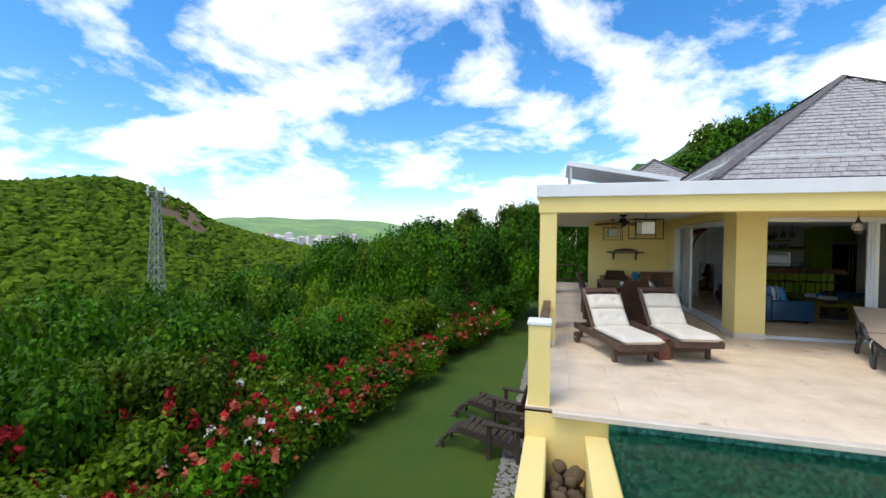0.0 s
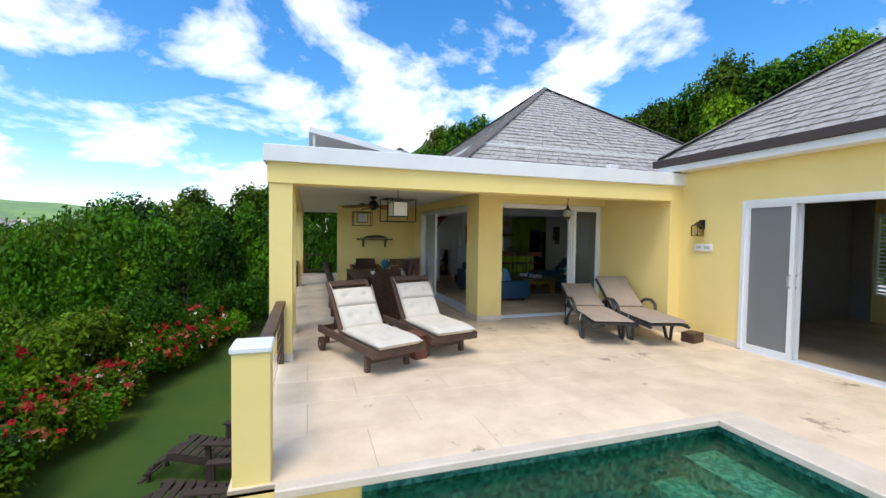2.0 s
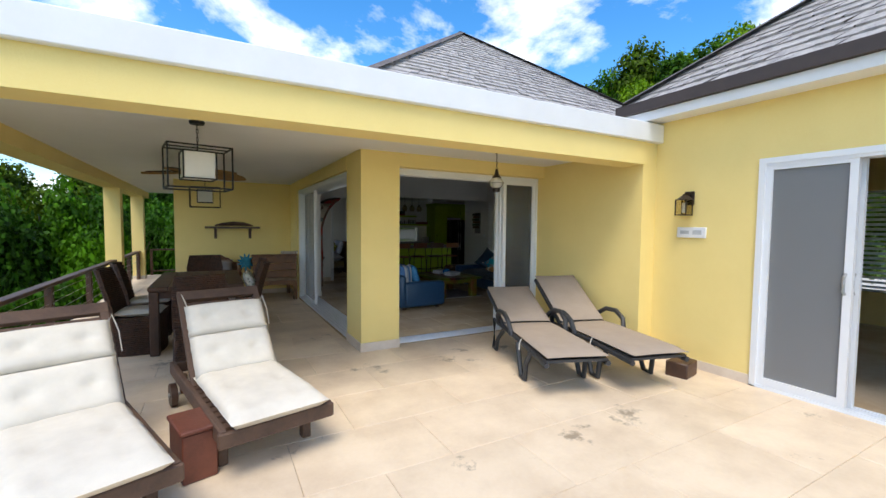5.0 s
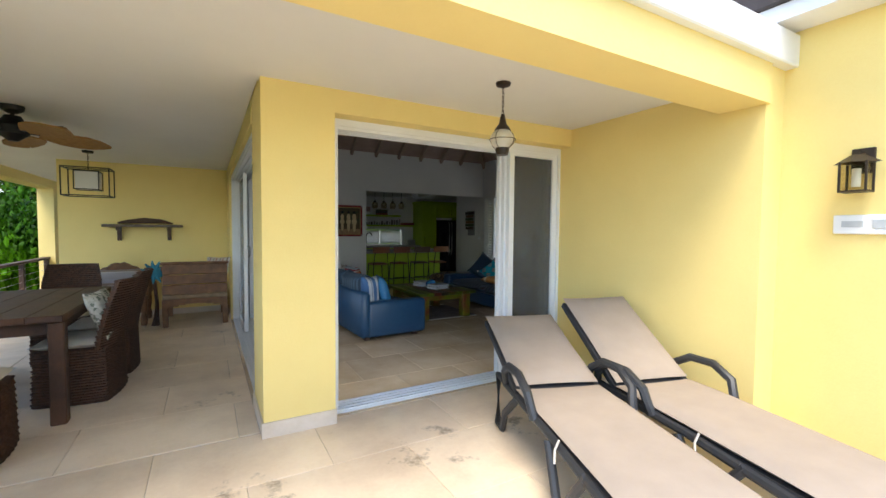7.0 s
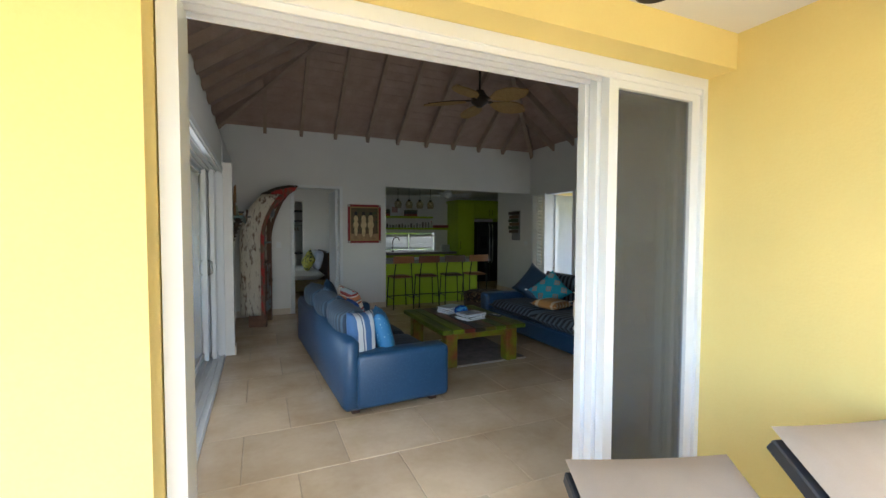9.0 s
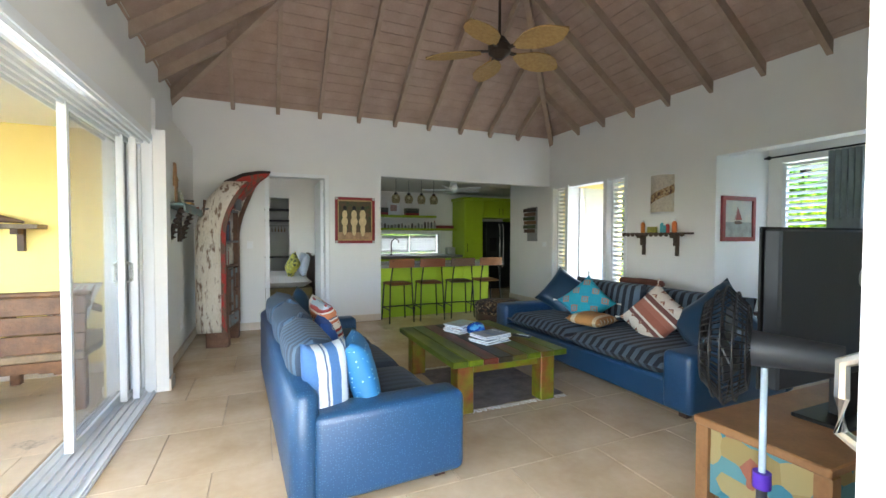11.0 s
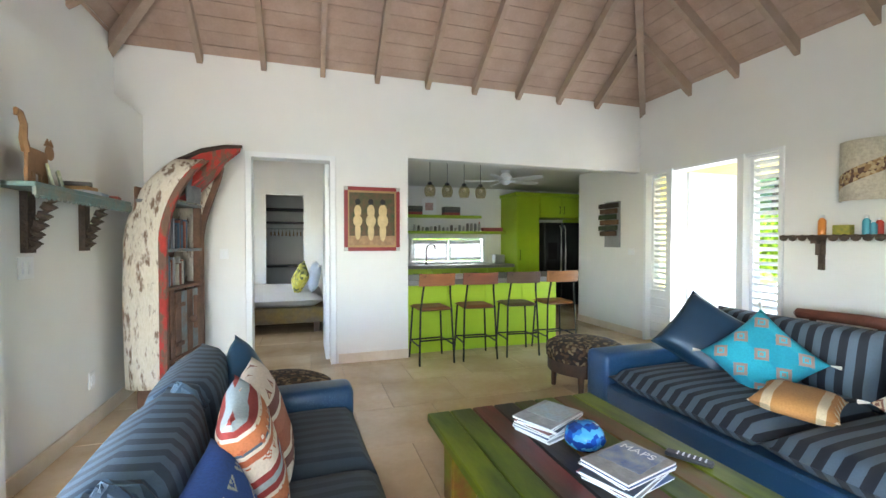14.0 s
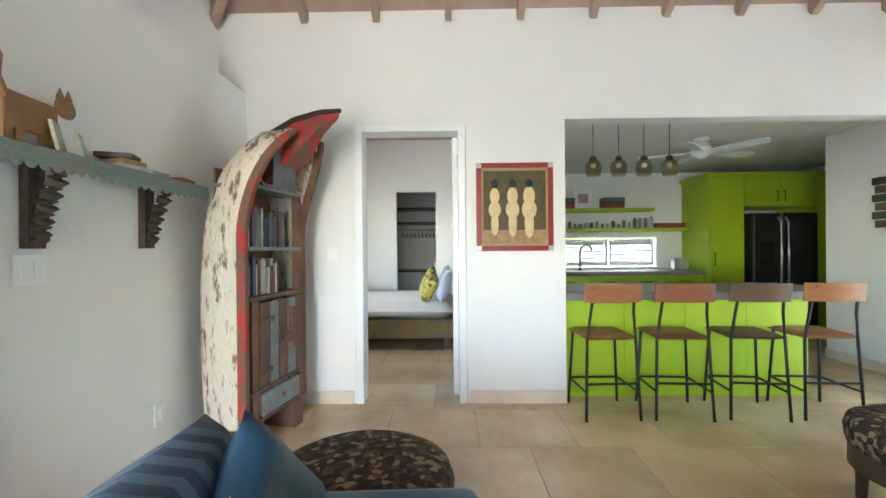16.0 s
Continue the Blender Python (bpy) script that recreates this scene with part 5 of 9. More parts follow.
def carved_table():
    e = thing("carved_low_table", "low carved wooden table with thick square legs", "table", (1.98, 12.6, 0), 0)
    part("top", boxes((-0.36, 0.36, -0.30, 0.30, 0.44, 0.49), bevel=0.012), M_CARVED, e, smooth=None)
    for sy in (-0.27, 0.27):
        b = bmesh.new()
        box(b, -0.30, 0.30, sy - 0.02, sy + 0.02, 0.27, 0.44)
        for k in range(6):
            ball(b, (-0.25 + k * 0.1, sy + 0.02 * (1 if sy > 0 else -1), 0.355), 0.04, (1, 0.3, 1.2), 8, 6)
        part("carved_apron", b, M_CARVED, e, "apron of carved flowers")
    for sx in (-0.28, 0.28):
        part("side_apron", boxes((sx - 0.02, sx + 0.02, -0.25, 0.25, 0.27, 0.44)), M_CARVED, e, smooth=None)
        for sy in (-0.24, 0.24):
            part("leg", boxes((sx - 0.05, sx + 0.05, sy - 0.05, sy + 0.05, 0, 0.44), bevel=0.012), M_CARVED, e, smooth=None)


carved_table()
# Bundle of blue cloth, simplified to a spiked disc on a stand.
e = thing("turquoise_ornament", "turquoise flower-like cloth bundle on a dark stand", "ornament", (2.6, 13.02, 0), 0)
b = bmesh.new(); tube(b, [(0, 0, 0), (0.02, 0, 0.3), (-0.01, 0, 0.62)], [0.05, 0.025, 0.03], 8); part("stand", b, M_DKWOOD, e)
b = bmesh.new()
lathe(b, [(0, 0.03), (0.05, 0.03), (0.1, 0.0), (0.05, -0.03), (0, -0.03)], 14)
for k in range(11):
    a = k * 2 * math.pi / 11
    cyl(b, (0.07 * math.cos(a), 0.07 * math.sin(a), 0), (0.16 * math.cos(a), 0.16 * math.sin(a), 0.015), 0.032, 0.008, 6)
part("head", b, mat("turquoise_cloth", (0.04, 0.30, 0.46), 0.6, var=0.25, scale=20), e, m=pose(0, -0.03, 0.74, 80, 0, 15))
e = thing("driftwood_shelf", "grey wooden wall shelf with driftwood on brackets", "shelf", (2.42, 13.82, 1.36))
part("board", boxes((-0.49, 0.49, -0.2, 0, 0, 0.04), bevel=0.006), mat("driftwood", (0.22, 0.17, 0.13), 0.85, var=0.2, scale=9, bump=0.4), e, smooth=None)
for sx in (-0.31, 0.31):
    part("bracket", boxes((sx - 0.025, sx + 0.025, -0.04, 0, -0.2, 0), (sx - 0.025, sx + 0.025, -0.15, 0, -0.05, 0)), M_TEAK, e, smooth=None)
e = thing("driftwood", "gnarled piece of driftwood lying on the shelf", "driftwood", (2.42, 13.72, 1.40))
b = bmesh.new(); tube(b, [(-0.32, 0, 0.02), (-0.2, 0.02, 0.04), (0, 0, 0.06), (0.2, -0.02, 0.05), (0.36, 0, 0.018)], [0.012, 0.03, 0.042, 0.035, 0.012], 9); part("branch", b, M_TEAK, e)

# --- below the terrace: lawn chairs, rocks, gravel ---
def lawn_chair(at, rz, label):
    e = thing("lawn_chair", label, "chair", at, rz, group="wooden chairs on the lawn")
    M = mat("old_grey_teak", (0.05, 0.034, 0.026), 0.85, var=0.2, scale=8, bump=0.3)
    for s in (-1, 1):
        part("front_leg", boxes((s * 0.28 - 0.025, s * 0.28 + 0.025, 0.02, 0.08, 0, 0.56)), M, e, smooth=None)
        part("side_rail", boxes((s * 0.25 - 0.02, s * 0.25 + 0.02, -0.55, 0.6, -0.05, 0.04)), M, e, smooth=None, m=pose(0, 0, 0.30, 8, 0, 0))
        part("arm", boxes((s * 0.30 - 0.055, s * 0.30 + 0.055, -0.5, 0.12, 0.56, 0.59), bevel=0.006), M, e, smooth=None)
        part("rear_leg", boxes((s * 0.27 - 0.02, s * 0.27 + 0.02, -0.45, -0.39, 0, 0.56)), M, e, smooth=None)
    for k in range(8):
        part("seat_slat", boxes((-0.27, 0.27, -0.35 + k * 0.115, -0.35 + k * 0.115 + 0.085, 0.04, 0.06)), M, e, smooth=None, m=pose(0, 0, 0.30, 8, 0, 0))
    for k in range(6):
        x = -0.23 + k * 0.092
        part("back_slat", boxes((x - 0.036, x + 0.036, -0.012, 0.012, 0, 0.66 + 0.05 * math.cos((k - 2.5) * 0.7))), M, e, smooth=None, m=pose(0, -0.38, 0.30, 17, 0, 0))
    part("back_rail", boxes((-0.29, 0.29, -0.03, -0.005, 0.4, 0.46)), M, e, smooth=None, m=pose(0, -0.38, 0.30, 17, 0, 0))
    for k in range(6):
        part("foot_slat", boxes((-0.24, 0.24, 0.6 + k * 0.07, 0.65 + k * 0.07, 0, 0.02)), M, e, smooth=None, m=pose(0, 0, 0.30 - 0.012 * k * k, 0, 0, 0))
    for s in (-1, 1):
        part("foot_leg", boxes((s * 0.2 - 0.02, s * 0.2 + 0.02, 0.86, 0.9, 0, 0.12)), M, e, smooth=None)


lawn_chair((-0.42, 7.25, -1.8), 82, "weathered grey wooden garden chair with footrest on the lawn")
lawn_chair((-0.46, 8.35, -1.8), 74, "weathered grey wooden garden chair beside its twin")
rng = random.Random(5)
M_ROCK = mat("brown_rock", (0.17, 0.12, 0.075), 0.9, var=0.25, scale=7, fine=40, bump=0.5, second=(0.08, 0.055, 0.035), obj_var=0.25)
ROCKS = []
for k in range(4):
    b = bmesh.new()
    bmesh.ops.create_icosphere(b, subdivisions=2, radius=1)
    for v in b.verts:
        v.co *= 1 + 0.28 * noise.noise(v.co * 1.3 + Vector((k * 7, 0, 0)))
    ROCKS.append(mesh_of("rock", b, M_ROCK, 70))
for i in range(150):
    s = rng.uniform(0.05, 0.10)
    o = new("rock", ROCKS[i % 4])
    o.matrix_basis = Matrix.LocRotScale((rng.uniform(0.49, 0.71), 4.68 - 5.5 * (i / 150) + rng.uniform(-0.05, 0.05), -0.73 + s * 0.3 + 0.10 * (i % 3)), Euler((rng.uniform(0, 6), rng.uniform(0, 6), rng.uniform(0, 6))), (s * 1.15, s, s * 0.8))
    tagged(o, "rounded brown rock in the planter", "rock", "rocks in the planter")
pv, pf = [], []
ico = bmesh.new(); bmesh.ops.create_icosphere(ico, subdivisions=1, radius=1)
iv = np.array([v.co[:] for v in ico.verts]); jf = np.array([[v.index for v in f.verts] for f in ico.faces]); ico.free()
nr = np.random.default_rng(4)
for i in range(4200):
    x, y = 0.2 - 0.5 * nr.random(), 2 + 11 * nr.random()
    s = nr.uniform(0.018, 0.045)
    pv.append(iv * s * np.array([1, nr.uniform(0.7, 1.2), 0.6]) + np.array([x, y, -1.79])); pf.append(jf + i * len(iv))
me = bpy.data.meshes.new("gravel")
me.from_pydata(np.concatenate(pv).tolist(), [], np.concatenate(pf).tolist())
me.materials.append(mat("grey_pebbles", (0.30, 0.29, 0.28), 0.85, var=0.3, scale=30, bump=0.1, second=(0.14, 0.135, 0.13)))
tagged(new("gravel", me), "strip of grey pebbles at the foot of the wall", "gravel", kind="stuff")


# ================= living room =================
structure("skirting", boxes((3.88, 3.895, 13.14, 15.22, 0, 0.1), (3.9, 4.72, 15.225, 15.24, 0, 0.1), (5.64, 6.40, 15.225, 15.24, 0, 0.1), (6.385, 6.40, 15.24, 15.38, 0, 0.1), (9.585, 9.6, 15.15, 16.57, 0, 0.1), (9.585, 9.6, 12.13, 13.43, 0, 0.1), (9.6, 10.6, 12.115, 12.13, 0, 0.1), (3.98, 3.995, 12.97, 13.14, 0, 0.1)), M_BASE, "pale stone skirting round the room", "baseboard")
# bedroom door
e = thing("door_bedroom", "white panel door opened into the bedroom", "door", (0, 0, 0), kind="structure")
part("frame", boxes((4.745, 4.80, 15.225, 15.415, 0, 2.2), (5.56, 5.615, 15.225, 15.415, 0, 2.2), (4.80, 5.56, 15.225, 15.415, 2.15, 2.2)), M_TRIM, e, smooth=None)
lf = part("leaf", boxes((5.515, 5.557, 15.41, 16.16, 0.01, 2.145)), M_TRIM, e, smooth=None)
b = bmesh.new(); cyl(b, (5.50, 16.08, 1.0), (5.45, 16.08, 1.0), 0.012); tube(b, [(5.455, 16.08, 1.0), (5.455, 15.98, 1.0)], 0.01); part("handle", b, M_STEEL, lf)
for z in (0.25, 1.1, 1.95):
    part("hinge", boxes((5.552, 5.57, 15.385, 15.42, z - 0.05, z + 0.05)), M_STEEL, lf, smooth=None)

M_VINYL = mat_dots("blue_dotted_vinyl", (0.015, 0.058, 0.132), (0.036, 0.098, 0.19), 80, 0.25, 0.34)
ST_SEAT = mat_stripes("striped_weave", [(0, (0.007, 0.010, 0.018)), (0.5, (0.085, 0.12, 0.155))], 0.085, "Y", 0.7, sheen=0.04)
ST_BACK = mat_stripes("striped_weave_fine", [(0, (0.013, 0.031, 0.058)), (0.5, (0.050, 0.095, 0.15))], 0.07, "Y", 0.7, sheen=0.04)
ST_SEAT1 = mat_stripes("striped_weave_dark", [(0, (0.012, 0.021, 0.036)), (0.5, (0.026, 0.043, 0.064))], 0.07, "Y", 0.7, sheen=0.04)


def cushion_block(w, d, t, m, seed, crown=0.25):
    """A seat or back cushion with soft rounded edges."""
    b = bmesh.new()
    pillow(b, w, d, t, m, 14, 0.22, 0.015, seed)
    return b


def sofa(at, rz, L, D, label, seat_mat, back_mat, seats, back_w=0.24, arm=0.2):
    """Faces its own +x; the back stands along x = 0."""
    e = thing("sofa", label, "sofa", at, rz, group="blue striped sofas")
    part("base", boxes((0.06, D - 0.01, 0.015, L - 0.015, 0.05, 0.26), bevel=0.02), M_VINYL, e)
    part("back_panel", boxes((0.0, 0.13, 0, L, 0.05, 0.60), bevel=0.035), M_VINYL, e, smooth=60)
    for y in (0, L - arm):
        b = bmesh.new(); box(b, 0.1, D + 0.01, y, y + arm, 0.05, 0.478, bevel=0.045, segs=3); part("arm", b, M_VINYL, e, smooth=60)
    n = seats
    w = (L - 2 * arm) / n
    for k in range(n):
        y = arm + w * (k + 0.5)
        part("seat_cushion", cushion_block(D - 0.2, w - 0.006, 0.17, pose(0.2 + (D - 0.2) / 2, y, 0.325), k), seat_mat, e, smooth=80)
        b = bmesh.new(); pillow(b, w + 0.03, 0.46, back_w, pose(0.17, y, 0.56, 80, 0, 90), 14, 0.34, 0.03, k + 5); part("back_cushion", b, back_mat, e, smooth=80)
    for y in (0.12, L - 0.12):
        for x in (0.12, D - 0.1):
            part("foot", boxes((x - 0.03, x + 0.03, y - 0.03, y + 0.03, 0, 0.055)), M_DKWOOD, e, smooth=None)
    return e


s1 = sofa((4.81, 10.80, 0), 3.0, 2.43, 0.88, "blue vinyl sofa with striped cushions and bolster back", ST_SEAT1, ST_BACK, 3, 0.26)
for y in (0.88, 1.54):
    for k in range(3):
        b = bmesh.new()
        tube(b, [(0.14, y - 0.05 + 0.05 * k, 0.74), (0.17, y + 0.0, 0.785), (0.21, y + 0.04 - 0.03 * k, 0.76), (0.25, y + 0.06 - 0.05 * k, 0.70)], [0.016, 0.026, 0.02, 0.008], 7)
        part("tie", b, ST_BACK, s1, "knotted cloth tie")
s2 = sofa((8.62, 13.42, 0), 180, 2.62, 1.22, "long blue vinyl sofa with bold black and grey stripes", ST_SEAT, ST_SEAT, 2, 0.24, 0.24)

CREAM, RUST, WINE, INK = (0.62, 0.55, 0.46), (0.40, 0.11, 0.05), (0.26, 0.035, 0.03), (0.08, 0.11, 0.15)
M_KILIM = mat_kilim("kilim_red", [(0, WINE), (0.10, CREAM), (0.34, RUST), (0.44, CREAM), (0.50, INK), (0.54, (0.50, 0.17, 0.07)), (0.74, CREAM), (0.80, WINE), (0.90, (0.30, 0.36, 0.38))], 0.21, RUST, CREAM, 0.055, 0.10, 0.74)
M_KILIMB = mat_kilim("kilim_medallion", [(0, (0.34, 0.12, 0.075)), (0.12, CREAM), (0.16, (0.15, 0.055, 0.045)), (0.26, (0.58, 0.50, 0.41)), (0.72, (0.16, 0.06, 0.05)), (0.80, CREAM), (0.84, (0.30, 0.10, 0.06))], 0.44, (0.20, 0.07, 0.05), (0.60, 0.42, 0.28), 0.115, 0.28, 0.72)
M_TURQ = mat_kilim("turquoise_kilim", [(0, (0.015, 0.28, 0.38)), (0.5, (0.02, 0.33, 0.42))], 0.3, (0.34, 0.22, 0.18), (0.05, 0.40, 0.46), 0.15)
M_TAN = mat_kilim("tan_kilim", [(0, (0.46, 0.22, 0.07)), (0.25, (0.62, 0.48, 0.30)), (0.36, (0.42, 0.19, 0.06)), (0.66, (0.60, 0.47, 0.30)), (0.76, (0.46, 0.22, 0.07))], 0.36, (0.62, 0.50, 0.33), (0.28, 0.12, 0.05), 0.09, 0.36, 0.66)
M_NAVY = mat("navy_satin", (0.011, 0.038, 0.074), 0.35, var=0.06, scale=5, fine=150, bump=0.15, bump_dist=0.002)
M_SKYB = mat_dots("sky_blue_dots", (0.022, 0.165, 0.37), (0.30, 0.50, 0.62), 38, 0.20, 0.6)
M_WSTRIPE = mat_stripes("blue_white_stripe", [(0, (0.045, 0.12, 0.27)), (0.45, (0.42, 0.46, 0.50)), (0.8, (0.07, 0.10, 0.17)), (0.88, (0.42, 0.46, 0.50))], 0.12, "X", 0.85, wob=0.02)
M_BLUPAT = mat_kilim("blue_print", [(0, (0.02, 0.075, 0.28)), (0.78, (0.50, 0.46, 0.32)), (0.82, (0.02, 0.06, 0.2))], 0.36, (0.42, 0.44, 0.38), (0.02, 0.07, 0.26), 0.10, 0.0, 0.3)


def throw_pillow(m, w, h, t, material, label, seed=0, tassels=False):
    b = bmesh.new()
    pillow(b, w, h, t, None, 14, 0.55, 0.09, seed)
    ob = solid("throw_pillow", b, material, label, "pillow", "throw pillows on the sofas", smooth=80, m=m)
    if tassels:
        for sx in (-1, 1):
            for sy in (-1, 1):
                q = bmesh.new(); cyl(q, (sx * w / 2, sy * h / 2, 0), (sx * (w / 2 + 0.035), sy * (h / 2 + 0.03), -0.01), 0.004, 0.012, 7); part("tassel", q, M_CANVAS, ob)
    return ob


# on the sofa whose back is turned to the veranda
throw_pillow(pose(4.99, 11.0, 0.57, 85, 0, 22), 0.25, 0.42, 0.16, M_WSTRIPE, "blue and white striped pillow propped at the sofa end", 1)
throw_pillow(pose(5.20, 11.12, 0.56, 74, 0, 78), 0.38, 0.42, 0.15, M_SKYB, "sky blue dotted pillow leaning on the sofa back", 2)
throw_pillow(pose(5.13, 11.83, 0.57, 66, 0, 88), 0.36, 0.36, 0.13, M_BLUPAT, "deep blue printed pillow on the sofa", 3)
throw_pillow(pose(5.16, 12.15, 0.60, 74, 0, 97), 0.44, 0.44, 0.16, M_KILIM, "red and cream kilim pillow on the sofa", 4)
throw_pillow(pose(5.17, 12.44, 0.59, 72, 0, 92), 0.44, 0.44, 0.15, M_KILIMB, "brown kilim pillow with red piping on the sofa", 5)
throw_pillow(pose(5.06, 12.88, 0.575, 74, 0, 84) @ pose(0, 0, 0, 0, 0, 36), 0.40, 0.40, 0.16, M_NAVY, "navy satin pillow standing on its corner", 6)
# on the long sofa
throw_pillow(pose(8.12, 13.0, 0.60, 60, 30, -62), 0.52, 0.52, 0.2, M_NAVY, "navy satin pillow leaning in the sofa corner", 7)
throw_pillow(pose(8.05, 12.55, 0.57, 54, 38, -80), 0.46, 0.46, 0.16, M_TURQ, "turquoise patterned kilim pillow with tassels", 8, True)
throw_pillow(pose(7.80, 12.18, 0.46, 4, 3, 25), 0.52, 0.36, 0.12, M_TAN, "tan kilim pillow lying flat on the seat", 9)
throw_pillow(pose(8.02, 11.62, 0.57, 54, 28, -100), 0.50, 0.48, 0.15, M_KILIMB, "brown and cream kilim pillow with tassels", 10, True)
throw_pillow(pose(8.10, 11.12, 0.58, 56, 36, -112), 0.60, 0.60, 0.2, M_NAVY, "large navy satin pillow on the sofa end", 11)


def coffee_table():
    e = thing("coffee_table", "low coffee table of green, red and black painted planks", "table", (6.405, 12.10, 0))
    cols = [("table_green", (0.030, 0.058, 0.003), (0.13, 0.16, 0.004)), ("table_olive", (0.085, 0.105, 0.004), (0.15, 0.045, 0.012)), ("table_red", (0.13, 0.016, 0.010), (0.04, 0.022, 0.010)), ("table_black", (0.006, 0.006, 0.007), (0.05, 0.028, 0.010)), ("table_rust", (0.13, 0.036, 0.009), (0.045, 0.07, 0.004)), ("table_lime", (0.13, 0.17, 0.004), (0.035, 0.06, 0.003))]
    order = (0, 5, 2, 3, 4, 0, 1, 5)
    w = 0.99 / 8
    for k, c in enumerate(order):
        nm, a, bcol = cols[c]
        mm = mat(nm, a, 0.42, var=0.22, scale=5, fine=30, bump=0.15, second=bcol, stretch=(1, 0.25, 1), amount=(0.38, 0.6))
        x = -0.495 + k * w
        part("top_plank", boxes((x + 0.002, x + w - 0.002, -0.62, 0.62, 0.375, 0.42), bevel=0.006), mm, e, smooth=None)
    mg = mat("table_leg_paint", (0.16, 0.19, 0.004), 0.45, var=0.25, scale=5, fine=25, bump=0.15, second=(0.22, 0.06, 0.02), amount=(0.36, 0.62))
    part("apron", boxes((-0.37, 0.37, -0.50, -0.46, 0.29, 0.375), (-0.37, 0.37, 0.46, 0.50, 0.29, 0.375), (-0.37, -0.33, -0.46, 0.46, 0.29, 0.375), (0.33, 0.37, -0.46, 0.46, 0.29, 0.375)), mg, e, smooth=None)
    for sx in (-1, 1):
        for sy in (-1, 1):
            part("leg", boxes((sx * 0.36 - 0.065, sx * 0.36 + 0.065, sy * 0.49 - 0.065, sy * 0.49 + 0.065, 0.012, 0.372), bevel=0.008), mg, e, smooth=None)


coffee_table()
b = bmesh.new()
g = [[b.verts.new((6.08 + 0.90 * i / 20 + 0.02 * noise.noise(Vector((j * .4, 1, 0))), 11.62 + 1.0 * j / 20 + 0.03 * noise.noise(Vector((i * .4, 0, 2))), 0.006 + 0.006 * abs(noise.noise(Vector((i * .5, j * .5, 5)))))) for j in range(21)] for i in range(21)]
for i in range(20):
    for j in range(20):
        b.faces.new((g[i][j], g[i + 1][j], g[i + 1][j + 1], g[i][j + 1]))
e = thing("rug", "worn grey-brown rug with a white fringe under the table", "rug")
part("woven_field", b, mat("rug_pile", (0.25, 0.20, 0.18), 1.0, var=0.25, scale=8, fine=160, bump=0.8, second=(0.14, 0.11, 0.10)), e, smooth=60)
for y, d in ((11.61, -1), (12.63, 1)):
    b = bmesh.new()
    for i in range(60):
        x = 6.09 + 0.88 * i / 59
        tube(b, [(x, y, 0.006), (x + 0.008 * math.sin(i * 2.3), y + d * 0.025, 0.007), (x + 0.014 * math.sin(i * 1.7), y + d * 0.045, 0.004)], 0.0035, 4)
    part("fringe", b, M_CANVAS, e)


def magazines(at, rz, n, label, seed):
    rg = random.Random(seed)
    cols = [(0.42, 0.44, 0.48), (0.07, 0.14, 0.34), (0.40, 0.38, 0.36), (0.28, 0.04, 0.04), (0.03, 0.05, 0.10), (0.20, 0.28, 0.42)]
    z = at[2]
    for k in range(n):
        t = rg.uniform(0.007, 0.014)
        c = cols[(seed + k) % 6]
        e = thing("magazine", label if k == n - 1 else "magazine in a loose pile on the table", "magazine", (at[0] + rg.uniform(-.012, .012), at[1] + rg.uniform(-.012, .012), z), rz + rg.uniform(-9, 9), group="magazines on the coffee table")
        part("page_block", boxes((-0.10, 0.10, -0.138, 0.138, 0.001, t - 0.001)), M_TRIM, e, smooth=None)
        part("cover", boxes((-0.102, 0.102, -0.14, 0.14, t - 0.001, t)), mat("magazine_cover_%d" % ((seed + k) % 6), c, 0.3, var=0.3, scale=12, second=tuple(min(1, v * 0.4 + 0.05) for v in c)), e, smooth=None)
        z += t
    return z


za = magazines((6.455, 11.92, 0.42), -72, 8, "blue-covered magazine on top of a pile", 1)
zb = magazines((6.41, 12.37, 0.42), -66, 7, "white magazine on top of a pile", 0)
for at, rz, mm, ink in (((6.41, 12.37, zb), -66, "print_pale", (0.30, 0.42, 0.50)), ((6.455, 11.92, za), -72, "print_blue", (0.04, 0.11, 0.32))):
    solid("cover_picture", boxes((-0.085, 0.085, -0.06, 0.125, 0.0006, 0.0012)), mat(mm, ink, 0.3, var=0.35, scale=14, second=(0.40, 0.40, 0.36)), "printed picture on a magazine cover", "print", smooth=None, m=pose(*at, 0, 0, rz))
txt = bpy.data.curves.new("lettering", "FONT"); txt.body = "MAPS"; txt.size = 0.056; txt.extrude = 0.0004
tob = new("lettering", txt)
tm = bpy.data.meshes.new_from_object(tob.evaluated_get(bpy.context.evaluated_depsgraph_get()))
bpy.data.objects.remove(tob)
tm.materials.clear(); tm.materials.append(M_TRIM)
tagged(new("cover_title", tm), "white capital letters on the blue magazine cover", "lettering").matrix_basis = pose(6.455, 11.92, za + 0.0018, 0, 0, -72) @ pose(-0.072, 0.068, 0)
b = bmesh.new()
bmesh.ops.create_icosphere(b, subdivisions=3, radius=0.085)
for v in b.verts:
    v.co *= 1 + 0.10 * noise.noise(v.co * 22)
    v.co.z *= 0.72
solid("glass_float", b, mat_cells("blue_glass_mosaic", [(0.01, 0.06, 0.30), (0.02, 0.16, 0.48), (0.01, 0.04, 0.2), (0.06, 0.30, 0.55)], 40, 0.12, 0.4), "knobbly blue glass bowl between the magazines", "bowl", smooth=60, m=pose(6.45, 12.16, 0.42 + 0.058))
e = thing("remote_control", "black remote control lying on the table", "remote control", (6.79, 11.95, 0.42), 30)
part("case", boxes((-0.022, 0.022, -0.085, 0.085, 0, 0.018), bevel=0.005), M_RESIN, e)
b = bmesh.new()
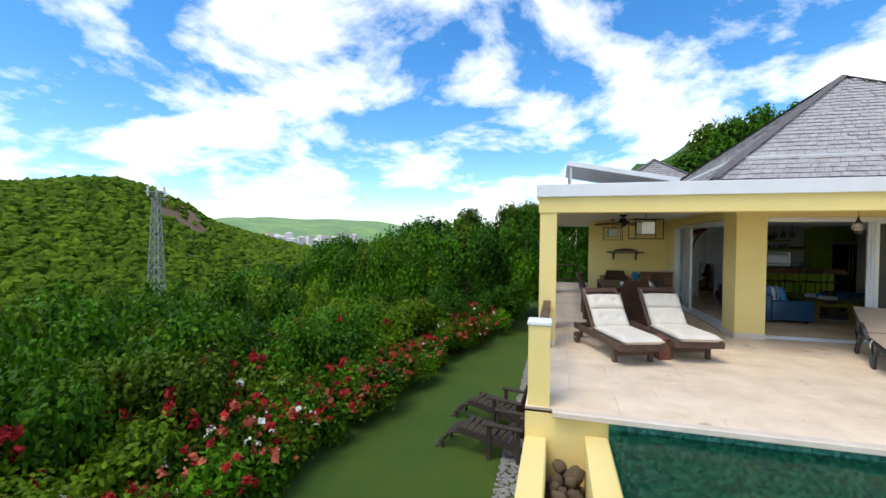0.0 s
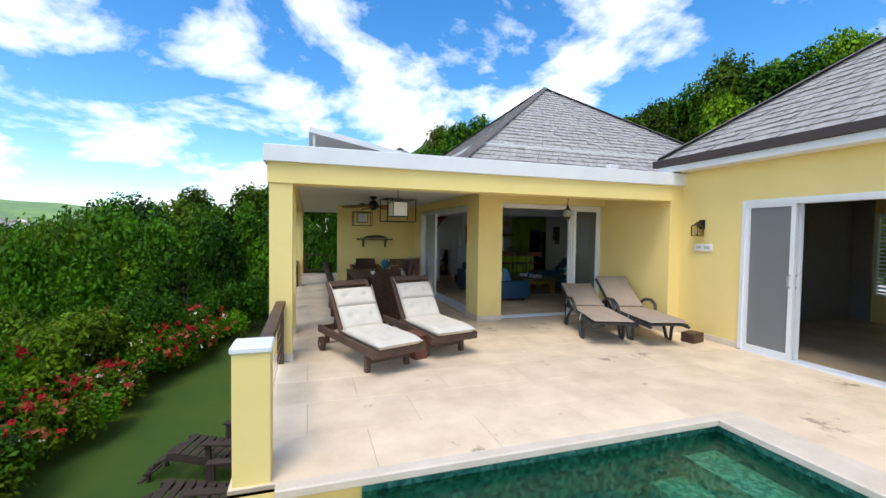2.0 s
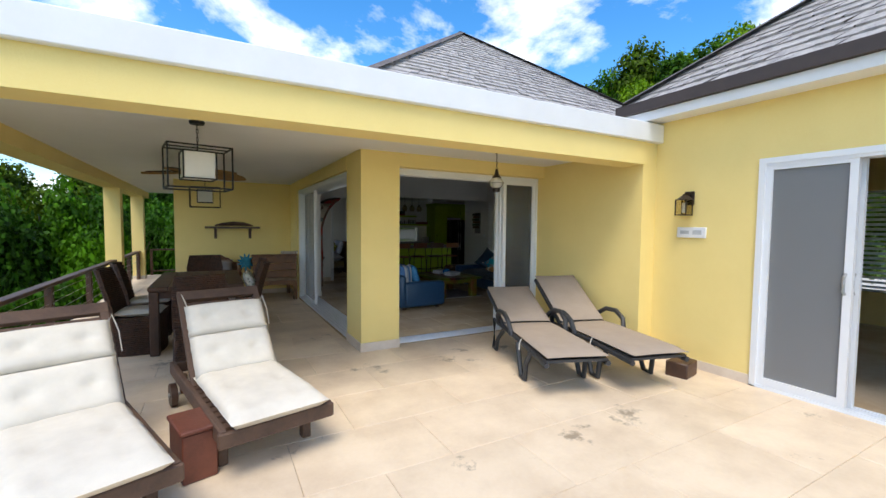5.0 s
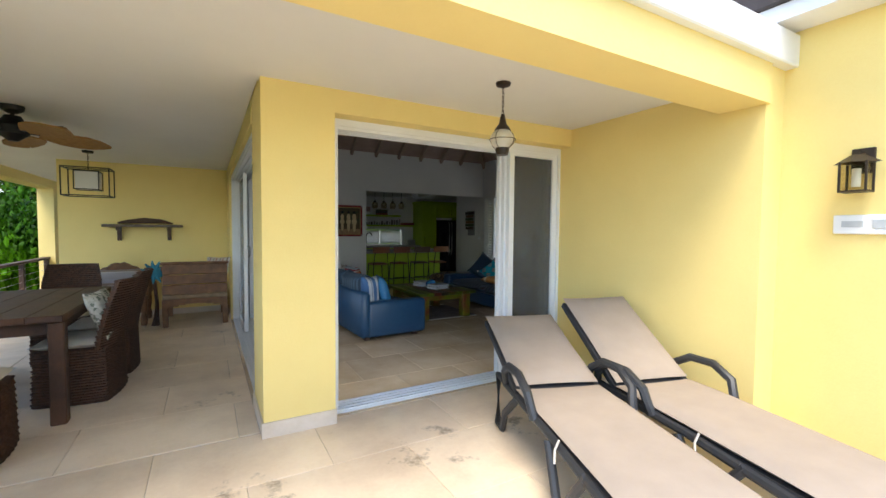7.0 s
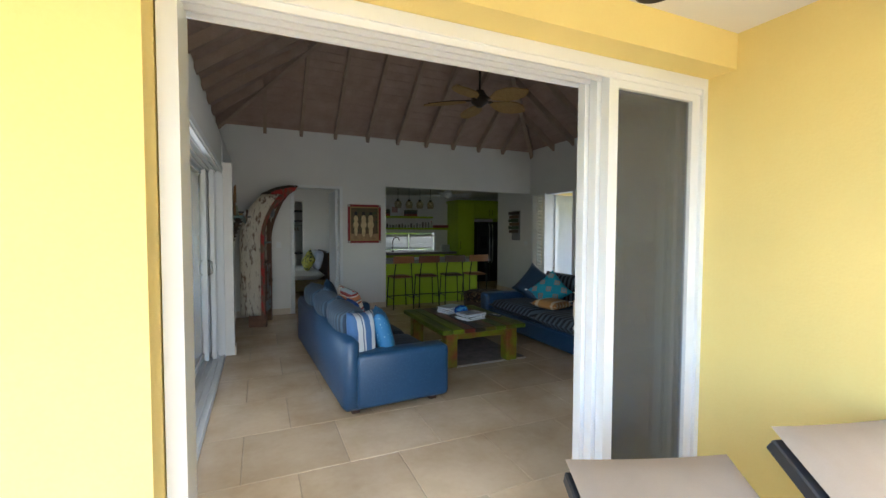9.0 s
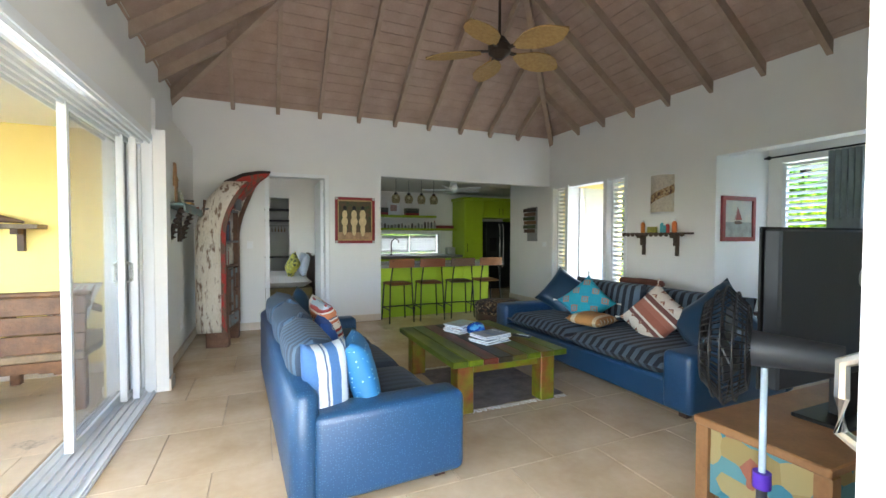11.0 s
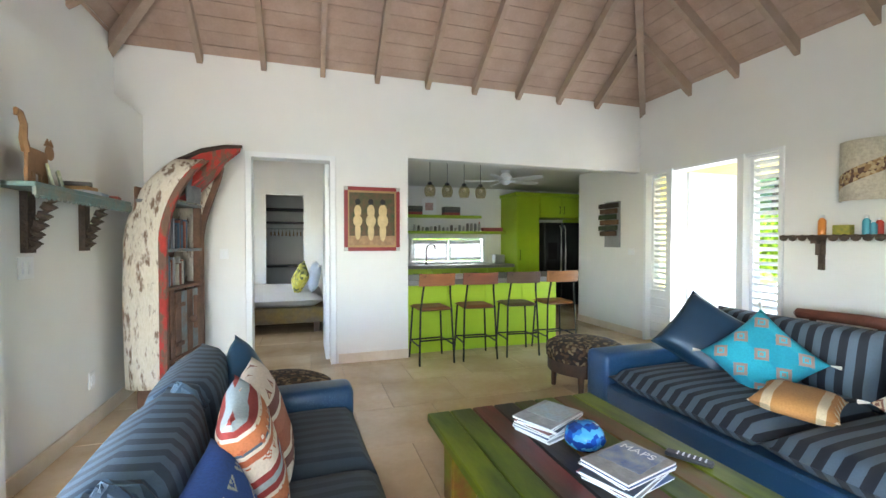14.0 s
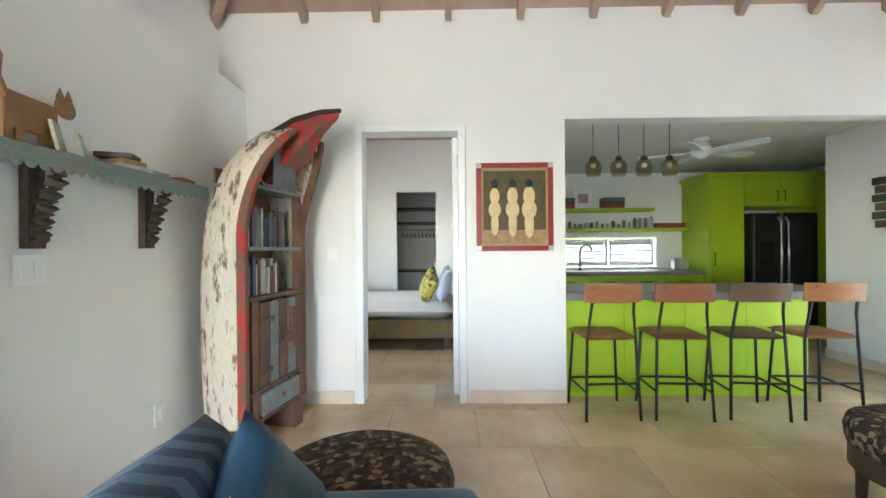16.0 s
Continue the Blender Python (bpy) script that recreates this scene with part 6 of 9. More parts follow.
for i in range(3):
    for j in range(6):
        cyl(b, (-0.012 + i * 0.012, -0.06 + j * 0.02, 0.018), (-0.012 + i * 0.012, -0.06 + j * 0.02, 0.02), 0.004, seg=6)
part("keys", b, M_TRIM, e)

M_FLORAL = mat_cells("brown_floral_velvet", [(0.02, 0.012, 0.008), (0.10, 0.05, 0.02), (0.025, 0.014, 0.01), (0.22, 0.15, 0.08), (0.03, 0.016, 0.01), (0.06, 0.03, 0.015)], 38, 0.9, 0.4)


def ottoman(at, r, h, label, legs):
    e = thing("ottoman", label, "ottoman", at, 20, group="floral ottomans")
    b = bmesh.new()
    lathe(b, [(0, h + 0.015), (r * 0.5, h + 0.01), (r * 0.82, h - 0.005), (r * 0.96, h - 0.03), (r, h - 0.07), (r * 0.985, h - 0.12), (r * 0.96, h - 0.15), (0, h - 0.15)], 36)
    part("cushion", b, M_FLORAL, e, "brown floral velvet cushion", smooth=70)
    b = bmesh.new(); lathe(b, [(0, h - 0.15), (r * 0.95, h - 0.15), (r * 0.95, h - 0.25), (0, h - 0.25)], 36); part("frame", b, M_DKWOOD, e)
    for k in range(4):
        a = k * math.pi / 2 + 0.5
        b = bmesh.new(); cyl(b, (r * 0.8 * math.cos(a), r * 0.8 * math.sin(a), 0), (r * 0.78 * math.cos(a), r * 0.78 * math.sin(a), h - 0.24), 0.02, 0.03, 10); part("leg", b, M_DKWOOD, e)


ottoman((5.13, 13.58, 0), 0.37, 0.385, "round ottoman in brown floral velvet behind the sofa", 4)
ottoman((7.66, 13.80, 0), 0.33, 0.43, "round ottoman in brown floral velvet on a wooden frame", 4)


# --- boat bookcase ---
def boat_bookcase():
    e = thing("boat_bookcase", "bookcase made from a weathered upright boat bow", "bookcase", (0, 0, 0))
    M_HULL = mat("peeling_white_hull", (0.66, 0.60, 0.50), 0.85, var=0.3, scale=24, fine=90, bump=0.8, second=(0.20, 0.125, 0.085), amount=(0.37, 0.47), stretch=(1, 1, 0.3), stain=(0.13, 0.08, 0.055))
    M_RED = mat("worn_red_paint", (0.36, 0.03, 0.022), 0.75, var=0.25, scale=14, fine=60, bump=0.4, second=(0.15, 0.08, 0.052), amount=(0.47, 0.56), stretch=(1, 1, 0.4))
    M_OLD = mat("old_boat_wood", (0.19, 0.095, 0.055), 0.8, var=0.25, scale=7, fine=40, bump=0.4, second=(0.09, 0.05, 0.035))
    M_BLUEW = mat("faded_blue_boards", (0.16, 0.23, 0.26), 0.8, var=0.25, scale=9, fine=40, bump=0.4, second=(0.20, 0.15, 0.12))
    A, B = Vector((4.29, 14.33, 0)), Vector((4.40, 14.95, 0))   # front edge, near and far
    u = (B - A).normalized()
    back = Vector((-u.y, u.x, 0))                                # towards the wall
    def hull(z):
        """Front edge near and far, depth behind, at height z."""
        f = z / 2.2
        w = 0.63 if z < 1.15 else 0.63 * max(0.03, 1 - ((z - 1.15) / 0.9) ** 5.5)
        mid = (A + B) / 2
        fwd = 0.0 if z < 1.3 else 0.24 * ((z - 1.3) / 0.65) ** 1.7
        c = mid - back * fwd
        d = 0.33 if z < 1.6 else 0.33 * max(0.5, 1 - ((z - 1.6) / 0.8) ** 2.0)
        bulge = 0.055 * math.sin(min(1, z / 1.6) * math.pi)
        return c - u * w / 2, c + u * w / 2, d, bulge
    zs = [0.18 + 1.77 * i / 28 for i in range(29)]
    for side in (0, 1):
        b = bmesh.new()
        rows = []
        for z in zs:
            l, r, d, bg = hull(z)
            s = -1 if side == 0 else 1
            edge = l if side == 0 else r
            mid = (l + r) / 2
            keel = mid + back * d
            row = []
            for k in range(9):
                t = k / 8
                th = t * math.pi / 2
                p = mid + u * s * ((r - l).length / 2 + bg * math.sin(2 * th)) * max(0.0, math.cos(th)) ** 0.35 + back * d * math.sin(th) ** 0.9
                p = p + u * s * 0.006 * (k % 2)
                row.append(b.verts.new((p.x, p.y, z + 0.012 * noise.noise(Vector((p.x * 5, p.y * 5, z * 3))))))
            rows.append(row)
        for r0, r1 in zip(rows, rows[1:]):
            for k in range(8):
                b.faces.new((r0[k], r0[k + 1], r1[k + 1], r1[k]))
        ob = part("hull_side", b, M_HULL, e, "peeling white painted planks", smooth=45)
        so = ob.modifiers.new("thick", "SOLIDIFY"); so.thickness, so.offset = 0.022, 0
        # red gunwale along the front edge
        b = bmesh.new()
        prev = None
        for z in zs:
            l, r, d, bg = hull(z)
            edge, s = (l, -1) if side == 0 else (r, 1)
            ring = [b.verts.new(p) for p in ((edge - back * 0.03 - u * s * 0.012) + Vector((0, 0, z)), (edge - back * 0.03 + u * s * 0.024) + Vector((0, 0, z)), (edge + back * 0.02 + u * s * 0.03) + Vector((0, 0, z)), (edge + back * 0.02 - u * s * 0.012) + Vector((0, 0, z)))]
            if prev:
                for k in range(4):
                    b.faces.new((prev[k], prev[(k + 1) % 4], ring[(k + 1) % 4], ring[k]))
            else:
                b.faces.new(ring[::-1])
            prev = ring
        b.faces.new(prev)
        part("gunwale", b, M_RED if side == 0 else M_OLD, e, "worn red gunwale" if side == 0 else "")
    # prow
    l, r, d, bg = hull(1.95)
    tip = (l + r) / 2 - Vector((0, 0, 0.16))
    b = bmesh.new()
    stem = [(back * 0.33, 1.93), (back * 0.24, 2.10), (back * 0.08, 2.19), (-back * 0.10, 2.235), (-back * 0.22, 2.245)]
    low = [(back * 0.22, 1.80), (back * 0.10, 1.93), (back * 0.0, 2.02), (-back * 0.09, 2.13), (-back * 0.21, 2.215)]
    rings = []
    for (o1, z1), (o2, z2), w in zip(stem, low, (0.13, 0.12, 0.085, 0.05, 0.015)):
        a, c = tip + o1 + Vector((0, 0, z1)), tip + o2 + Vector((0, 0, z2))
        rings.append([b.verts.new(p) for p in (a - u * w * .4, a + u * w * .4, c + u * w, c - u * w)])
    for r0, r1 in zip(rings, rings[1:]):
        for k in range(4):
            b.faces.new((r0[k], r0[(k + 1) % 4], r1[(k + 1) % 4], r1[k]))
    b.faces.new(rings[0][::-1]); b.faces.new(rings[-1])
    part("prow", b, M_RED, e, "red painted prow")
    b = bmesh.new()
    tube(b, [tip + back * 0.36 + Vector((0, 0, 1.90)), tip + back * 0.27 + Vector((0, 0, 2.12)), tip + back * 0.08 + Vector((0, 0, 2.215)), tip - back * 0.10 + Vector((0, 0, 2.255)), tip - back * 0.23 + Vector((0, 0, 2.26))], [0.03, 0.035, 0.028, 0.022, 0.014], 7)
    part("stem_post", b, mat("charred_wood", (0.05, 0.03, 0.022), 0.9, var=0.2, bump=0.5), e)
    def board(name, s0, s1, q0, q1, z0, z1, mm, parent=e, label=""):
        """A board in the case: s along the front, q behind it."""
        b = bmesh.new()
        m4 = Matrix(((u.x, back.x, 0, A.x), (u.y, back.y, 0, A.y), (0, 0, 1, 0), (0, 0, 0, 1)))
        box(b, s0, s1, q0, q1, z0, z1, bevel=0.003, m=m4)
        return part(name, b, mm, parent, label, smooth=None)
    W = (B - A).length
    board("back_board", 0.03, W - 0.03, 0.20, 0.215, 0.2, 1.72, M_OLD)
    for z in (0.18, 0.36, 0.92, 1.22, 1.60):
        board("shelf", 0.02, W - 0.02, -0.03, 0.2, z, z + 0.025, M_OLD if z < 1 else M_BLUEW)
    board("stile", W - 0.06, W - 0.01, -0.025, 0.03, 0.2, 1.6, M_OLD)
    board("stile", 0.05, 0.11, -0.025, 0.03, 0.2, 0.92, M_OLD)
    dr = board("drawer_front", 0.13, W - 0.08, -0.035, -0.01, 0.21, 0.345, M_BLUEW, label="faded blue drawer front")
    b = bmesh.new(); p = A + u * (W / 2 + 0.03) - back * 0.05; cyl(b, (p.x, p.y, 0.28), (p.x - back.x * -0.03, p.y - back.y * -0.03, 0.28), 0.014); part("knob", b, M_OLD, dr)
    for k in range(5):
        s = 0.12 + k * 0.1
        dd = board("door_plank", s, s + 0.092, -0.03, -0.008, 0.39, 0.90, M_BLUEW if k % 2 else M_OLD, label="door of mismatched boat planks")
    board("door_cleat", 0.11, 0.22, -0.05, -0.03, 0.47, 0.50, M_OLD); board("door_cleat", 0.11, 0.24, -0.05, -0.03, 0.78, 0.81, M_OLD)
    board("door_cleat", 0.42, 0.47, -0.06, -0.03, 0.56, 0.84, M_OLD)
    b = bmesh.new(); p = A + u * 0.36 - back * 0.055; ball(b, (p.x, p.y, 0.65), 0.032, (1, 1, 1)); part("latch", b, M_OLD, e)
    for s in (0.06, W - 0.1):
        board("foot", s - 0.05, s + 0.05, -0.04, 0.2, 0.0, 0.18, M_OLD)
    b = bmesh.new(); p = A + u * (W * 0.45) - back * 0.10
    pillow(b, 0.26, 0.30, 0.05, Matrix(((u.x, 0, -back.x, p.x), (u.y, 0, -back.y, p.y), (0, 1, 0, 1.76), (0, 0, 0, 1))), 8, 0.4, 0.05, 2)
    part("tin_panel", b, mat("dull_tin", (0.17, 0.18, 0.19), 0.6, 0.3, var=0.2, scale=9), e, "dull grey tin panel")
    # books
    rg = random.Random(2)
    cols = [(0.55, 0.53, 0.50), (0.06, 0.07, 0.09), (0.30, 0.28, 0.24), (0.45, 0.46, 0.48), (0.08, 0.14, 0.2), (0.25, 0.08, 0.05), (0.6, 0.58, 0.5)]
    for z, s0, s1 in ((1.245, 0.06, 0.5), (0.945, 0.08, 0.42)):
        s = s0
        while s < s1:
            t = rg.uniform(0.014, 0.034)
            h = rg.uniform(0.17, 0.25)
            k = rg.randrange(7)
            bb = bmesh.new()
            m4 = Matrix(((u.x, back.x, 0, A.x), (u.y, back.y, 0, A.y), (0, 0, 1, 0), (0, 0, 0, 1)))
            q = rg.uniform(0.02, 0.05)
            box(bb, s, s + t, q, q + 0.13, z, z + h, m=m4)
            solid("book", bb, mat("book_cloth_%d" % k, cols[k], 0.7, var=0.15, scale=20), "upright book in the boat bookcase", "book", "books in the bookcase", smooth=None)
            s += t + 0.002


boat_bookcase()
e = thing("wall_sconce", "black iron wall sconce with a cream cup and curled arm", "lamp", (4.32, 15.24, 1.86))
b = bmesh.new(); lathe(b, [(0, -0.14), (0.01, -0.13), (0.03, -0.05), (0.055, 0.0), (0.05, 0.005), (0.0, -0.01)], 14, (0, -0.09, 0)); part("cup", b, M_BLACK, e)
b = bmesh.new(); lathe(b, [(0.045, 0.0), (0.062, 0.05), (0.07, 0.10), (0.064, 0.10), (0.04, 0.01)], 14, (0, -0.09, 0)); part("shade", b, M_FROST, e)
b = bmesh.new(); tube(b, [(0, -0.005, -0.03), (0.02, -0.05, -0.06), (0, -0.09, -0.05)], 0.006, 6); tube(b, [(0.05, -0.03, 0.06), (0.11, -0.03, 0.075), (0.135, -0.03, 0.10), (0.12, -0.03, 0.12), (0.105, -0.03, 0.10)], 0.005, 6); part("arm", b, M_BLACK, e)


# --- pictures ---
def framed(name, label, m, w, h, fw, fmat, paint, corner=None):
    """A framed picture in its own x (width) and z (height), facing -y."""
    e = new(name); e.matrix_basis = m
    tagged(e, label, "picture")
    part("frame", boxes((-w / 2, w / 2, -0.03, 0, -h / 2, -h / 2 + fw), (-w / 2, w / 2, -0.03, 0, h / 2 - fw, h / 2), (-w / 2, -w / 2 + fw, -0.03, 0, -h / 2 + fw, h / 2 - fw), (w / 2 - fw, w / 2, -0.03, 0, -h / 2 + fw, h / 2 - fw)), fmat, e, smooth=None)
    if corner:
        for sx in (-1, 1):
            for sz in (-1, 1):
                x, z, q = sx * (w / 2 - fw / 2), sz * (h / 2 - fw / 2), fw / 2
                part("corner_plate", boxes((x - q, x + q, -0.034, -0.03, z - q, z + q)), corner, e, smooth=None)
    return e


M_REDF = mat("red_lacquer", (0.27, 0.016, 0.018), 0.4, var=0.15, scale=20, bump=0.1)
W_, H_ = 0.60, 0.69
e = framed("painting_figures", "red-framed painting of three plain pale shapes under trees", pose(6.0, 15.24, 1.545), W_, H_, 0.04, M_REDF, None, mat("tin_corner", (0.5, 0.48, 0.45), 0.4, 0.6))
part("inner_frame", boxes((-0.26, 0.26, -0.02, 0, -0.305, -0.285), (-0.26, 0.26, -0.02, 0, 0.285, 0.305), (-0.26, -0.245, -0.02, 0, -0.285, 0.285), (0.245, 0.26, -0.02, 0, -0.285, 0.285)), mat("ochre_slip", (0.42, 0.26, 0.10), 0.6), e, smooth=None)
part("canvas", boxes((-0.245, 0.245, -0.010, 0, -0.285, 0.285)), mat("painted_foliage", (0.035, 0.06, 0.02), 0.7, var=0.3, scale=14, second=(0.13, 0.06, 0.03)), e, smooth=None)
part("ground_strip", boxes((-0.245, 0.245, -0.0125, -0.0095, -0.285, -0.18)), mat("painted_ground", (0.42, 0.25, 0.13), 0.7, var=0.2, scale=16), e, smooth=None)
M_PALE = mat("painted_pale_shape", (0.66, 0.50, 0.27), 0.7, var=0.1, scale=14)
for x, w2 in ((-0.155, 0.05), (-0.015, 0.055), (0.115, 0.06)):
    b = bmesh.new()
    for z, r, sz in ((-0.13, 0.62, 1.9), (-0.02, 1.0, 1.3), (0.085, 0.78, 1.3)):
        ball(b, (x, -0.012, z), w2, (r, 0.06, sz), 14, 9)
    part("pale_shape", b, M_PALE, e)
    b = bmesh.new(); ball(b, (x, -0.0125, 0.185), 0.03, (1, 0.1, 1.1), 10, 7); part("dark_shape", b, M_BLACK, e)
e = framed("painting_boat", "red-framed painting of a small red sailing boat", pose(10.0, 12.13, 1.52), 0.62, 0.54, 0.05, M_REDF, None)
part("canvas", boxes((-0.26, 0.26, -0.012, 0, -0.22, 0.22)), mat("painted_sea", (0.62, 0.56, 0.46), 0.7, var=0.15, scale=5, second=(0.42, 0.45, 0.44)), e, smooth=None)
part("water_strip", boxes((-0.26, 0.26, -0.0145, -0.011, -0.22, -0.04)), mat("painted_water", (0.34, 0.37, 0.36), 0.7, var=0.2, scale=9), e, smooth=None)
b = bmesh.new(); v = [b.verts.new(p) for p in ((-0.05, -0.016, -0.02), (-0.02, -0.016, 0.15), (0.07, -0.016, -0.01))]; b.faces.new(v); v = [b.verts.new(p) for p in ((-0.07, -0.016, -0.01), (-0.03, -0.016, 0.12), (-0.055, -0.016, -0.01))]; b.faces.new(v); part("sail", b, M_REDF, e, smooth=None)
b = bmesh.new(); ball(b, (0, -0.014, -0.045), 0.08, (1, 0.05, 0.28), 12, 8); part("boat_hull", b, M_DKWOOD, e)
e = thing("plank_relief", "wall relief of coloured plank ends on grey backing", "wall art", (9.6, 15.82, 1.565))
part("backing", boxes((-0.015, 0, -0.22, 0.10, -0.345, 0.32)), mat("grey_backing", (0.25, 0.25, 0.25), 0.7), e, smooth=None)
for k in range(6):
    c = [(0.06, 0.045, 0.035), (0.16, 0.09, 0.05), (0.05, 0.08, 0.03), (0.20, 0.11, 0.05), (0.07, 0.10, 0.05), (0.1, 0.055, 0.035)][k]
    part("plank", boxes((-0.035, -0.015, -0.20 + 0.02 * (k % 3), 0.22 - 0.03 * (k % 2), 0.23 - k * 0.082, 0.30 - k * 0.082), bevel=0.003), mat("relief_plank_%d" % k, c, 0.8, var=0.2, scale=12), e, smooth=None)


# --- shelf on the west wall ---
M_TEAL = mat("chipped_teal_paint", (0.11, 0.22, 0.22), 0.7, var=0.2, scale=12, bump=0.3, second=(0.22, 0.20, 0.16))
M_CARVE = mat("carved_dark_wood", (0.10, 0.065, 0.045), 0.8, var=0.3, scale=25, fine=60, bump=0.8, second=(0.04, 0.028, 0.02))
e = thing("teal_shelf", "chipped teal wall shelf with a scalloped edge on carved brackets", "shelf", (3.88, 13.2, 1.54))
part("board", boxes((0, 0.2, 0, 1.16, 0.03, 0.055), bevel=0.004), M_TEAL, e, smooth=None)
b = bmesh.new()
for k in range(24):
    y = 0.0 + k * 0.0483
    box(b, 0.188, 0.204, y, y + 0.0483, -0.01, 0.03); ball(b, (0.196, y + 0.024, -0.01), 0.022, (0.34, 1, 0.8), 8, 6)
part("scalloped_edge", b, M_TEAL, e, smooth=None)
for y in (0.3, 0.9):
    b = bmesh.new()
    box(b, 0, 0.035, y - 0.035, y + 0.035, -0.30, 0.03)
    br = part("bracket", b, M_CARVE, e, "carved scroll bracket")
    b = bmesh.new()
    tube(b, [(0.04 + 0.10 * (1 - k / 24) ** 1.5 + 0.008 * math.sin(k * 1.6), y, 0.025 - k * 0.0125) for k in range(25)], [0.03 + 0.007 * math.sin(k * 1.6) for k in range(25)], 9)
    part("scroll", b, M_CARVE, br)
e = thing("wooden_cat", "flat cut-out wooden cat with a curled tail", "ornament", (3.98, 13.42, 1.595), 6)
M_CATW = mat("cat_plywood", (0.30, 0.16, 0.07), 0.7, var=0.12, scale=10)
b = bmesh.new()
box(b, -0.008, 0.008, -0.12, 0.11, 0.06, 0.19, bevel=0.007)
for y in (-0.10, -0.055, 0.05, 0.09):
    box(b, -0.008, 0.008, y - 0.018, y + 0.018, 0.0, 0.08)
ball(b, (0, 0.15, 0.20), 0.05, (0.18, 1.1, 0.85), 12, 8)
for y in (0.125, 0.165):
    cyl(b, (0, y, 0.235), (0, y, 0.275), 0.016, 0.002, 5)
tube(b, [(0, -0.11, 0.16), (0, -0.14, 0.22), (0, -0.13, 0.29), (0, -0.165, 0.34), (0, -0.20, 0.345), (0, -0.205, 0.315)], [0.02, 0.018, 0.016, 0.014, 0.012, 0.008], 7)
part("cut_out", b, M_CATW, e)
for k, (y, w, h, c) in enumerate(((13.52, 0.10, 0.13, (0.20, 0.24, 0.10)), (13.62, 0.08, 0.11, (0.18, 0.25, 0.08)))):
    bb = boxes((-0.006, 0.006, -w / 2, w / 2, 0, h))
    solid("photo_frame", bb, mat("photo_green_%d" % k, c, 0.5, var=0.3, scale=18, second=(0.5, 0.5, 0.42)), "small standing photo frame on the shelf", "photo frame", smooth=None, m=pose(4.0, y, 1.595, 0, -12, 30))
for k, (y, dz, c, w) in enumerate(((13.84, 0, (0.5, 0.52, 0.56), 0.16), (13.82, 0.022, (0.40, 0.22, 0.08), 0.13), (13.98, 0, (0.28, 0.33, 0.4), 0.14), (14.2, 0, (0.30, 0.05, 0.03), 0.15), (13.80, 0.047, (0.07, 0.06, 0.05), 0.12))):
    solid("book", boxes((-0.07, 0.07, -w / 2, w / 2, 0, 0.022)), mat("shelf_book_%d" % k, c, 0.6, var=0.15), "book lying flat on the teal shelf", "book", "books on the wall shelf", smooth=None, m=pose(3.99, y, 1.595 + dz, 0, 0, 8 * k - 12))
for nm, m, w, h, lab in (("light_switch", pose(3.88, 13.5, 1.16, 0, 0, 90), 0.13, 0.12, "double white light switch plate"), ("power_outlet", pose(3.88, 14.2, 0.33, 0, 0, 90), 0.08, 0.12, "white power outlet near the floor"), ("light_switch", pose(4.55, 15.24, 1.18), 0.08, 0.10, "white light switch beside the bedroom door"), ("light_switch", pose(9.6, 15.38, 1.16, 0, 0, -90), 0.12, 0.09, "white light switch plate by the kitchen")):
    e = new(nm); e.matrix_basis = m; tagged(e, lab, "switch")
    part("plate", boxes((-w / 2, w / 2, -0.01, 0, -h / 2, h / 2), bevel=0.003), M_TRIM, e, smooth=None)
    part("rocker", boxes((-w * 0.3, -w * 0.05, -0.016, -0.01, -h * 0.28, h * 0.28), (w * 0.05, w * 0.3, -0.016, -0.01, -h * 0.28, h * 0.28)), M_ALU, e, smooth=None)

# --- east wall ---
e = thing("paper_sconce", "half-round cream wall lamp with a pressed flower band", "lamp", (9.6, 12.83, 1.63))
b = bmesh.new()
rows = [[b.verts.new((-0.14 * math.sin(a), 0.16 * math.cos(a), z)) for a in [i * math.pi / 14 for i in range(15)]] for z in (0, 0.48)]
for k in range(14):
    b.faces.new((rows[0][k], rows[0][k + 1], rows[1][k + 1], rows[1][k]))
part("shade", b, mat("mottled_paper", (0.58, 0.52, 0.42), 0.7, var=0.12, scale=30, fine=60), e, smooth=60)
b = bmesh.new()
for i in range(14):
    a0, a1 = i * math.pi / 14, (i + 1) * math.pi / 14
    z0, z1 = 0.10 + 0.2 * i / 14, 0.10 + 0.2 * (i + 1) / 14
    v = [b.verts.new((-0.142 * math.sin(a), 0.162 * math.cos(a), z)) for a, z in ((a0, z0 - 0.05), (a1, z1 - 0.05), (a1, z1 + 0.06), (a0, z0 + 0.06))]
    b.faces.new(v)
part("flower_band", b, mat_cells("pressed_flowers", [(0.42, 0.30, 0.16), (0.30, 0.18, 0.08), (0.5, 0.38, 0.22), (0.12, 0.06, 0.04)], 50, 0.8, 0.1), e, smooth=60)
e = thing("scalloped_shelf", "dark scalloped wall shelf on two brackets", "shelf", (9.6, 12.875, 1.335))
part("board", boxes((-0.17, 0, -0.485, 0.485, 0, 0.022)), M_CARVE, e, smooth=None)
b = bmesh.new()
for k in range(13):
    y = -0.45 + k * 0.075
    ball(b, (-0.168, y, -0.002), 0.036, (0.2, 1, 0.8), 9, 6)
part("scalloped_edge", b, M_CARVE, e)
for y in (-0.27, 0.24):
    part("bracket", boxes((-0.13, 0, y - 0.022, y + 0.022, -0.05, 0), (-0.07, 0, y - 0.02, y + 0.02, -0.15, -0.05), (-0.035, 0, y - 0.018, y + 0.018, -0.28, -0.15)), M_CARVE, e, smooth=None)
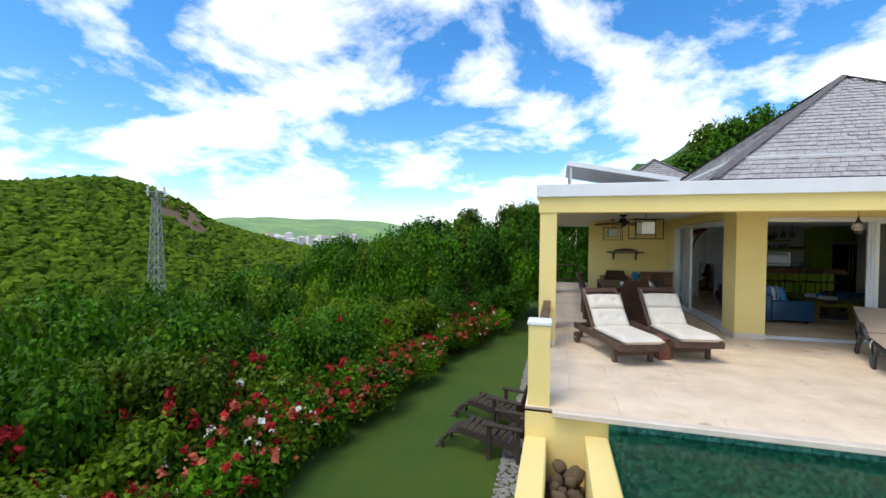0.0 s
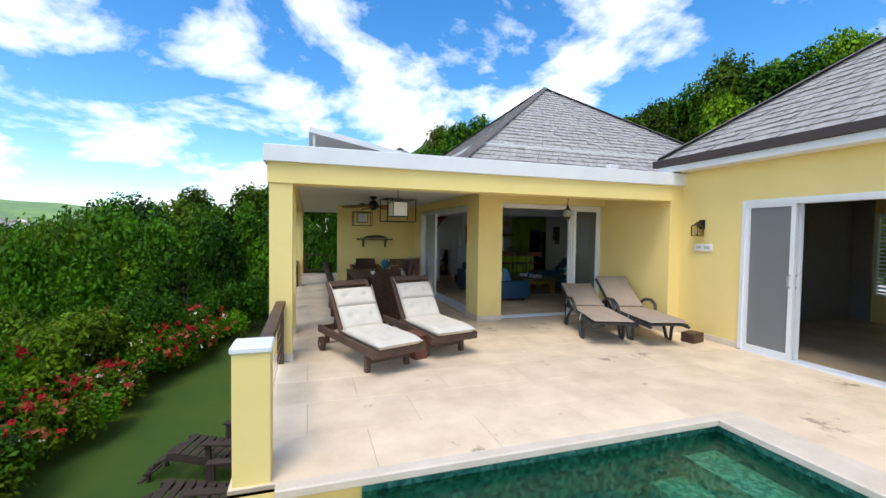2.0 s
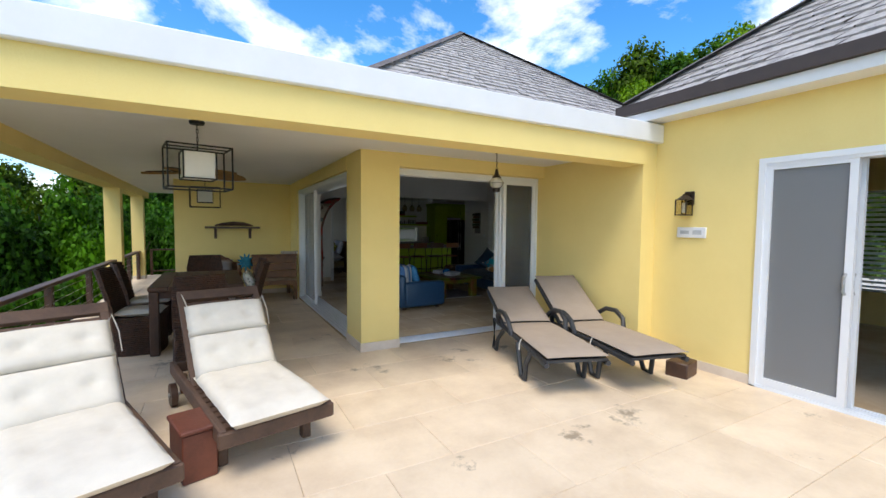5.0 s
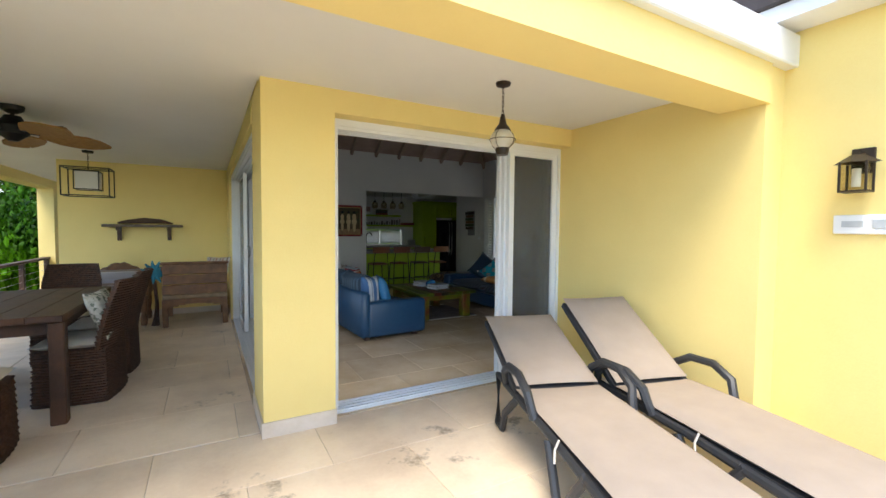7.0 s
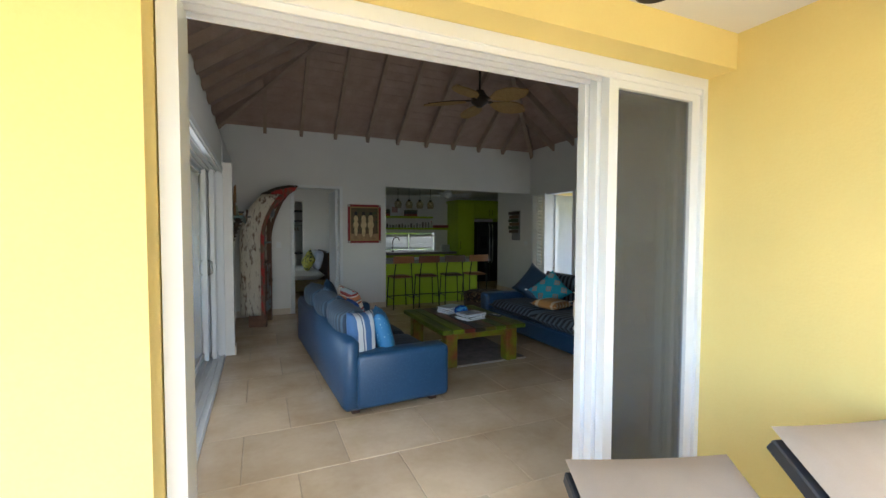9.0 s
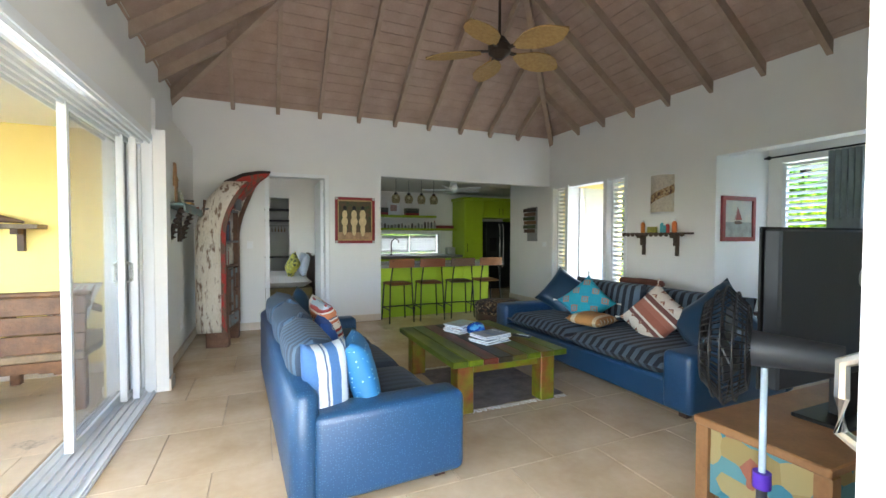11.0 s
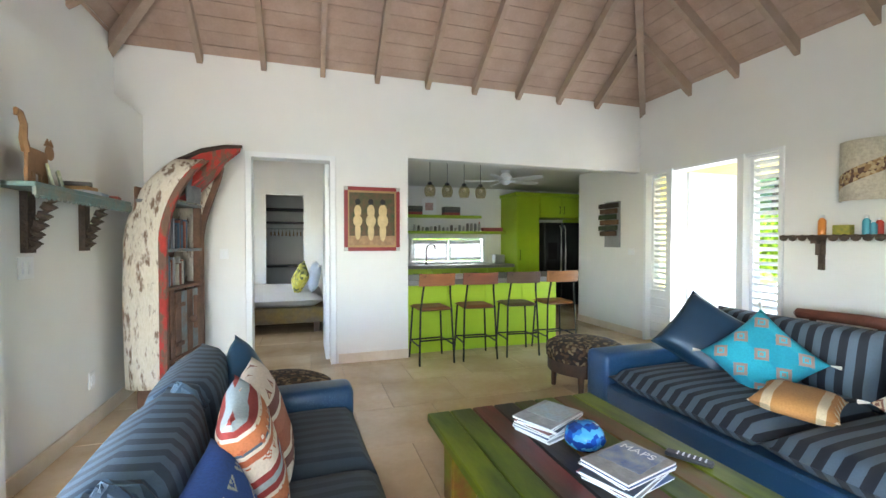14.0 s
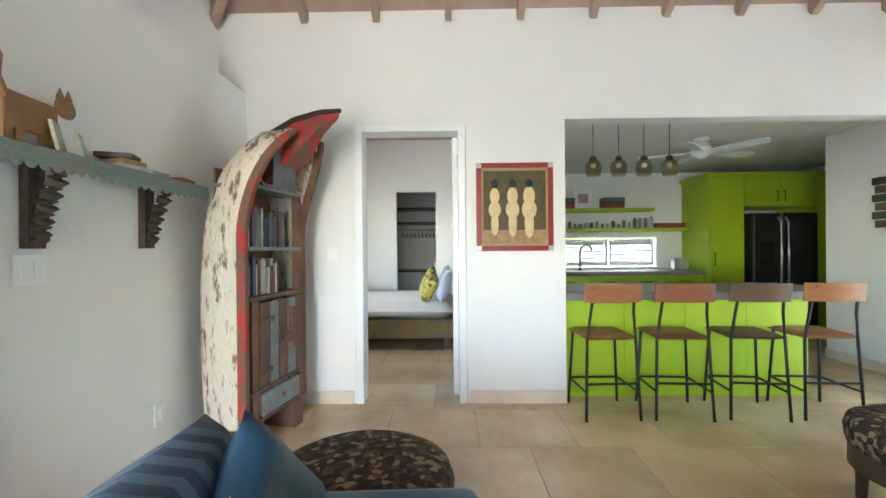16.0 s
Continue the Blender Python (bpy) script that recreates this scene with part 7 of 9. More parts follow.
for k, (y, r, h, c) in enumerate(((13.08, 0.028, 0.17, (0.75, 0.25, 0.04)), (12.78, 0.026, 0.15, (0.10, 0.45, 0.55)), (12.70, 0.026, 0.13, (0.55, 0.06, 0.04)), (12.60, 0.03, 0.17, (0.80, 0.22, 0.06)), (12.72, 0.022, 0.11, (0.10, 0.40, 0.50)))):
    e = thing("bottle", "small %s bottle on the wall shelf" % ("orange", "turquoise", "red", "orange", "turquoise")[k], "bottle", (9.52 - 0.03 * (k == 4), y, 1.357), group="bottles on the wall shelf")
    b = bmesh.new(); lathe(b, [(0, 0), (r, 0), (r, h * 0.72), (r * 0.5, h * 0.84), (r * 0.5, h * 0.86), (0, h * 0.86)], 14); part("body", b, mat("bottle_%d" % k, c, 0.35, var=0.08), e)
    b = bmesh.new(); cyl(b, (0, 0, h * 0.86), (0, 0, h), r * 0.55, seg=10); part("cap", b, M_TRIM, e)
solid("matchbox", boxes((-0.03, 0.03, -0.06, 0.06, 0, 0.08), bevel=0.003), mat("tin_box", (0.14, 0.20, 0.05), 0.5, var=0.3, scale=30, second=(0.5, 0.4, 0.05)), "small printed tin on the wall shelf", "tin", smooth=None, m=pose(9.52, 12.93, 1.357))


def louvers(parent_label, name, x, y0, y1, z0, z1, n, axis="y", tilt=35, solid_below=None, mm=None):
    e = thing(name, parent_label, "shutter", (0, 0, 0), kind="structure")
    f = 0.035
    def bx(a, b, c, d, t=0.02):
        return (x - t, x + t, a, b, c, d) if axis == "y" else (a, b, x - t, x + t, c, d)
    part("frame", boxes(bx(y0, y0 + f, z0, z1), bx(y1 - f, y1, z0, z1), bx(y0 + f, y1 - f, z0, z0 + f), bx(y0 + f, y1 - f, z1 - f, z1)), M_TRIM, e, smooth=None)
    step = (z1 - z0 - 2 * f) / n
    L = y1 - y0 - 2 * f
    b = boxes((-0.03, 0.03, -L / 2, L / 2, -0.004, 0.004) if axis == "y" else (-L / 2, L / 2, -0.03, 0.03, -0.004, 0.004))
    me = mesh_of("slat", b, M_TRIM)
    for k in range(n):
        o = new("slat", me); o.parent = e
        o.matrix_basis = pose(x, (y0 + y1) / 2, z0 + f + (k + 0.5) * step, 0, tilt, 0) if axis == "y" else pose((y0 + y1) / 2, x, z0 + f + (k + 0.5) * step, tilt, 0, 0)
    return e


louvers("white louvred side light beside the outer door", "shutter_1", 9.70, 14.78, 15.11, 0.68, 2.17, 20)
louvers("white louvred side light beside the outer door", "shutter_2", 9.70, 13.47, 13.81, 0.5, 2.17, 22)
e = thing("door_outer", "white outer door with louvred side panels, standing open", "door", (0, 0, 0), kind="structure")
part("frame", boxes((9.58, 9.82, 15.11, 15.15, 0, 2.2), (9.58, 9.82, 14.70, 14.78, 0, 2.2), (9.58, 9.82, 13.81, 13.88, 0, 2.2), (9.58, 9.82, 13.43, 13.47, 0, 2.2), (9.6, 9.8, 13.47, 15.11, 2.17, 2.2)), M_TRIM, e, smooth=None)
b = bmesh.new()
for k in range(6):
    box(b, 9.66, 9.70, 14.78, 15.11, 0.02 + k * 0.11, 0.125 + k * 0.11, bevel=0.004)
part("lower_boards", b, M_TRIM, e, smooth=None)
part("lower_panel", boxes((9.66, 9.70, 13.47, 13.81, 0.0, 0.5)), M_TRIM, e, smooth=None)
part("leaf", boxes((9.82, 10.66, 14.66, 14.70, 0.01, 2.16)), M_TRIM, e, smooth=None)
structure("porch_soffit", boxes((9.8, 11.6, 12.4, 16.4, 2.25, 2.32)), M_YEL, "yellow soffit outside the door", "ceiling")

# bay: shutters, window, curtain
louvers("white louvred shutter in the window bay", "shutter_3", 10.64, 11.50, 11.98, 0.52, 2.2, 22)
e = thing("window_bay", "white framed bay window", "window", (0, 0, 0), kind="structure")
part("frame", boxes((10.6, 10.7, 11.44, 11.5, 0.5, 2.22), (10.6, 10.7, 10.6, 10.66, 0.5, 2.22), (10.6, 10.7, 9.8, 9.86, 0.5, 2.22), (10.6, 10.7, 9.86, 11.44, 2.16, 2.22), (10.6, 10.7, 9.86, 11.44, 0.5, 0.56)), M_TRIM, e, smooth=None)
g = part("pane", boxes((10.655, 10.66, 9.86, 11.44, 0.56, 2.16)), M_GLASS, e, smooth=None); g.visible_shadow = False
e = thing("curtain", "pale grey-blue curtain bunched on a black rod", "curtain", (10.5, 11.32, 0))
b = bmesh.new()
rows = []
for z in (0.06, 0.8, 1.5, 2.26):
    rows.append([b.verts.new((0.03 * math.sin(i * 1.25 + z), -0.17 + 0.34 * i / 30, z)) for i in range(31)])
for r0, r1 in zip(rows, rows[1:]):
    for k in range(30):
        b.faces.new((r0[k], r0[k + 1], r1[k + 1], r1[k]))
part("cloth", b, mat("curtain_cloth", (0.27, 0.31, 0.33), 0.9, var=0.08, scale=8, fine=150), e, smooth=70)
b = bmesh.new(); cyl(b, (0, -1.4, 2.28), (0, 0.72, 2.28), 0.011, seg=8); ball(b, (0, 0.75, 2.28), 0.025); cyl(b, (0, 0.77, 2.28), (0, 0.83, 2.28), 0.016, 0.002, 8); part("rod", b, M_BLACK, e)
e = thing("bay_table", "small brown wooden table in the window bay", "table", (10.1, 11.5, 0), 0)
part("top", boxes((-0.32, 0.32, -0.3, 0.3, 0.42, 0.46), bevel=0.005), M_DKWOOD, e, smooth=None)
for sx in (-1, 1):
    for sy in (-1, 1):
        part("leg", boxes((sx * 0.27 - 0.025, sx * 0.27 + 0.025, sy * 0.25 - 0.025, sy * 0.25 + 0.025, 0, 0.42)), M_DKWOOD, e, smooth=None)


def cat_statue(at, h, c, rz):
    b = bmesh.new()
    lathe(b, [(0, 0), (0.26, 0), (0.30, 0.12), (0.24, 0.4), (0.16, 0.62), (0.12, 0.72), (0, 0.74)], 14)
    ball(b, (0, -0.02, 0.80), 0.155, (1, 0.9, 0.9), 14, 10)
    for s in (-1, 1):
        cyl(b, (s * 0.09, 0, 0.90), (s * 0.11, 0, 1.02), 0.05, 0.006, 6)
        ball(b, (s * 0.1, -0.2, 0.06), 0.07, (0.8, 1.3, 0.8), 9, 6)
    tube(b, [(0.2, 0.1, 0.05), (0.33, 0.05, 0.12), (0.32, -0.06, 0.25)], [0.05, 0.045, 0.03], 7)
    bmesh.ops.scale(b, vec=(h, h, h), verts=b.verts[:])
    solid("cat_statue", b, mat("carved_cat_%d" % int(c[0] * 100), c, 0.6, var=0.3, scale=30, bump=0.3, second=tuple(v * 0.35 for v in c)), "carved painted wooden cat figure on the table", "statue", "carved cats in the bay", smooth=60, m=pose(*at, 0, 0, rz))


cat_statue((9.92, 11.62, 0.46), 0.44, (0.17, 0.055, 0.03), -50)
cat_statue((9.86, 11.40, 0.46), 0.28, (0.16, 0.06, 0.035), -40)
cat_statue((9.98, 11.74, 0.46), 0.26, (0.45, 0.36, 0.25), -60)
cat_statue((10.2, 11.28, 0.46), 0.42, (0.38, 0.28, 0.16), -60)
e = thing("carved_log", "reddish carved wooden rail behind the sofa", "bench", (8.95, 12.6, 0.04), 90)
b = bmesh.new(); tube(b, [(-0.32, 0, 0.70), (-0.30, 0, 0.712), (-0.1, 0, 0.718), (0.1, 0, 0.715), (0.30, 0, 0.708), (0.32, 0, 0.70)], [0.02, 0.04, 0.042, 0.038, 0.04, 0.02], 9); part("rail", b, mat("red_brown_wood", (0, 0, 0)), e)
for x in (-0.2, 0.2):
    b = bmesh.new(); cyl(b, (x, 0, -0.04), (x, 0, 0.70), 0.022, seg=8); part("post", b, M_DKWOOD, e)

# television, fan, painted chest
e = thing("television", "black flat television seen from behind on a stand", "television", (7.30, 9.95, 0.42), 0)
part("screen_body", boxes((-0.6, 0.6, -0.035, 0.035, 0.22, 0.91), bevel=0.01), M_RESIN, e, smooth=None)
part("bezel", boxes((-0.61, 0.61, 0.035, 0.045, 0.21, 0.92)), M_BLACK, e, smooth=None)
part("neck", boxes((-0.06, 0.06, -0.03, 0.03, 0.02, 0.25)), M_BLACK, e, smooth=None)
part("foot", boxes((-0.22, 0.22, -0.11, 0.11, 0, 0.02), bevel=0.006), M_BLACK, e, smooth=None)
b = bmesh.new(); ball(b, (0.05, -0.036, 0.68), 0.035, (0.75, 0.15, 1.2), 12, 8); part("badge", b, M_STEEL, e)
e = thing("painted_chest", "low wooden chest with flaking colourful painted panels", "chest", (7.54, 9.98, 0), 0)
M_CHEST = mat_cells("flaking_panels", [(0.30, 0.22, 0.08), (0.10, 0.25, 0.27), (0.36, 0.28, 0.12), (0.05, 0.2, 0.25), (0.3, 0.1, 0.06)], 11, 0.75, 0.2)
part("body", boxes((-0.85, 0.85, -0.24, 0.26, 0.06, 0.38)), M_CHEST, e, smooth=None)
part("top", boxes((-0.88, 0.88, -0.27, 0.28, 0.38, 0.42), bevel=0.006), mat("orange_pine", (0.34, 0.16, 0.06), 0.6, var=0.15), e, smooth=None)
for x in (-0.85, 0.81):
    for y in (-0.26, 0.22):
        part("corner_post", boxes((x - 0.02, x + 0.04, y - 0.01, y + 0.05, 0, 0.378)), mat("orange_pine", (0, 0, 0)), e, smooth=None)
e = thing("floor_fan", "black pedestal fan with a wire cage", "fan", (6.45, 9.83, 0), 207)
b = bmesh.new(); lathe(b, [(0, 0), (0.17, 0), (0.165, 0.02), (0.05, 0.04), (0, 0.04)], 24); part("base", b, M_RESIN, e)
b = bmesh.new(); cyl(b, (0, 0, 0.04), (0, 0, 0.36), 0.018, seg=12); part("lower_pole", b, M_RESIN, e)
b = bmesh.new(); cyl(b, (0, 0, 0.36), (0, 0, 0.80), 0.012, seg=12); part("upper_pole", b, mat("clear_plastic", (0.55, 0.65, 0.75), 0.2), e, "clear plastic pole")
b = bmesh.new(); cyl(b, (0, 0, 0.34), (0, 0, 0.40), 0.03, seg=14); part("collar", b, mat("purple_plastic", (0.10, 0.03, 0.45), 0.4), e, "purple collar")
b = bmesh.new(); cyl(b, (0, -0.05, 0.87), (0, 0.22, 0.87), 0.07, 0.05, 16); part("motor", b, M_RESIN, e)
for k in range(44):
    a = k * 2 * math.pi / 44
    b = bmesh.new()
    tube(b, [(r * math.cos(a), y, 0.87 + r * math.sin(a)) for r, y in ((0.03, -0.20), (0.16, -0.19), (0.232, -0.12), (0.16, -0.05), (0.05, -0.04))], 0.003, 4)
    part("cage_wire", b, M_BLACK, e)
for r, y in ((0.232, -0.12), (0.16, -0.192), (0.08, -0.20), (0.16, -0.05), (0.21, -0.155), (0.21, -0.085)):
    b = bmesh.new()
    tube(b, [(r * math.cos(a), y, 0.87 + r * math.sin(a)) for a in [i * 2 * math.pi / 28 for i in range(29)]], 0.004, 5)
    part("cage_ring", b, M_BLACK, e)
for k in range(3):
    a = k * 2.094
    b = bmesh.new()
    box(b, 0.02, 0.17, -0.055, 0.055, -0.003, 0.003, m=pose(0, -0.11, 0.87, 90, 0, 0) @ pose(0, 0, 0, 0, 0, math.degrees(a)) @ pose(0, 0, 0, 25, 0, 0))
    part("blade", b, M_RESIN, e)

palm_fan("palm_ceiling_fan", (6.70, 12.2, 5.02), 1.97, "brown palm-leaf ceiling fan on a long rod", mat("woven_palm_light", (0.40, 0.25, 0.09), 0.7, var=0.15, scale=30, fine=150, bump=0.4, second=(0.28, 0.16, 0.05)), M_BRONZE, 0.65, 5, 5)

# ================= kitchen =================
e = thing("bar_counter", "lime green breakfast bar with a stone worktop", "counter", (0, 0, 0))
for k in range(4):
    x = 6.42 + k * 0.495
    part("front_panel", boxes((x, x + 0.492, 15.38, 15.98, 0.0, 0.80)), M_GREEN, e, smooth=None)
e = thing("bar_worktop", "grey polished concrete bar worktop", "worktop", (0, 0, 0))
part("slab", boxes((6.41, 8.66, 15.27, 16.06, 0.80, 0.865), bevel=0.006), M_CONC, e, smooth=None)


def stool(at, rz, c, label):
    e = thing("bar_stool", label, "stool", at, rz, group="stools at the breakfast bar")
    Mw = mat("stool_wood_%d" % int(c[0] * 1000), c, 0.5, var=0.18, scale=7, fine=40, bump=0.15, second=tuple(v * 0.55 for v in c), stretch=(0.3, 1, 1))
    b = bmesh.new(); pillow(b, 0.39, 0.37, 0.045, pose(0, 0.02, 0.58), 10, 0.2, 0.03, 1); part("seat", b, Mw, e, smooth=60)
    for sx in (-1, 1):
        b = bmesh.new(); tube(b, [(sx * 0.195, -0.19, 0), (sx * 0.175, -0.16, 0.57), (sx * 0.155, -0.175, 0.75), (sx * 0.14, -0.215, 0.95)], 0.0105, 7); part("back_leg", b, M_BLACK, e)
        b = bmesh.new(); tube(b, [(sx * 0.195, 0.19, 0), (sx * 0.165, 0.16, 0.57)], 0.0105, 7); part("front_leg", b, M_BLACK, e)
        b = bmesh.new(); tube(b, [(sx * 0.188, -0.18, 0.2), (sx * 0.186, 0.18, 0.2)], 0.008, 6); part("stretcher", b, M_BLACK, e)
    for y, z in ((0.18, 0.2), (-0.178, 0.26)):
        b = bmesh.new(); tube(b, [(-0.187, y, z), (0.187, y, z)], 0.009, 6); part("foot_rail", b, M_BLACK, e)
    b = bmesh.new()
    g = [[b.verts.new((-0.20 + 0.4 * i / 10, -0.215 - 0.02 * (z - 0.83) / 0.14 - 0.035 * (1 - ((i - 5) / 5) ** 2) + t, z)) for i in range(11)] for z, t in ((0.835, 0), (0.965, 0), (0.965, 0.016), (0.835, 0.016))]
    for k in range(4):
        for i in range(10):
            b.faces.new((g[k][i], g[k][i + 1], g[(k + 1) % 4][i + 1], g[(k + 1) % 4][i]))
    for i in (0, 10):
        b.faces.new([g[k][i] for k in range(4)])
    bmesh.ops.translate(b, vec=(0, 0.025, 0), verts=b.verts[:])
    part("backrest", b, Mw, e, "curved plywood backrest", smooth=50)


for x, c, l in ((6.62, (0.30, 0.105, 0.035), "orange-brown"), (7.14, (0.22, 0.065, 0.025), "reddish-brown"), (7.67, (0.12, 0.065, 0.035), "dark brown"), (8.17, (0.36, 0.15, 0.055), "light orange-brown")):
    stool((x, 15.07, 0), {6.62: 3, 7.14: -4, 7.67: -6, 8.17: -3}[x], c, "black iron bar stool with %s wooden seat and back" % l)
for k in range(4):
    x = 6.83 + k * 0.235
    e = thing("glass_pendant", "smoky glass pendant lamp over the bar", "pendant lamp", (x, 15.85, 2.4), group="pendants over the bar")
    b = bmesh.new(); cyl(b, (0, 0, -0.02), (0, 0, 0), 0.04, seg=14); part("canopy", b, M_BLACK, e)
    b = bmesh.new(); cyl(b, (0, 0, -0.33), (0, 0, -0.02), 0.004, seg=6); part("cord", b, M_BLACK, e)
    b = bmesh.new(); lathe(b, [(0.012, -0.33), (0.03, -0.34), (0.03, -0.37), (0, -0.37)], 12); part("socket", b, M_BLACK, e)
    b = bmesh.new(); lathe(b, [(0.03, -0.36), (0.062, -0.39), (0.075, -0.43), (0.07, -0.48), (0.055, -0.52)], 18); g = part("shade", b, mat_glass("smoky_glass", (0.72, 0.66, 0.50), 0.05), e, "smoky amber glass"); g.visible_shadow = False
    b = bmesh.new(); ball(b, (0, 0, -0.42), 0.025); part("bulb", b, M_FROST, e)
palm_fan("kitchen_fan", (8.25, 16.55, 2.4), 0.08, "white ceiling fan in the kitchen", M_TRIM, M_TRIM, 0.62, 5, 12, False)
# back run
for k in range(5):
    x = 6.4 + k * 0.56
    e = thing("base_cabinet", "lime green base cabinet with black pulls", "cabinet", (x, 18.12, 0), group="kitchen base cabinets")
    part("body", boxes((0.002, 0.558, 0.0, 0.57, 0.08, 0.80)), M_GREEN, e, smooth=None)
    d = part("drawer", boxes((0.006, 0.554, -0.018, 0, 0.63, 0.795), bevel=0.003), M_GREEN, e, smooth=None)
    b = bmesh.new(); tube(b, [(0.2, -0.02, 0.71), (0.2, -0.045, 0.71), (0.36, -0.045, 0.71), (0.36, -0.02, 0.71)], 0.006, 6); part("pull", b, M_BLACK, d)
    d = part("door", boxes((0.006, 0.554, -0.018, 0, 0.09, 0.62), bevel=0.003), M_GREEN, e, smooth=None)
    b = bmesh.new(); tube(b, [(0.5, -0.02, 0.5), (0.5, -0.045, 0.5), (0.5, -0.045, 0.58), (0.5, -0.02, 0.58)], 0.006, 6); part("pull", b, M_BLACK, d)
e = thing("kitchen_worktop", "dark grey kitchen worktop along the window", "worktop", (0, 0, 0))
part("slab", boxes((6.4, 9.21, 18.08, 18.7, 0.80, 0.86), bevel=0.005), M_CONC, e, smooth=None)
e = thing("tap", "dark gooseneck kitchen tap", "tap", (7.52, 18.5, 0.86))
b = bmesh.new(); tube(b, [(0, 0, 0), (0, 0, 0.28), (0.02, -0.02, 0.36), (0.08, -0.05, 0.40), (0.14, -0.08, 0.37), (0.155, -0.09, 0.30)], 0.013, 10); cyl(b, (0, 0, 0), (0, 0, 0.03), 0.03, seg=12); part("spout", b, M_BRONZE, e)
for x0, x1 in ((7.32, 8.04), (8.06, 8.78)):
    louvers("white louvred kitchen window shutter", "shutter_kitchen", 18.76, x0, x1, 0.92, 1.34, 6, "x", 69)
structure("kitchen_window_trim", boxes((7.24, 7.3, 18.685, 18.7, 0.88, 1.40), (8.8, 8.86, 18.685, 18.7, 0.88, 1.40), (7.3, 8.8, 18.685, 18.7, 1.36, 1.40)), M_TRIM, "white trim round the kitchen window", "trim")
for z, x1 in ((1.80, 8.66), (1.49, 9.2)):
    e = thing("kitchen_shelf", "lime green floating kitchen shelf", "shelf", (0, 0, z), group="kitchen shelves")
    part("board", boxes((6.42, x1, 18.44, 18.70, -0.03, 0.02), bevel=0.003), M_GREEN, e, smooth=None)
rg = random.Random(8)
for k in range(17):
    x = 7.3 + k * 0.085
    c = [(0.5, 0.5, 0.48), (0.12, 0.1, 0.09), (0.35, 0.33, 0.3), (0.2, 0.22, 0.22)][k % 4]
    b = bmesh.new(); r = rg.uniform(0.022, 0.038); h = rg.uniform(0.06, 0.13) if k < 13 else 0.16
    lathe(b, [(0, 0), (r, 0), (r, h * 0.8), (r * 0.8, h * 0.9), (r * 0.8, h), (0, h)], 12)
    solid("jar", b, mat("jar_%d" % (k % 4), c, 0.3, var=0.2, scale=20), "small spice jar on the kitchen shelf", "jar", "jars on the kitchen shelf", m=pose(x, 18.57, 1.51))
for k in range(3):
    c = [(0.30, 0.04, 0.03), (0.06, 0.06, 0.055), (0.10, 0.11, 0.08)][k]
    for x in (7.28, 8.05):
        solid("book", boxes((-0.16, 0.16, -0.1, 0.1, 0, 0.055)), mat("cookbook_%d" % k, c, 0.6, var=0.15), "cookbook in a stack on the shelf", "book", "cookbooks in the kitchen", smooth=None, m=pose(x, 18.57, 1.82 + k * 0.057, 0, 0, 2 * k - 2))
solid("book_row", boxes((-0.22, 0.22, -0.08, 0.08, 0, 0.075)), mat("cookbook_red", (0.28, 0.05, 0.05), 0.6, var=0.2, scale=25), "row of reddish books on the shelf", "book", smooth=None, m=pose(8.93, 18.57, 1.51))
solid("red_bottle", (lambda b: (lathe(b, [(0, 0), (0.03, 0), (0.03, 0.12), (0.012, 0.16), (0.012, 0.19), (0, 0.19)], 12), b)[1])(bmesh.new()), mat("red_glass", (0.35, 0.015, 0.02), 0.2, var=0.05), "red bottle on the kitchen shelf", "bottle", m=pose(8.66, 18.57, 1.51))
e = thing("framed_print", "small white framed print on the kitchen shelf", "picture", (7.62, 18.66, 1.82))
part("frame", boxes((-0.15, 0.15, -0.02, 0, 0, 0.34), bevel=0.004), M_TRIM, e, smooth=None)
part("print", boxes((-0.08, 0.08, -0.024, -0.02, 0.1, 0.25)), mat("pink_print", (0.55, 0.36, 0.33), 0.7, var=0.2, scale=25), e, smooth=None)
solid("toaster", boxes((-0.11, 0.11, -0.08, 0.08, 0, 0.18), bevel=0.02), M_STEEL, "small steel toaster on the worktop", "toaster", m=pose(9.02, 18.42, 0.86))
# tall cabinets and fridge
e = thing("tall_cabinet", "tall lime green larder cabinet", "cabinet", (9.21, 18.0, 0))
part("body", boxes((0, 0.5, 0.0, 0.7, 0.0, 2.2)), M_GREEN, e, smooth=None)
d = part("door", boxes((0.02, 0.48, -0.02, 0, 0.1, 2.15), bevel=0.004), M_GREEN, e, smooth=None)
b = bmesh.new(); tube(b, [(0.06, -0.02, 0.95), (0.06, -0.05, 0.95), (0.06, -0.05, 1.13), (0.06, -0.02, 1.13)], 0.008, 6); part("pull", b, M_BLACK, d)
part("cornice", boxes((-0.04, 0.5, -0.04, 0.7, 2.2, 2.27), bevel=0.012), M_GREEN, e, smooth=None)
e = thing("bridge_cabinet", "lime green cabinet above the fridge", "cabinet", (9.72, 18.0, 0))
part("body", boxes((0, 0.98, 0.0, 0.7, 1.78, 2.2)), M_GREEN, e, smooth=None)
for k in range(2):
    d = part("door", boxes((0.01 + 0.49 * k, 0.485 + 0.485 * k, -0.02, 0, 1.79, 2.18), bevel=0.004), M_GREEN, e, smooth=None)
    x = 0.44 + 0.1 * k
    b = bmesh.new(); tube(b, [(x, -0.02, 1.86), (x, -0.045, 1.86), (x, -0.045, 2.0), (x, -0.02, 2.0)], 0.008, 6); part("pull", b, M_BLACK, d)
part("cornice", boxes((0, 0.98, -0.04, 0.7, 2.2, 2.27), bevel=0.012), M_GREEN, e, smooth=None)
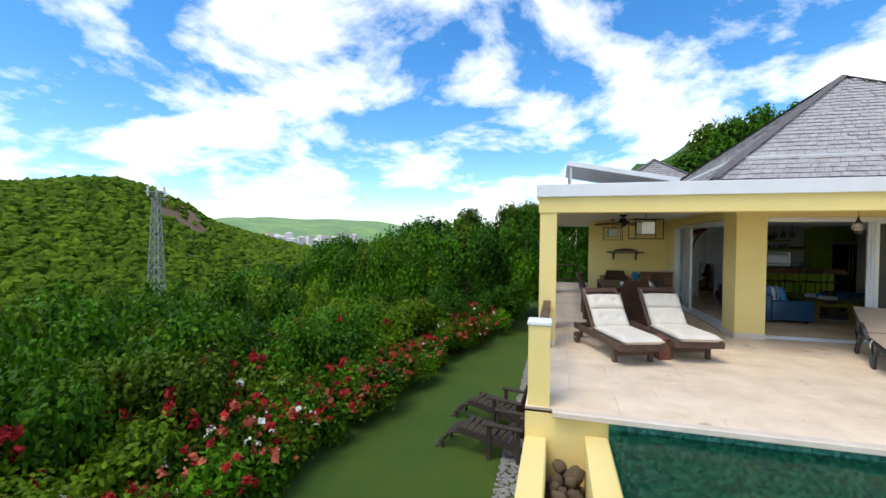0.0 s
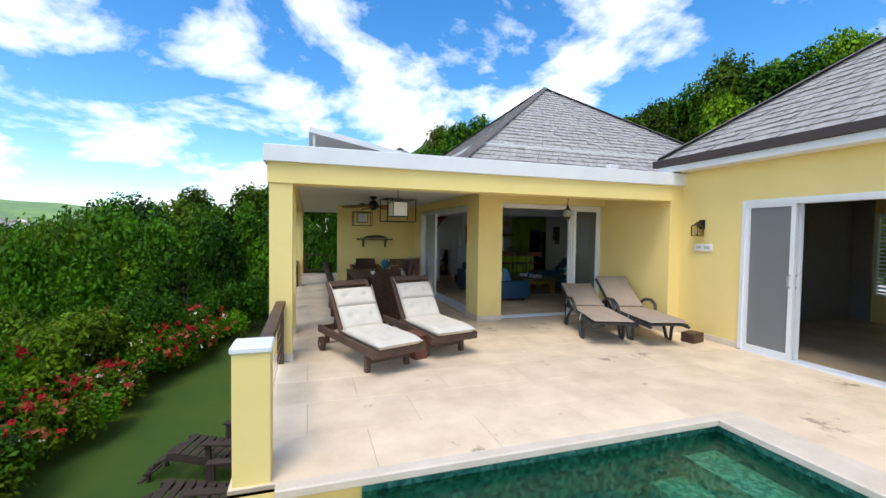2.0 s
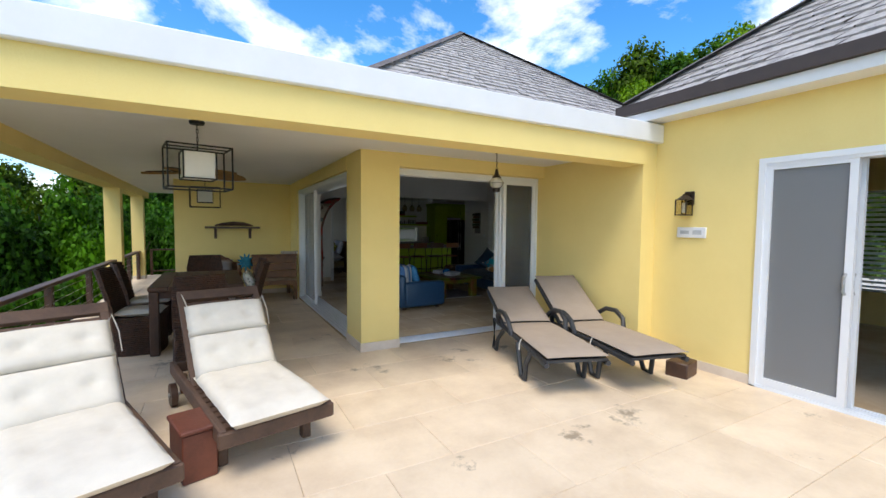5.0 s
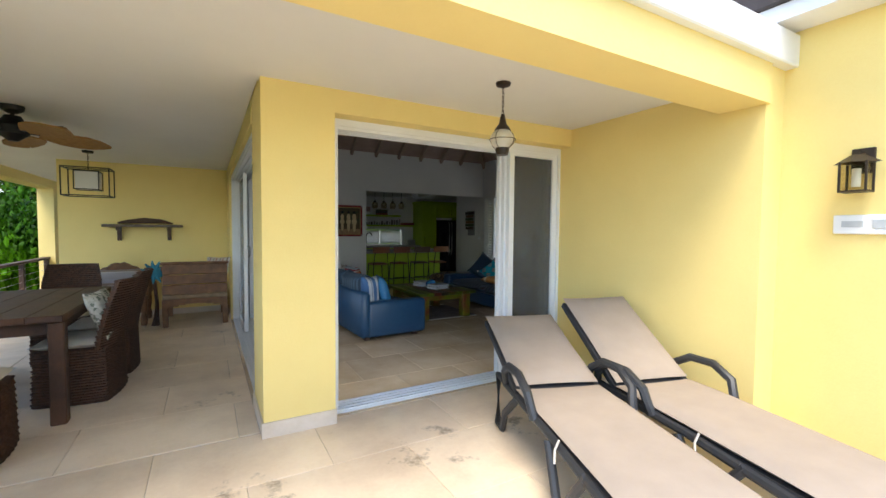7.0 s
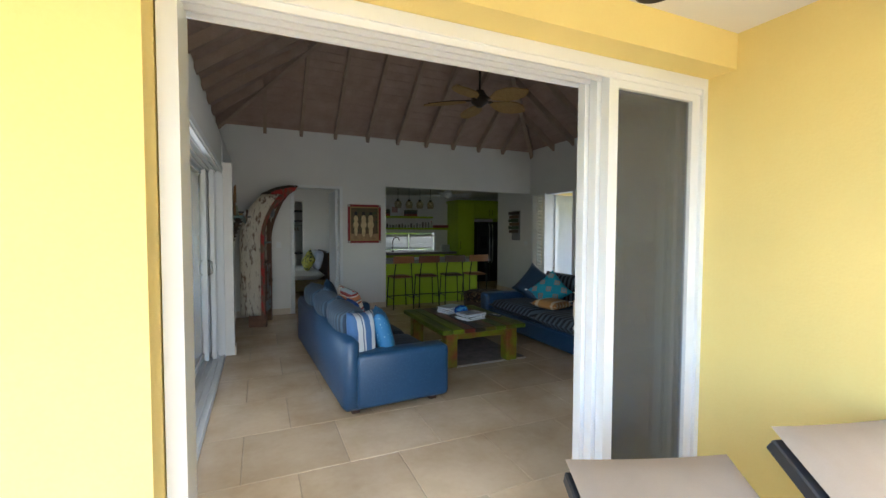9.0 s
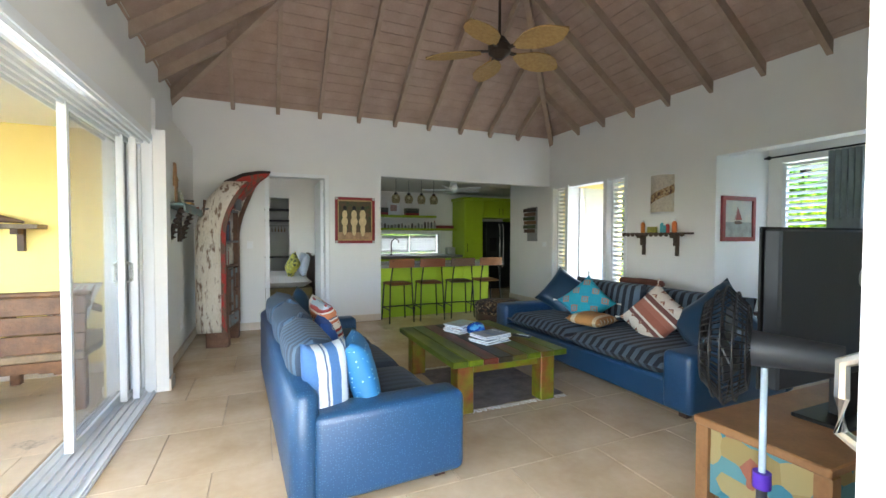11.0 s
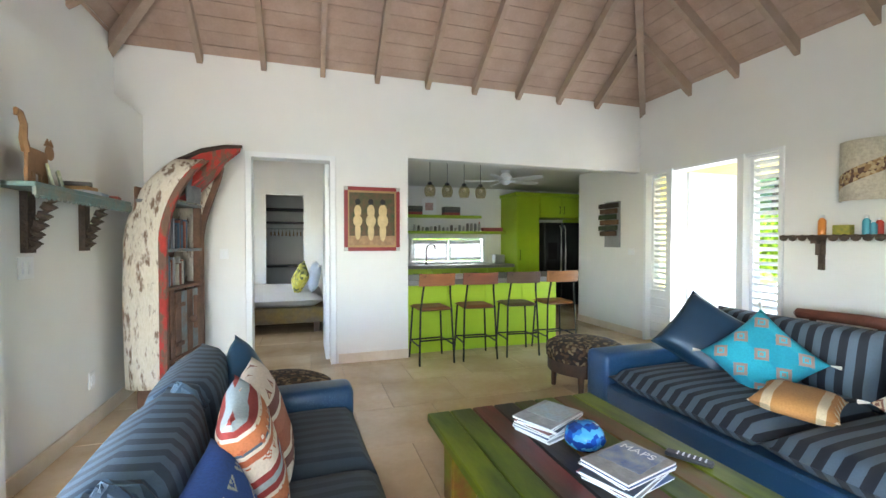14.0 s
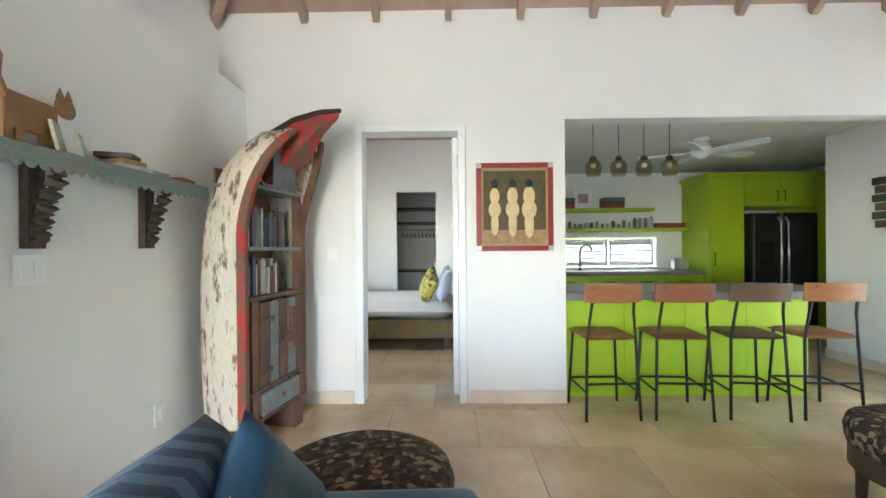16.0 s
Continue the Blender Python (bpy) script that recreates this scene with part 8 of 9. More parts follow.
e = thing("tall_cabinet", "tall lime green cabinet beside the fridge", "cabinet", (10.71, 18.0, 0))
part("body", boxes((0, 0.32, 0.0, 0.7, 0.0, 2.2)), M_GREEN, e, smooth=None)
part("cornice", boxes((0, 0.32, -0.04, 0.7, 2.2, 2.27), bevel=0.012), M_GREEN, e, smooth=None)
M_DSTEEL = mat("dark_steel", (0.05, 0.052, 0.055), 0.28, 0.8, var=0.05, bump=0.02)
e = thing("fridge", "dark steel side-by-side fridge with an ice dispenser", "fridge", (9.76, 17.88, 0))
part("body", boxes((0, 0.9, 0.06, 0.75, 0.02, 1.68)), M_BLACK, e, smooth=None)
for k in range(2):
    d = part("door", boxes((0.003 + 0.39 * k, 0.387 + 0.51 * k, 0.0, 0.055, 0.05, 1.68), bevel=0.012), M_DSTEEL, e, smooth=None)
    x = 0.34 + 0.1 * k
    b = bmesh.new(); tube(b, [(x, 0.0, 0.55), (x, -0.05, 0.62), (x, -0.06, 1.1), (x, -0.05, 1.55), (x, 0.0, 1.62)], 0.013, 8); part("handle", b, M_STEEL, d, "long steel handle")
part("dispenser", boxes((0.08, 0.28, -0.006, 0.002, 0.95, 1.28)), M_BLACK, e, smooth=None)

# ================= bedroom =================
e = thing("bed", "bed with white sheets and a painted plank base", "bed", (0, 0, 0))
part("base", boxes((3.75, 5.55, 16.95, 18.6, 0.14, 0.36), bevel=0.01), mat("patchwork_planks", (0.14, 0.12, 0.09), 0.75, var=0.3, scale=6, fine=30, second=(0.22, 0.15, 0.03)), e, smooth=None)
b = bmesh.new(); pillow(b, 1.8, 1.62, 0.24, pose(4.65, 17.78, 0.46), 14, 0.15, 0.01, 2); part("mattress", b, M_TRIM, e, "white sheet", smooth=70)
for x in (3.85, 5.45):
    for y in (17.05, 18.5):
        part("leg", boxes((x - 0.04, x + 0.04, y - 0.04, y + 0.04, 0, 0.15)), M_DKWOOD, e, smooth=None)
part("headboard", boxes((5.6, 5.66, 16.95, 18.6, 0.0, 0.95), bevel=0.01), M_DKWOOD, e, smooth=None)
for k, (y, c) in enumerate(((17.1, (0.45, 0.50, 0.62)), (17.3, (0.50, 0.55, 0.66)), (17.75, (0.62, 0.63, 0.66)))):
    b = bmesh.new(); pillow(b, 0.46, 0.42, 0.15, pose(0, 0, 0), 10, 0.5, 0.06, k)
    solid("bed_pillow", b, mat("pillow_cloth_%d" % k, c, 0.9, var=0.08), "pale blue pillow at the head of the bed", "pillow", "pillows on the bed", smooth=80, m=pose(5.42, y, 0.78, 76, 0, -88))
b = bmesh.new(); pillow(b, 0.42, 0.40, 0.14, None, 10, 0.5, 0.08, 7)
solid("bed_pillow", b, mat_cells("yellow_leaf_print", [(0.42, 0.38, 0.05), (0.10, 0.11, 0.04), (0.50, 0.46, 0.10), (0.30, 0.30, 0.08)], 26, 0.9, 0.1), "yellow leaf-print pillow on the bed", "pillow", "pillows on the bed", smooth=80, m=pose(5.22, 17.2, 0.76, 68, 30, -80))
e = thing("closet_rack", "closet shelves and rail with wooden hangers", "closet", (4.94, 19.6, 0))
for z in (1.92, 1.66, 0.8):
    part("shelf", boxes((-1.0, 1.0, -0.25, 0.25, z, z + 0.03)), M_BLACK, e, smooth=None)
b = bmesh.new(); cyl(b, (-1.0, 0, 1.56), (1.0, 0, 1.56), 0.014, seg=8); part("rail", b, M_STEEL, e)
for k in range(9):
    b = bmesh.new(); x = -0.3 + k * 0.07
    tube(b, [(x, -0.2, 1.42), (x, 0, 1.5), (x, 0.2, 1.42)], 0.008, 5); tube(b, [(x, 0, 1.5), (x, 0.015, 1.56)], 0.003, 4); part("hanger", b, M_PALM, e)
e = framed("bedroom_picture", "dark framed picture on the bedroom wall", pose(6.1, 16.6, 1.7, 0, 0, -90), 0.7, 0.9, 0.04, M_BLACK, None)
part("print", boxes((-0.31, 0.31, -0.01, 0, -0.41, 0.41)), mat("dark_print", (0.10, 0.09, 0.08), 0.6, var=0.3, scale=9, second=(0.3, 0.22, 0.12)), e, smooth=None)

# ================= wing room, behind its sliding door =================
louvers("white louvred window in the wing bedroom", "shutter_wing", 10.98, 6.3, 7.1, 0.5, 2.05, 20)
e = thing("dark_sideboard", "dark wooden sideboard in the wing bedroom", "sideboard", (10.5, 4.6, 0))
part("body", boxes((-0.25, 0.3, -1.0, 1.0, 0.05, 0.8)), M_DKWOOD, e, smooth=None)
part("top", boxes((-0.28, 0.32, -1.03, 1.03, 0.8, 0.84)), M_DKWOOD, e, smooth=None)
e = thing("wing_bed", "low dark bed in the wing bedroom", "bed", (9.2, 2.6, 0))
part("base", boxes((-0.9, 0.9, -0.2, 1.3, 0.1, 0.35)), M_DKWOOD, e, smooth=None)
b = bmesh.new(); pillow(b, 1.78, 1.46, 0.22, pose(0, 0.55, 0.45), 12, 0.15, 0.01, 2); part("mattress", b, mat("dark_blanket", (0.08, 0.08, 0.09), 0.9, var=0.1), e, smooth=70)
e = thing("wing_television", "black television on the sideboard", "television", (10.45, 4.2, 0.84))
part("screen", boxes((-0.03, 0.03, -0.5, 0.5, 0.08, 0.68)), M_BLACK, e, smooth=None)
part("foot", boxes((-0.1, 0.1, -0.2, 0.2, 0, 0.08)), M_BLACK, e, smooth=None)


# ================= planting and landscape =================
# Near-black low ends put the shadows between leaves into the leaf colour.
LEAF_A = mat_leaf("leaves_mid_green", (0.004, 0.020, 0.001), (0.11, 0.30, 0.006))
LEAF_B = mat_leaf("leaves_bright_green", (0.020, 0.07, 0.002), (0.30, 0.50, 0.012))
LEAF_C = mat_leaf("leaves_deep_green", (0.003, 0.016, 0.001), (0.07, 0.21, 0.008))
LEAF_D = mat_leaf("leaves_olive", (0.007, 0.022, 0.001), (0.16, 0.28, 0.009))
PETAL_R = mat_leaf("petals_red", (0.25, 0.008, 0.015), (0.62, 0.045, 0.04))
PETAL_O = mat_leaf("petals_coral", (0.30, 0.05, 0.03), (0.66, 0.20, 0.11))
PETAL_W = mat_leaf("petals_white", (0.65, 0.6, 0.5), (0.85, 0.83, 0.75))
M_BARK = mat("bark", (0.13, 0.10, 0.075), 0.95, var=0.25, scale=6, fine=40, bump=0.7, second=(0.06, 0.045, 0.035))


def leaf_mesh(name, blobs, count, size, material, seed, long=1.8, shell=(0.72, 1.06), flat=1.0):
    """Many small bent leaves over a set of uneven clumps (centre, radius)."""
    rng = np.random.default_rng(seed)
    # Extra oversized leaves inside the clumps, added to block light and darken gaps.
    inner = count // 5
    count += inner
    c = np.array([b[:3] for b in blobs], float)
    r = np.array([b[3] for b in blobs], float)
    pick = rng.choice(len(blobs), count, p=r ** 2 / (r ** 2).sum())
    d = rng.normal(size=(count, 3))
    d /= np.linalg.norm(d, axis=1)[:, None]
    d[:, 2] = np.where(d[:, 2] < -0.5, -d[:, 2], d[:, 2])
    rad = r[pick] * rng.uniform(shell[0], shell[1], count) * (1 + 0.18 * np.sin(d[:, 0] * 9 + seed) * np.cos(d[:, 1] * 8 + d[:, 2] * 7))
    rad[:inner] = r[pick[:inner]] * rng.uniform(0.15, 0.6, inner)
    p = c[pick] + d * rad[:, None] * np.array([1, 1, flat])
    nrm = d * 0.7 + rng.normal(size=(count, 3)) * 0.55 + np.array([0, 0, 0.45])
    nrm /= np.linalg.norm(nrm, axis=1)[:, None]
    t = np.cross(nrm, rng.normal(size=(count, 3)))
    t /= np.linalg.norm(t, axis=1)[:, None] + 1e-9
    b = np.cross(nrm, t)
    s = size * rng.uniform(0.6, 1.35, count)[:, None]
    s[:inner] *= 2.4
    v = np.empty((count, 4, 3))
    v[:, 0] = p - t * s * long / 2
    v[:, 1] = p + b * s / 2 - nrm * s * 0.14
    v[:, 2] = p + t * s * long / 2 - nrm * s * 0.1
    v[:, 3] = p - b * s / 2 - nrm * s * 0.14
    faces = np.arange(count * 4).reshape(-1, 4)
    me = bpy.data.meshes.new(name)
    me.from_pydata(v.reshape(-1, 3).tolist(), [], faces.tolist())
    me.materials.append(material)
    return me


def clumps(n, spread, rmin, rmax, seed, zc=0.0, zs=0.6):
    rng = random.Random(seed)
    out = []
    for _ in range(n):
        a, q = rng.uniform(0, 6.283), math.sqrt(rng.random()) * spread
        z = zc + rng.uniform(-1, 1) * zs * (1 - 0.6 * q / spread)
        out.append((q * math.cos(a), q * math.sin(a), z, rng.uniform(rmin, rmax)))
    return out


# crowns of radius about 1, on a stem of height about 1
CROWNS = [leaf_mesh("crown", clumps(15, 0.72, 0.2, 0.42, 11 + k, 1.25, 0.55), 11500, 0.035, mm, 5 + k, long=1.6) for k, mm in enumerate((LEAF_A, LEAF_C, LEAF_D, LEAF_B))]
SHRUBS = [leaf_mesh("foliage", clumps(16, 0.85, 0.2, 0.38, 31 + k, 0.55, 0.38), 11000, 0.039, mm, 25 + k, long=1.55, shell=(0.55, 1.1)) for k, mm in enumerate((LEAF_A, LEAF_B, LEAF_C, LEAF_D, LEAF_A))]


def trunk_mesh(seed):
    rng = random.Random(seed)
    bm = bmesh.new()
    tube(bm, [(0, 0, -0.15), (0.03, 0.0, 0.25), (0.0, 0.04, 0.6), (0.05, 0.02, 1.0)], [0.085, 0.065, 0.05, 0.03], 8)
    for k in range(6):
        a = k * 1.05 + rng.uniform(-0.3, 0.3)
        z = rng.uniform(0.45, 0.85)
        q = rng.uniform(0.35, 0.6)
        tube(bm, [(0.02, 0.02, z), (q * 0.5 * math.cos(a), q * 0.5 * math.sin(a), z + 0.25), (q * math.cos(a), q * math.sin(a), z + 0.55)], [0.032, 0.02, 0.008], 6)
    return mesh_of("trunk", bm, M_BARK, 50)


TRUNKS = [trunk_mesh(k) for k in range(3)]


def tree(x, y, top, spread, kind, rot, label="broad green tree on the hillside", base=None):
    z = site_height(x, y) - 0.2 if base is None else base
    h = top - z
    e = thing("tree", label, "tree", (x, y, z), rot, group="trees round the house")
    spread = max(spread, h * 0.34)
    e.scale = (spread, spread, h / 2.0)
    o = new("crown", CROWNS[kind]); o.parent = e
    o = new("trunk", TRUNKS[kind % 3]); o.parent = e


def shrub(x, y, top, spread, kind, rot, label="dense green garden shrub", base=None):
    z = site_height(x, y) - 0.1 if base is None else base
    e = thing("shrub", label, "shrub", (x, y, z), rot, group="shrubs of the slope")
    e.scale = (spread, spread, (top - z) / 1.12)
    o = new("foliage", SHRUBS[kind]); o.parent = e
    o = new("stem", TRUNKS[kind % 3]); o.parent = e; o.scale = (0.5, 0.5, 0.5)


rng = random.Random(42)
# slope west of the lawn: shrubs rising to trees in the north
for i in range(64):
    y = -7 + 37 * ((i * 0.618) % 1.0)
    x = -5.4 - 9.5 * rng.random() ** 1.2
    head = math.degrees(math.atan2(0.49 - x, y - 0.43))
    dist = math.hypot(x - 0.49, y - 0.43)
    el = -0.095 + max(0, min(1, (46 - head) / 24)) * 0.12
    top = 1.6 + dist * el + rng.uniform(-0.5, 0.15)
    shrub(x, y, max(top, site_height(x, y) + 1.3), rng.uniform(1.2, 1.9), rng.choice((0, 0, 1, 2, 3, 4)), rng.uniform(0, 360))
for x, y, top, s, k in ((-4.6, 15.5, 1.4, 1.7, 0), (-3.4, 18.0, 2.2, 1.9, 2), (-1.9, 20.0, 2.6, 1.9, 0), (-0.2, 21.2, 2.6, 1.8, 2), (-5.5, 19, 2.6, 2.2, 4), (1.2, 22.5, 2.4, 1.7, 2), (-2.6, 15.8, -0.1, 1.3, 2), (-1.7, 17.3, 0.6, 1.3, 2)):
    shrub(x, y, top, s, k, rng.uniform(0, 360), "tall dark green shrub beside the lawn")
for x, y, top, s, k in ((-9, 20, 2.3, 2.6, 0), (-6.5, 24, 3.4, 2.8, 1), (-3.8, 26, 4.4, 2.7, 2), (-1.2, 27, 4.6, 2.8, 0), (1.4, 28, 4.8, 2.6, 1), (-12, 25, 1.5, 3.0, 2), (-15, 20, 0.3, 2.8, 0), (-8, 31, 3.6, 3.2, 0), (3.6, 27, 4.6, 2.4, 1), (-18, 27, 0.6, 3.3, 0)):
    tree(x, y, top, s, k, rng.uniform(0, 360), "broad green tree behind the lawn")
# wooded hill behind the house
for i in range(34):
    h = 13 + 75 * (i + 0.5 * rng.random()) / 34
    dist = rng.uniform(27, 42)
    el = np.interp(h, (12, 15, 18, 27, 35, 44, 55, 80), (0.14, 0.24, 0.305, 0.29, 0.275, 0.325, 0.375, 0.375))
    x, y = 1 + dist * math.sin(radians(h)), 2 + dist * math.cos(radians(h))
    tree(x, y, 1.6 + dist * el * rng.uniform(0.8, 1.0), rng.uniform(2.6, 4.0), rng.choice((0, 0, 1, 3, 3, 2)), rng.uniform(0, 360), "tall green tree on the hill behind the house")
# east garden, seen by the outer door and the bay window
for x, y, top, s, k in ((13.2, 17.5, 2.2, 1.2, 3), (14.5, 16.4, 2.6, 1.4, 1), (13.6, 12.3, 2.2, 1.1, 1), (13.4, 10.4, 2.3, 1.2, 1), (15, 14, 2.6, 1.5, 0), (14.3, 8.4, 2.4, 1.3, 3), (12.6, 19.6, 2.0, 1.2, 0), (8.2, 21.0, 1.9, 1.2, 1), (7.0, 20.6, 1.8, 1.1, 0)):
    shrub(x, y, top, s, k, rng.uniform(0, 360), "leafy green shrub in the east garden", base=-0.1)
structure("garden_east", boxes((9.8, 30, 8.0, 20.5, -0.4, -0.1), (6.4, 9.8, 18.85, 24, -0.4, -0.1)), mat("sunlit_concrete", (0.62, 0.58, 0.52), 0.85, var=0.1, scale=2, bump=0.15), "pale sunlit paving of the east yard", "pavement")

# flowering hedge along the lawn
HEDGE = [leaf_mesh("foliage", clumps(13, 0.8, 0.2, 0.36, 61 + k, 0.45, 0.35), 8500, 0.044, LEAF_D if k else LEAF_A, 71 + k, long=1.6, shell=(0.5, 1.15)) for k in range(2)]
BLOOM = [[leaf_mesh("blossoms", clumps(n, 0.95, 0.02, 0.075, 81 + k * 7 + j, 0.60, 0.40), c, 0.030, mm, 90 + k + j, long=1.2, shell=(0.3, 1.1)) for j, (n, c, mm) in enumerate(((48, 520, PETAL_R), (60, 620, PETAL_O), (26, 130, PETAL_W)))] for k in range(3)]
for i in range(17):
    y = 1.6 + i * 0.88
    x = np.interp(y, (1.5, 5.4, 12, 15.5), (-4.2, -3.75, -3.2, -2.3)) + rng.uniform(-0.2, 0.1)
    e = thing("flowering_shrub", "bougainvillea shrub with red, coral and white blossoms" if i % 3 else "green bougainvillea shrub with scattered red blossoms", "shrub", (x, y, -1.85), rng.uniform(0, 360), group="flowering hedge along the lawn")
    s = rng.uniform(0.95, 1.25)
    e.scale = (s, s, rng.uniform(1.0, 1.45))
    o = new("foliage", HEDGE[i % 2]); o.parent = e
    for o in [new("blossoms", me) for me in BLOOM[i % 3][: 3 if i % 3 else 1]]:
        o.parent = e
    o = new("stem", TRUNKS[i % 3]); o.parent = e; o.scale = (0.4, 0.4, 0.45)
for i in range(12):
    y = 0.5 + i * 1.25
    x = np.interp(y, (0.5, 5.4, 12, 15.5), (-5.6, -5.0, -4.3, -3.4)) + rng.uniform(-0.3, 0.2)
    e = thing("flowering_shrub", "tall bougainvillea shrub with a few red blossoms", "shrub", (x, y, -1.9), rng.uniform(0, 360), group="flowering hedge along the lawn")
    e.scale = (1.35, 1.35, rng.uniform(1.6, 2.1))
    o = new("foliage", SHRUBS[(i * 2) % 5]); o.parent = e
    o = new("blossoms", BLOOM[i % 3][0]); o.parent = e
    o = new("stem", TRUNKS[i % 3]); o.parent = e; o.scale = (0.4, 0.4, 0.45)


# wooded hill across the valley
def far_hill(name, heads, elevs, r0, r1, zbase, label, material, woods=0, seed=1, tree_r=2.2):
    bm = bmesh.new()
    nh, nr = 70, 26
    rows = []
    pts = []
    for i in range(nh + 1):
        h = heads[0] + (heads[-1] - heads[0]) * i / nh
        e = np.interp(h, heads, elevs)
        row = []
        for j in range(nr + 1):
            f = j / nr
            r = r0 + (r1 - r0) * f
            top = 1.7 + r1 * e
            g = math.sin(min(1, f) * math.pi / 2) ** 1.3
            x, y = 0.5 - r * math.sin(radians(h)), 0.4 + r * math.cos(radians(h))
            z = zbase + (top - zbase) * g + (r1 * 0.006) * noise.noise(Vector((x * 9 / r1, y * 9 / r1, seed)))
            row.append(bm.verts.new((x, y, z)))
            pts.append((x, y, z, f))
        back = row[-1].co
        row.append(bm.verts.new((back.x * 1.25, back.y * 1.25, zbase)))
        rows.append(row)
    for a, b in zip(rows, rows[1:]):
        for j in range(len(a) - 1):
            bm.faces.new((a[j], a[j + 1], b[j + 1], b[j]))
    hill = structure(name, bm, material, label, "hill", smooth=70)
    if woods:
        rg = np.random.default_rng(seed)
        t = bmesh.new()
        bmesh.ops.create_icosphere(t, subdivisions=1, radius=1.0)
        bv = np.array([v.co[:] for v in t.verts]); bf = np.array([[v.index for v in f.verts] for f in t.faces])
        t.free()
        V, F = [], []
        for n in range(woods):
            f, h = rg.random(), heads[0] + (heads[-1] - heads[0]) * rg.random()
            r = r0 + (r1 - r0) * f
            x, y = 0.5 - r * math.sin(radians(h)), 0.4 + r * math.cos(radians(h))
            z = zbase + (1.7 + r1 * np.interp(h, heads, elevs) - zbase) * math.sin(f * math.pi / 2) ** 1.3
            if 0.62 < f < 0.97 and rg.random() < np.interp(math.degrees(math.atan2(0.5 - x, y - 0.4)), (43, 45, 50, 52), (0, 0.96, 0.93, 0)):
                continue
            s = tree_r * rg.uniform(0.6, 1.4)
            q = bv * s * (1 + 0.28 * rg.normal(size=(len(bv), 1))) * np.array([1, 1, 0.85]) + np.array([x, y, z + s * 0.2])
            F.append(bf + len(V) * len(bv)); V.append(q)
        me = bpy.data.meshes.new("woods")
        me.from_pydata(np.concatenate(V).tolist(), [], np.concatenate(F).tolist())
        me.materials.append(mat_leaf("woodland", (0.016, 0.045, 0.003), (0.15, 0.235, 0.012), 0.9))
        ob = new("woods", me)
        tagged(ob, "scrub woodland covering the far hillside", "woodland", kind="stuff")
    return hill


M_SCRUB = mat("hill_scrub", (0.10, 0.085, 0.035), 0.95, var=0.25, scale=0.12, fine=1.2, bump=0.3, second=(0.20, 0.11, 0.065))
far_hill("hill_west", (30, 34, 38, 44, 47, 50, 53, 56, 60, 64, 75, 100), (-0.03, -0.02, -0.003, 0.028, 0.064, 0.091, 0.102, 0.099, 0.085, 0.078, 0.055, 0.03), 95, 205, -30, "rounded scrub-covered hill across the valley", M_SCRUB, 21000, 3, 1.3)
# Distance haze and sunlight are mixed into this pale base green.
M_HAZE = mat("haze_tinted_woodland", (0.25, 0.38, 0.12), 0.95, var=0.25, scale=0.012, fine=0.1, bump=0.0, second=(0.13, 0.24, 0.11))
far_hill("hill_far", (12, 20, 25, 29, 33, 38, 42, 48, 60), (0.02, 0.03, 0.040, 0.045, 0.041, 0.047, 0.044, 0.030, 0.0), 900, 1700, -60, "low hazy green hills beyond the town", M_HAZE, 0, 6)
rng = random.Random(9)
M_TOWN = mat("town_walls", (0.75, 0.72, 0.66), 0.8, var=0.05, bump=0.0)
M_TOWNROOF = mat("town_roofs", (0.42, 0.30, 0.25), 0.8, var=0.1, bump=0.0)
for i in range(46):
    h, r = rng.uniform(27, 38), rng.uniform(620, 860)
    x, y = 0.5 - r * math.sin(radians(h)), 0.4 + r * math.cos(radians(h))
    z = 1.7 + r * rng.uniform(-0.012, 0.006)
    e = thing("town_house", "small pale town house far across the valley", "house", (x, y, z), rng.uniform(0, 90), group="houses of the far town")
    w, d, hh = rng.uniform(6, 13), rng.uniform(6, 10), rng.uniform(3, 6)
    part("wall", boxes((-w / 2, w / 2, -d / 2, d / 2, -25, hh)), M_TOWN, e, smooth=None)
    b = bmesh.new()
    v = [b.verts.new(p) for p in ((-w / 2 - 0.5, -d / 2 - 0.5, hh), (w / 2 + 0.5, -d / 2 - 0.5, hh), (w / 2 + 0.5, d / 2 + 0.5, hh), (-w / 2 - 0.5, d / 2 + 0.5, hh), (-w / 4, 0, hh + 2), (w / 4, 0, hh + 2))]
    for f in ((0, 1, 5, 4), (1, 2, 5), (2, 3, 4, 5), (3, 0, 4)):
        b.faces.new([v[i] for i in f])
    part("roof", b, M_TOWNROOF if i % 2 else M_TOWN, e, smooth=None)


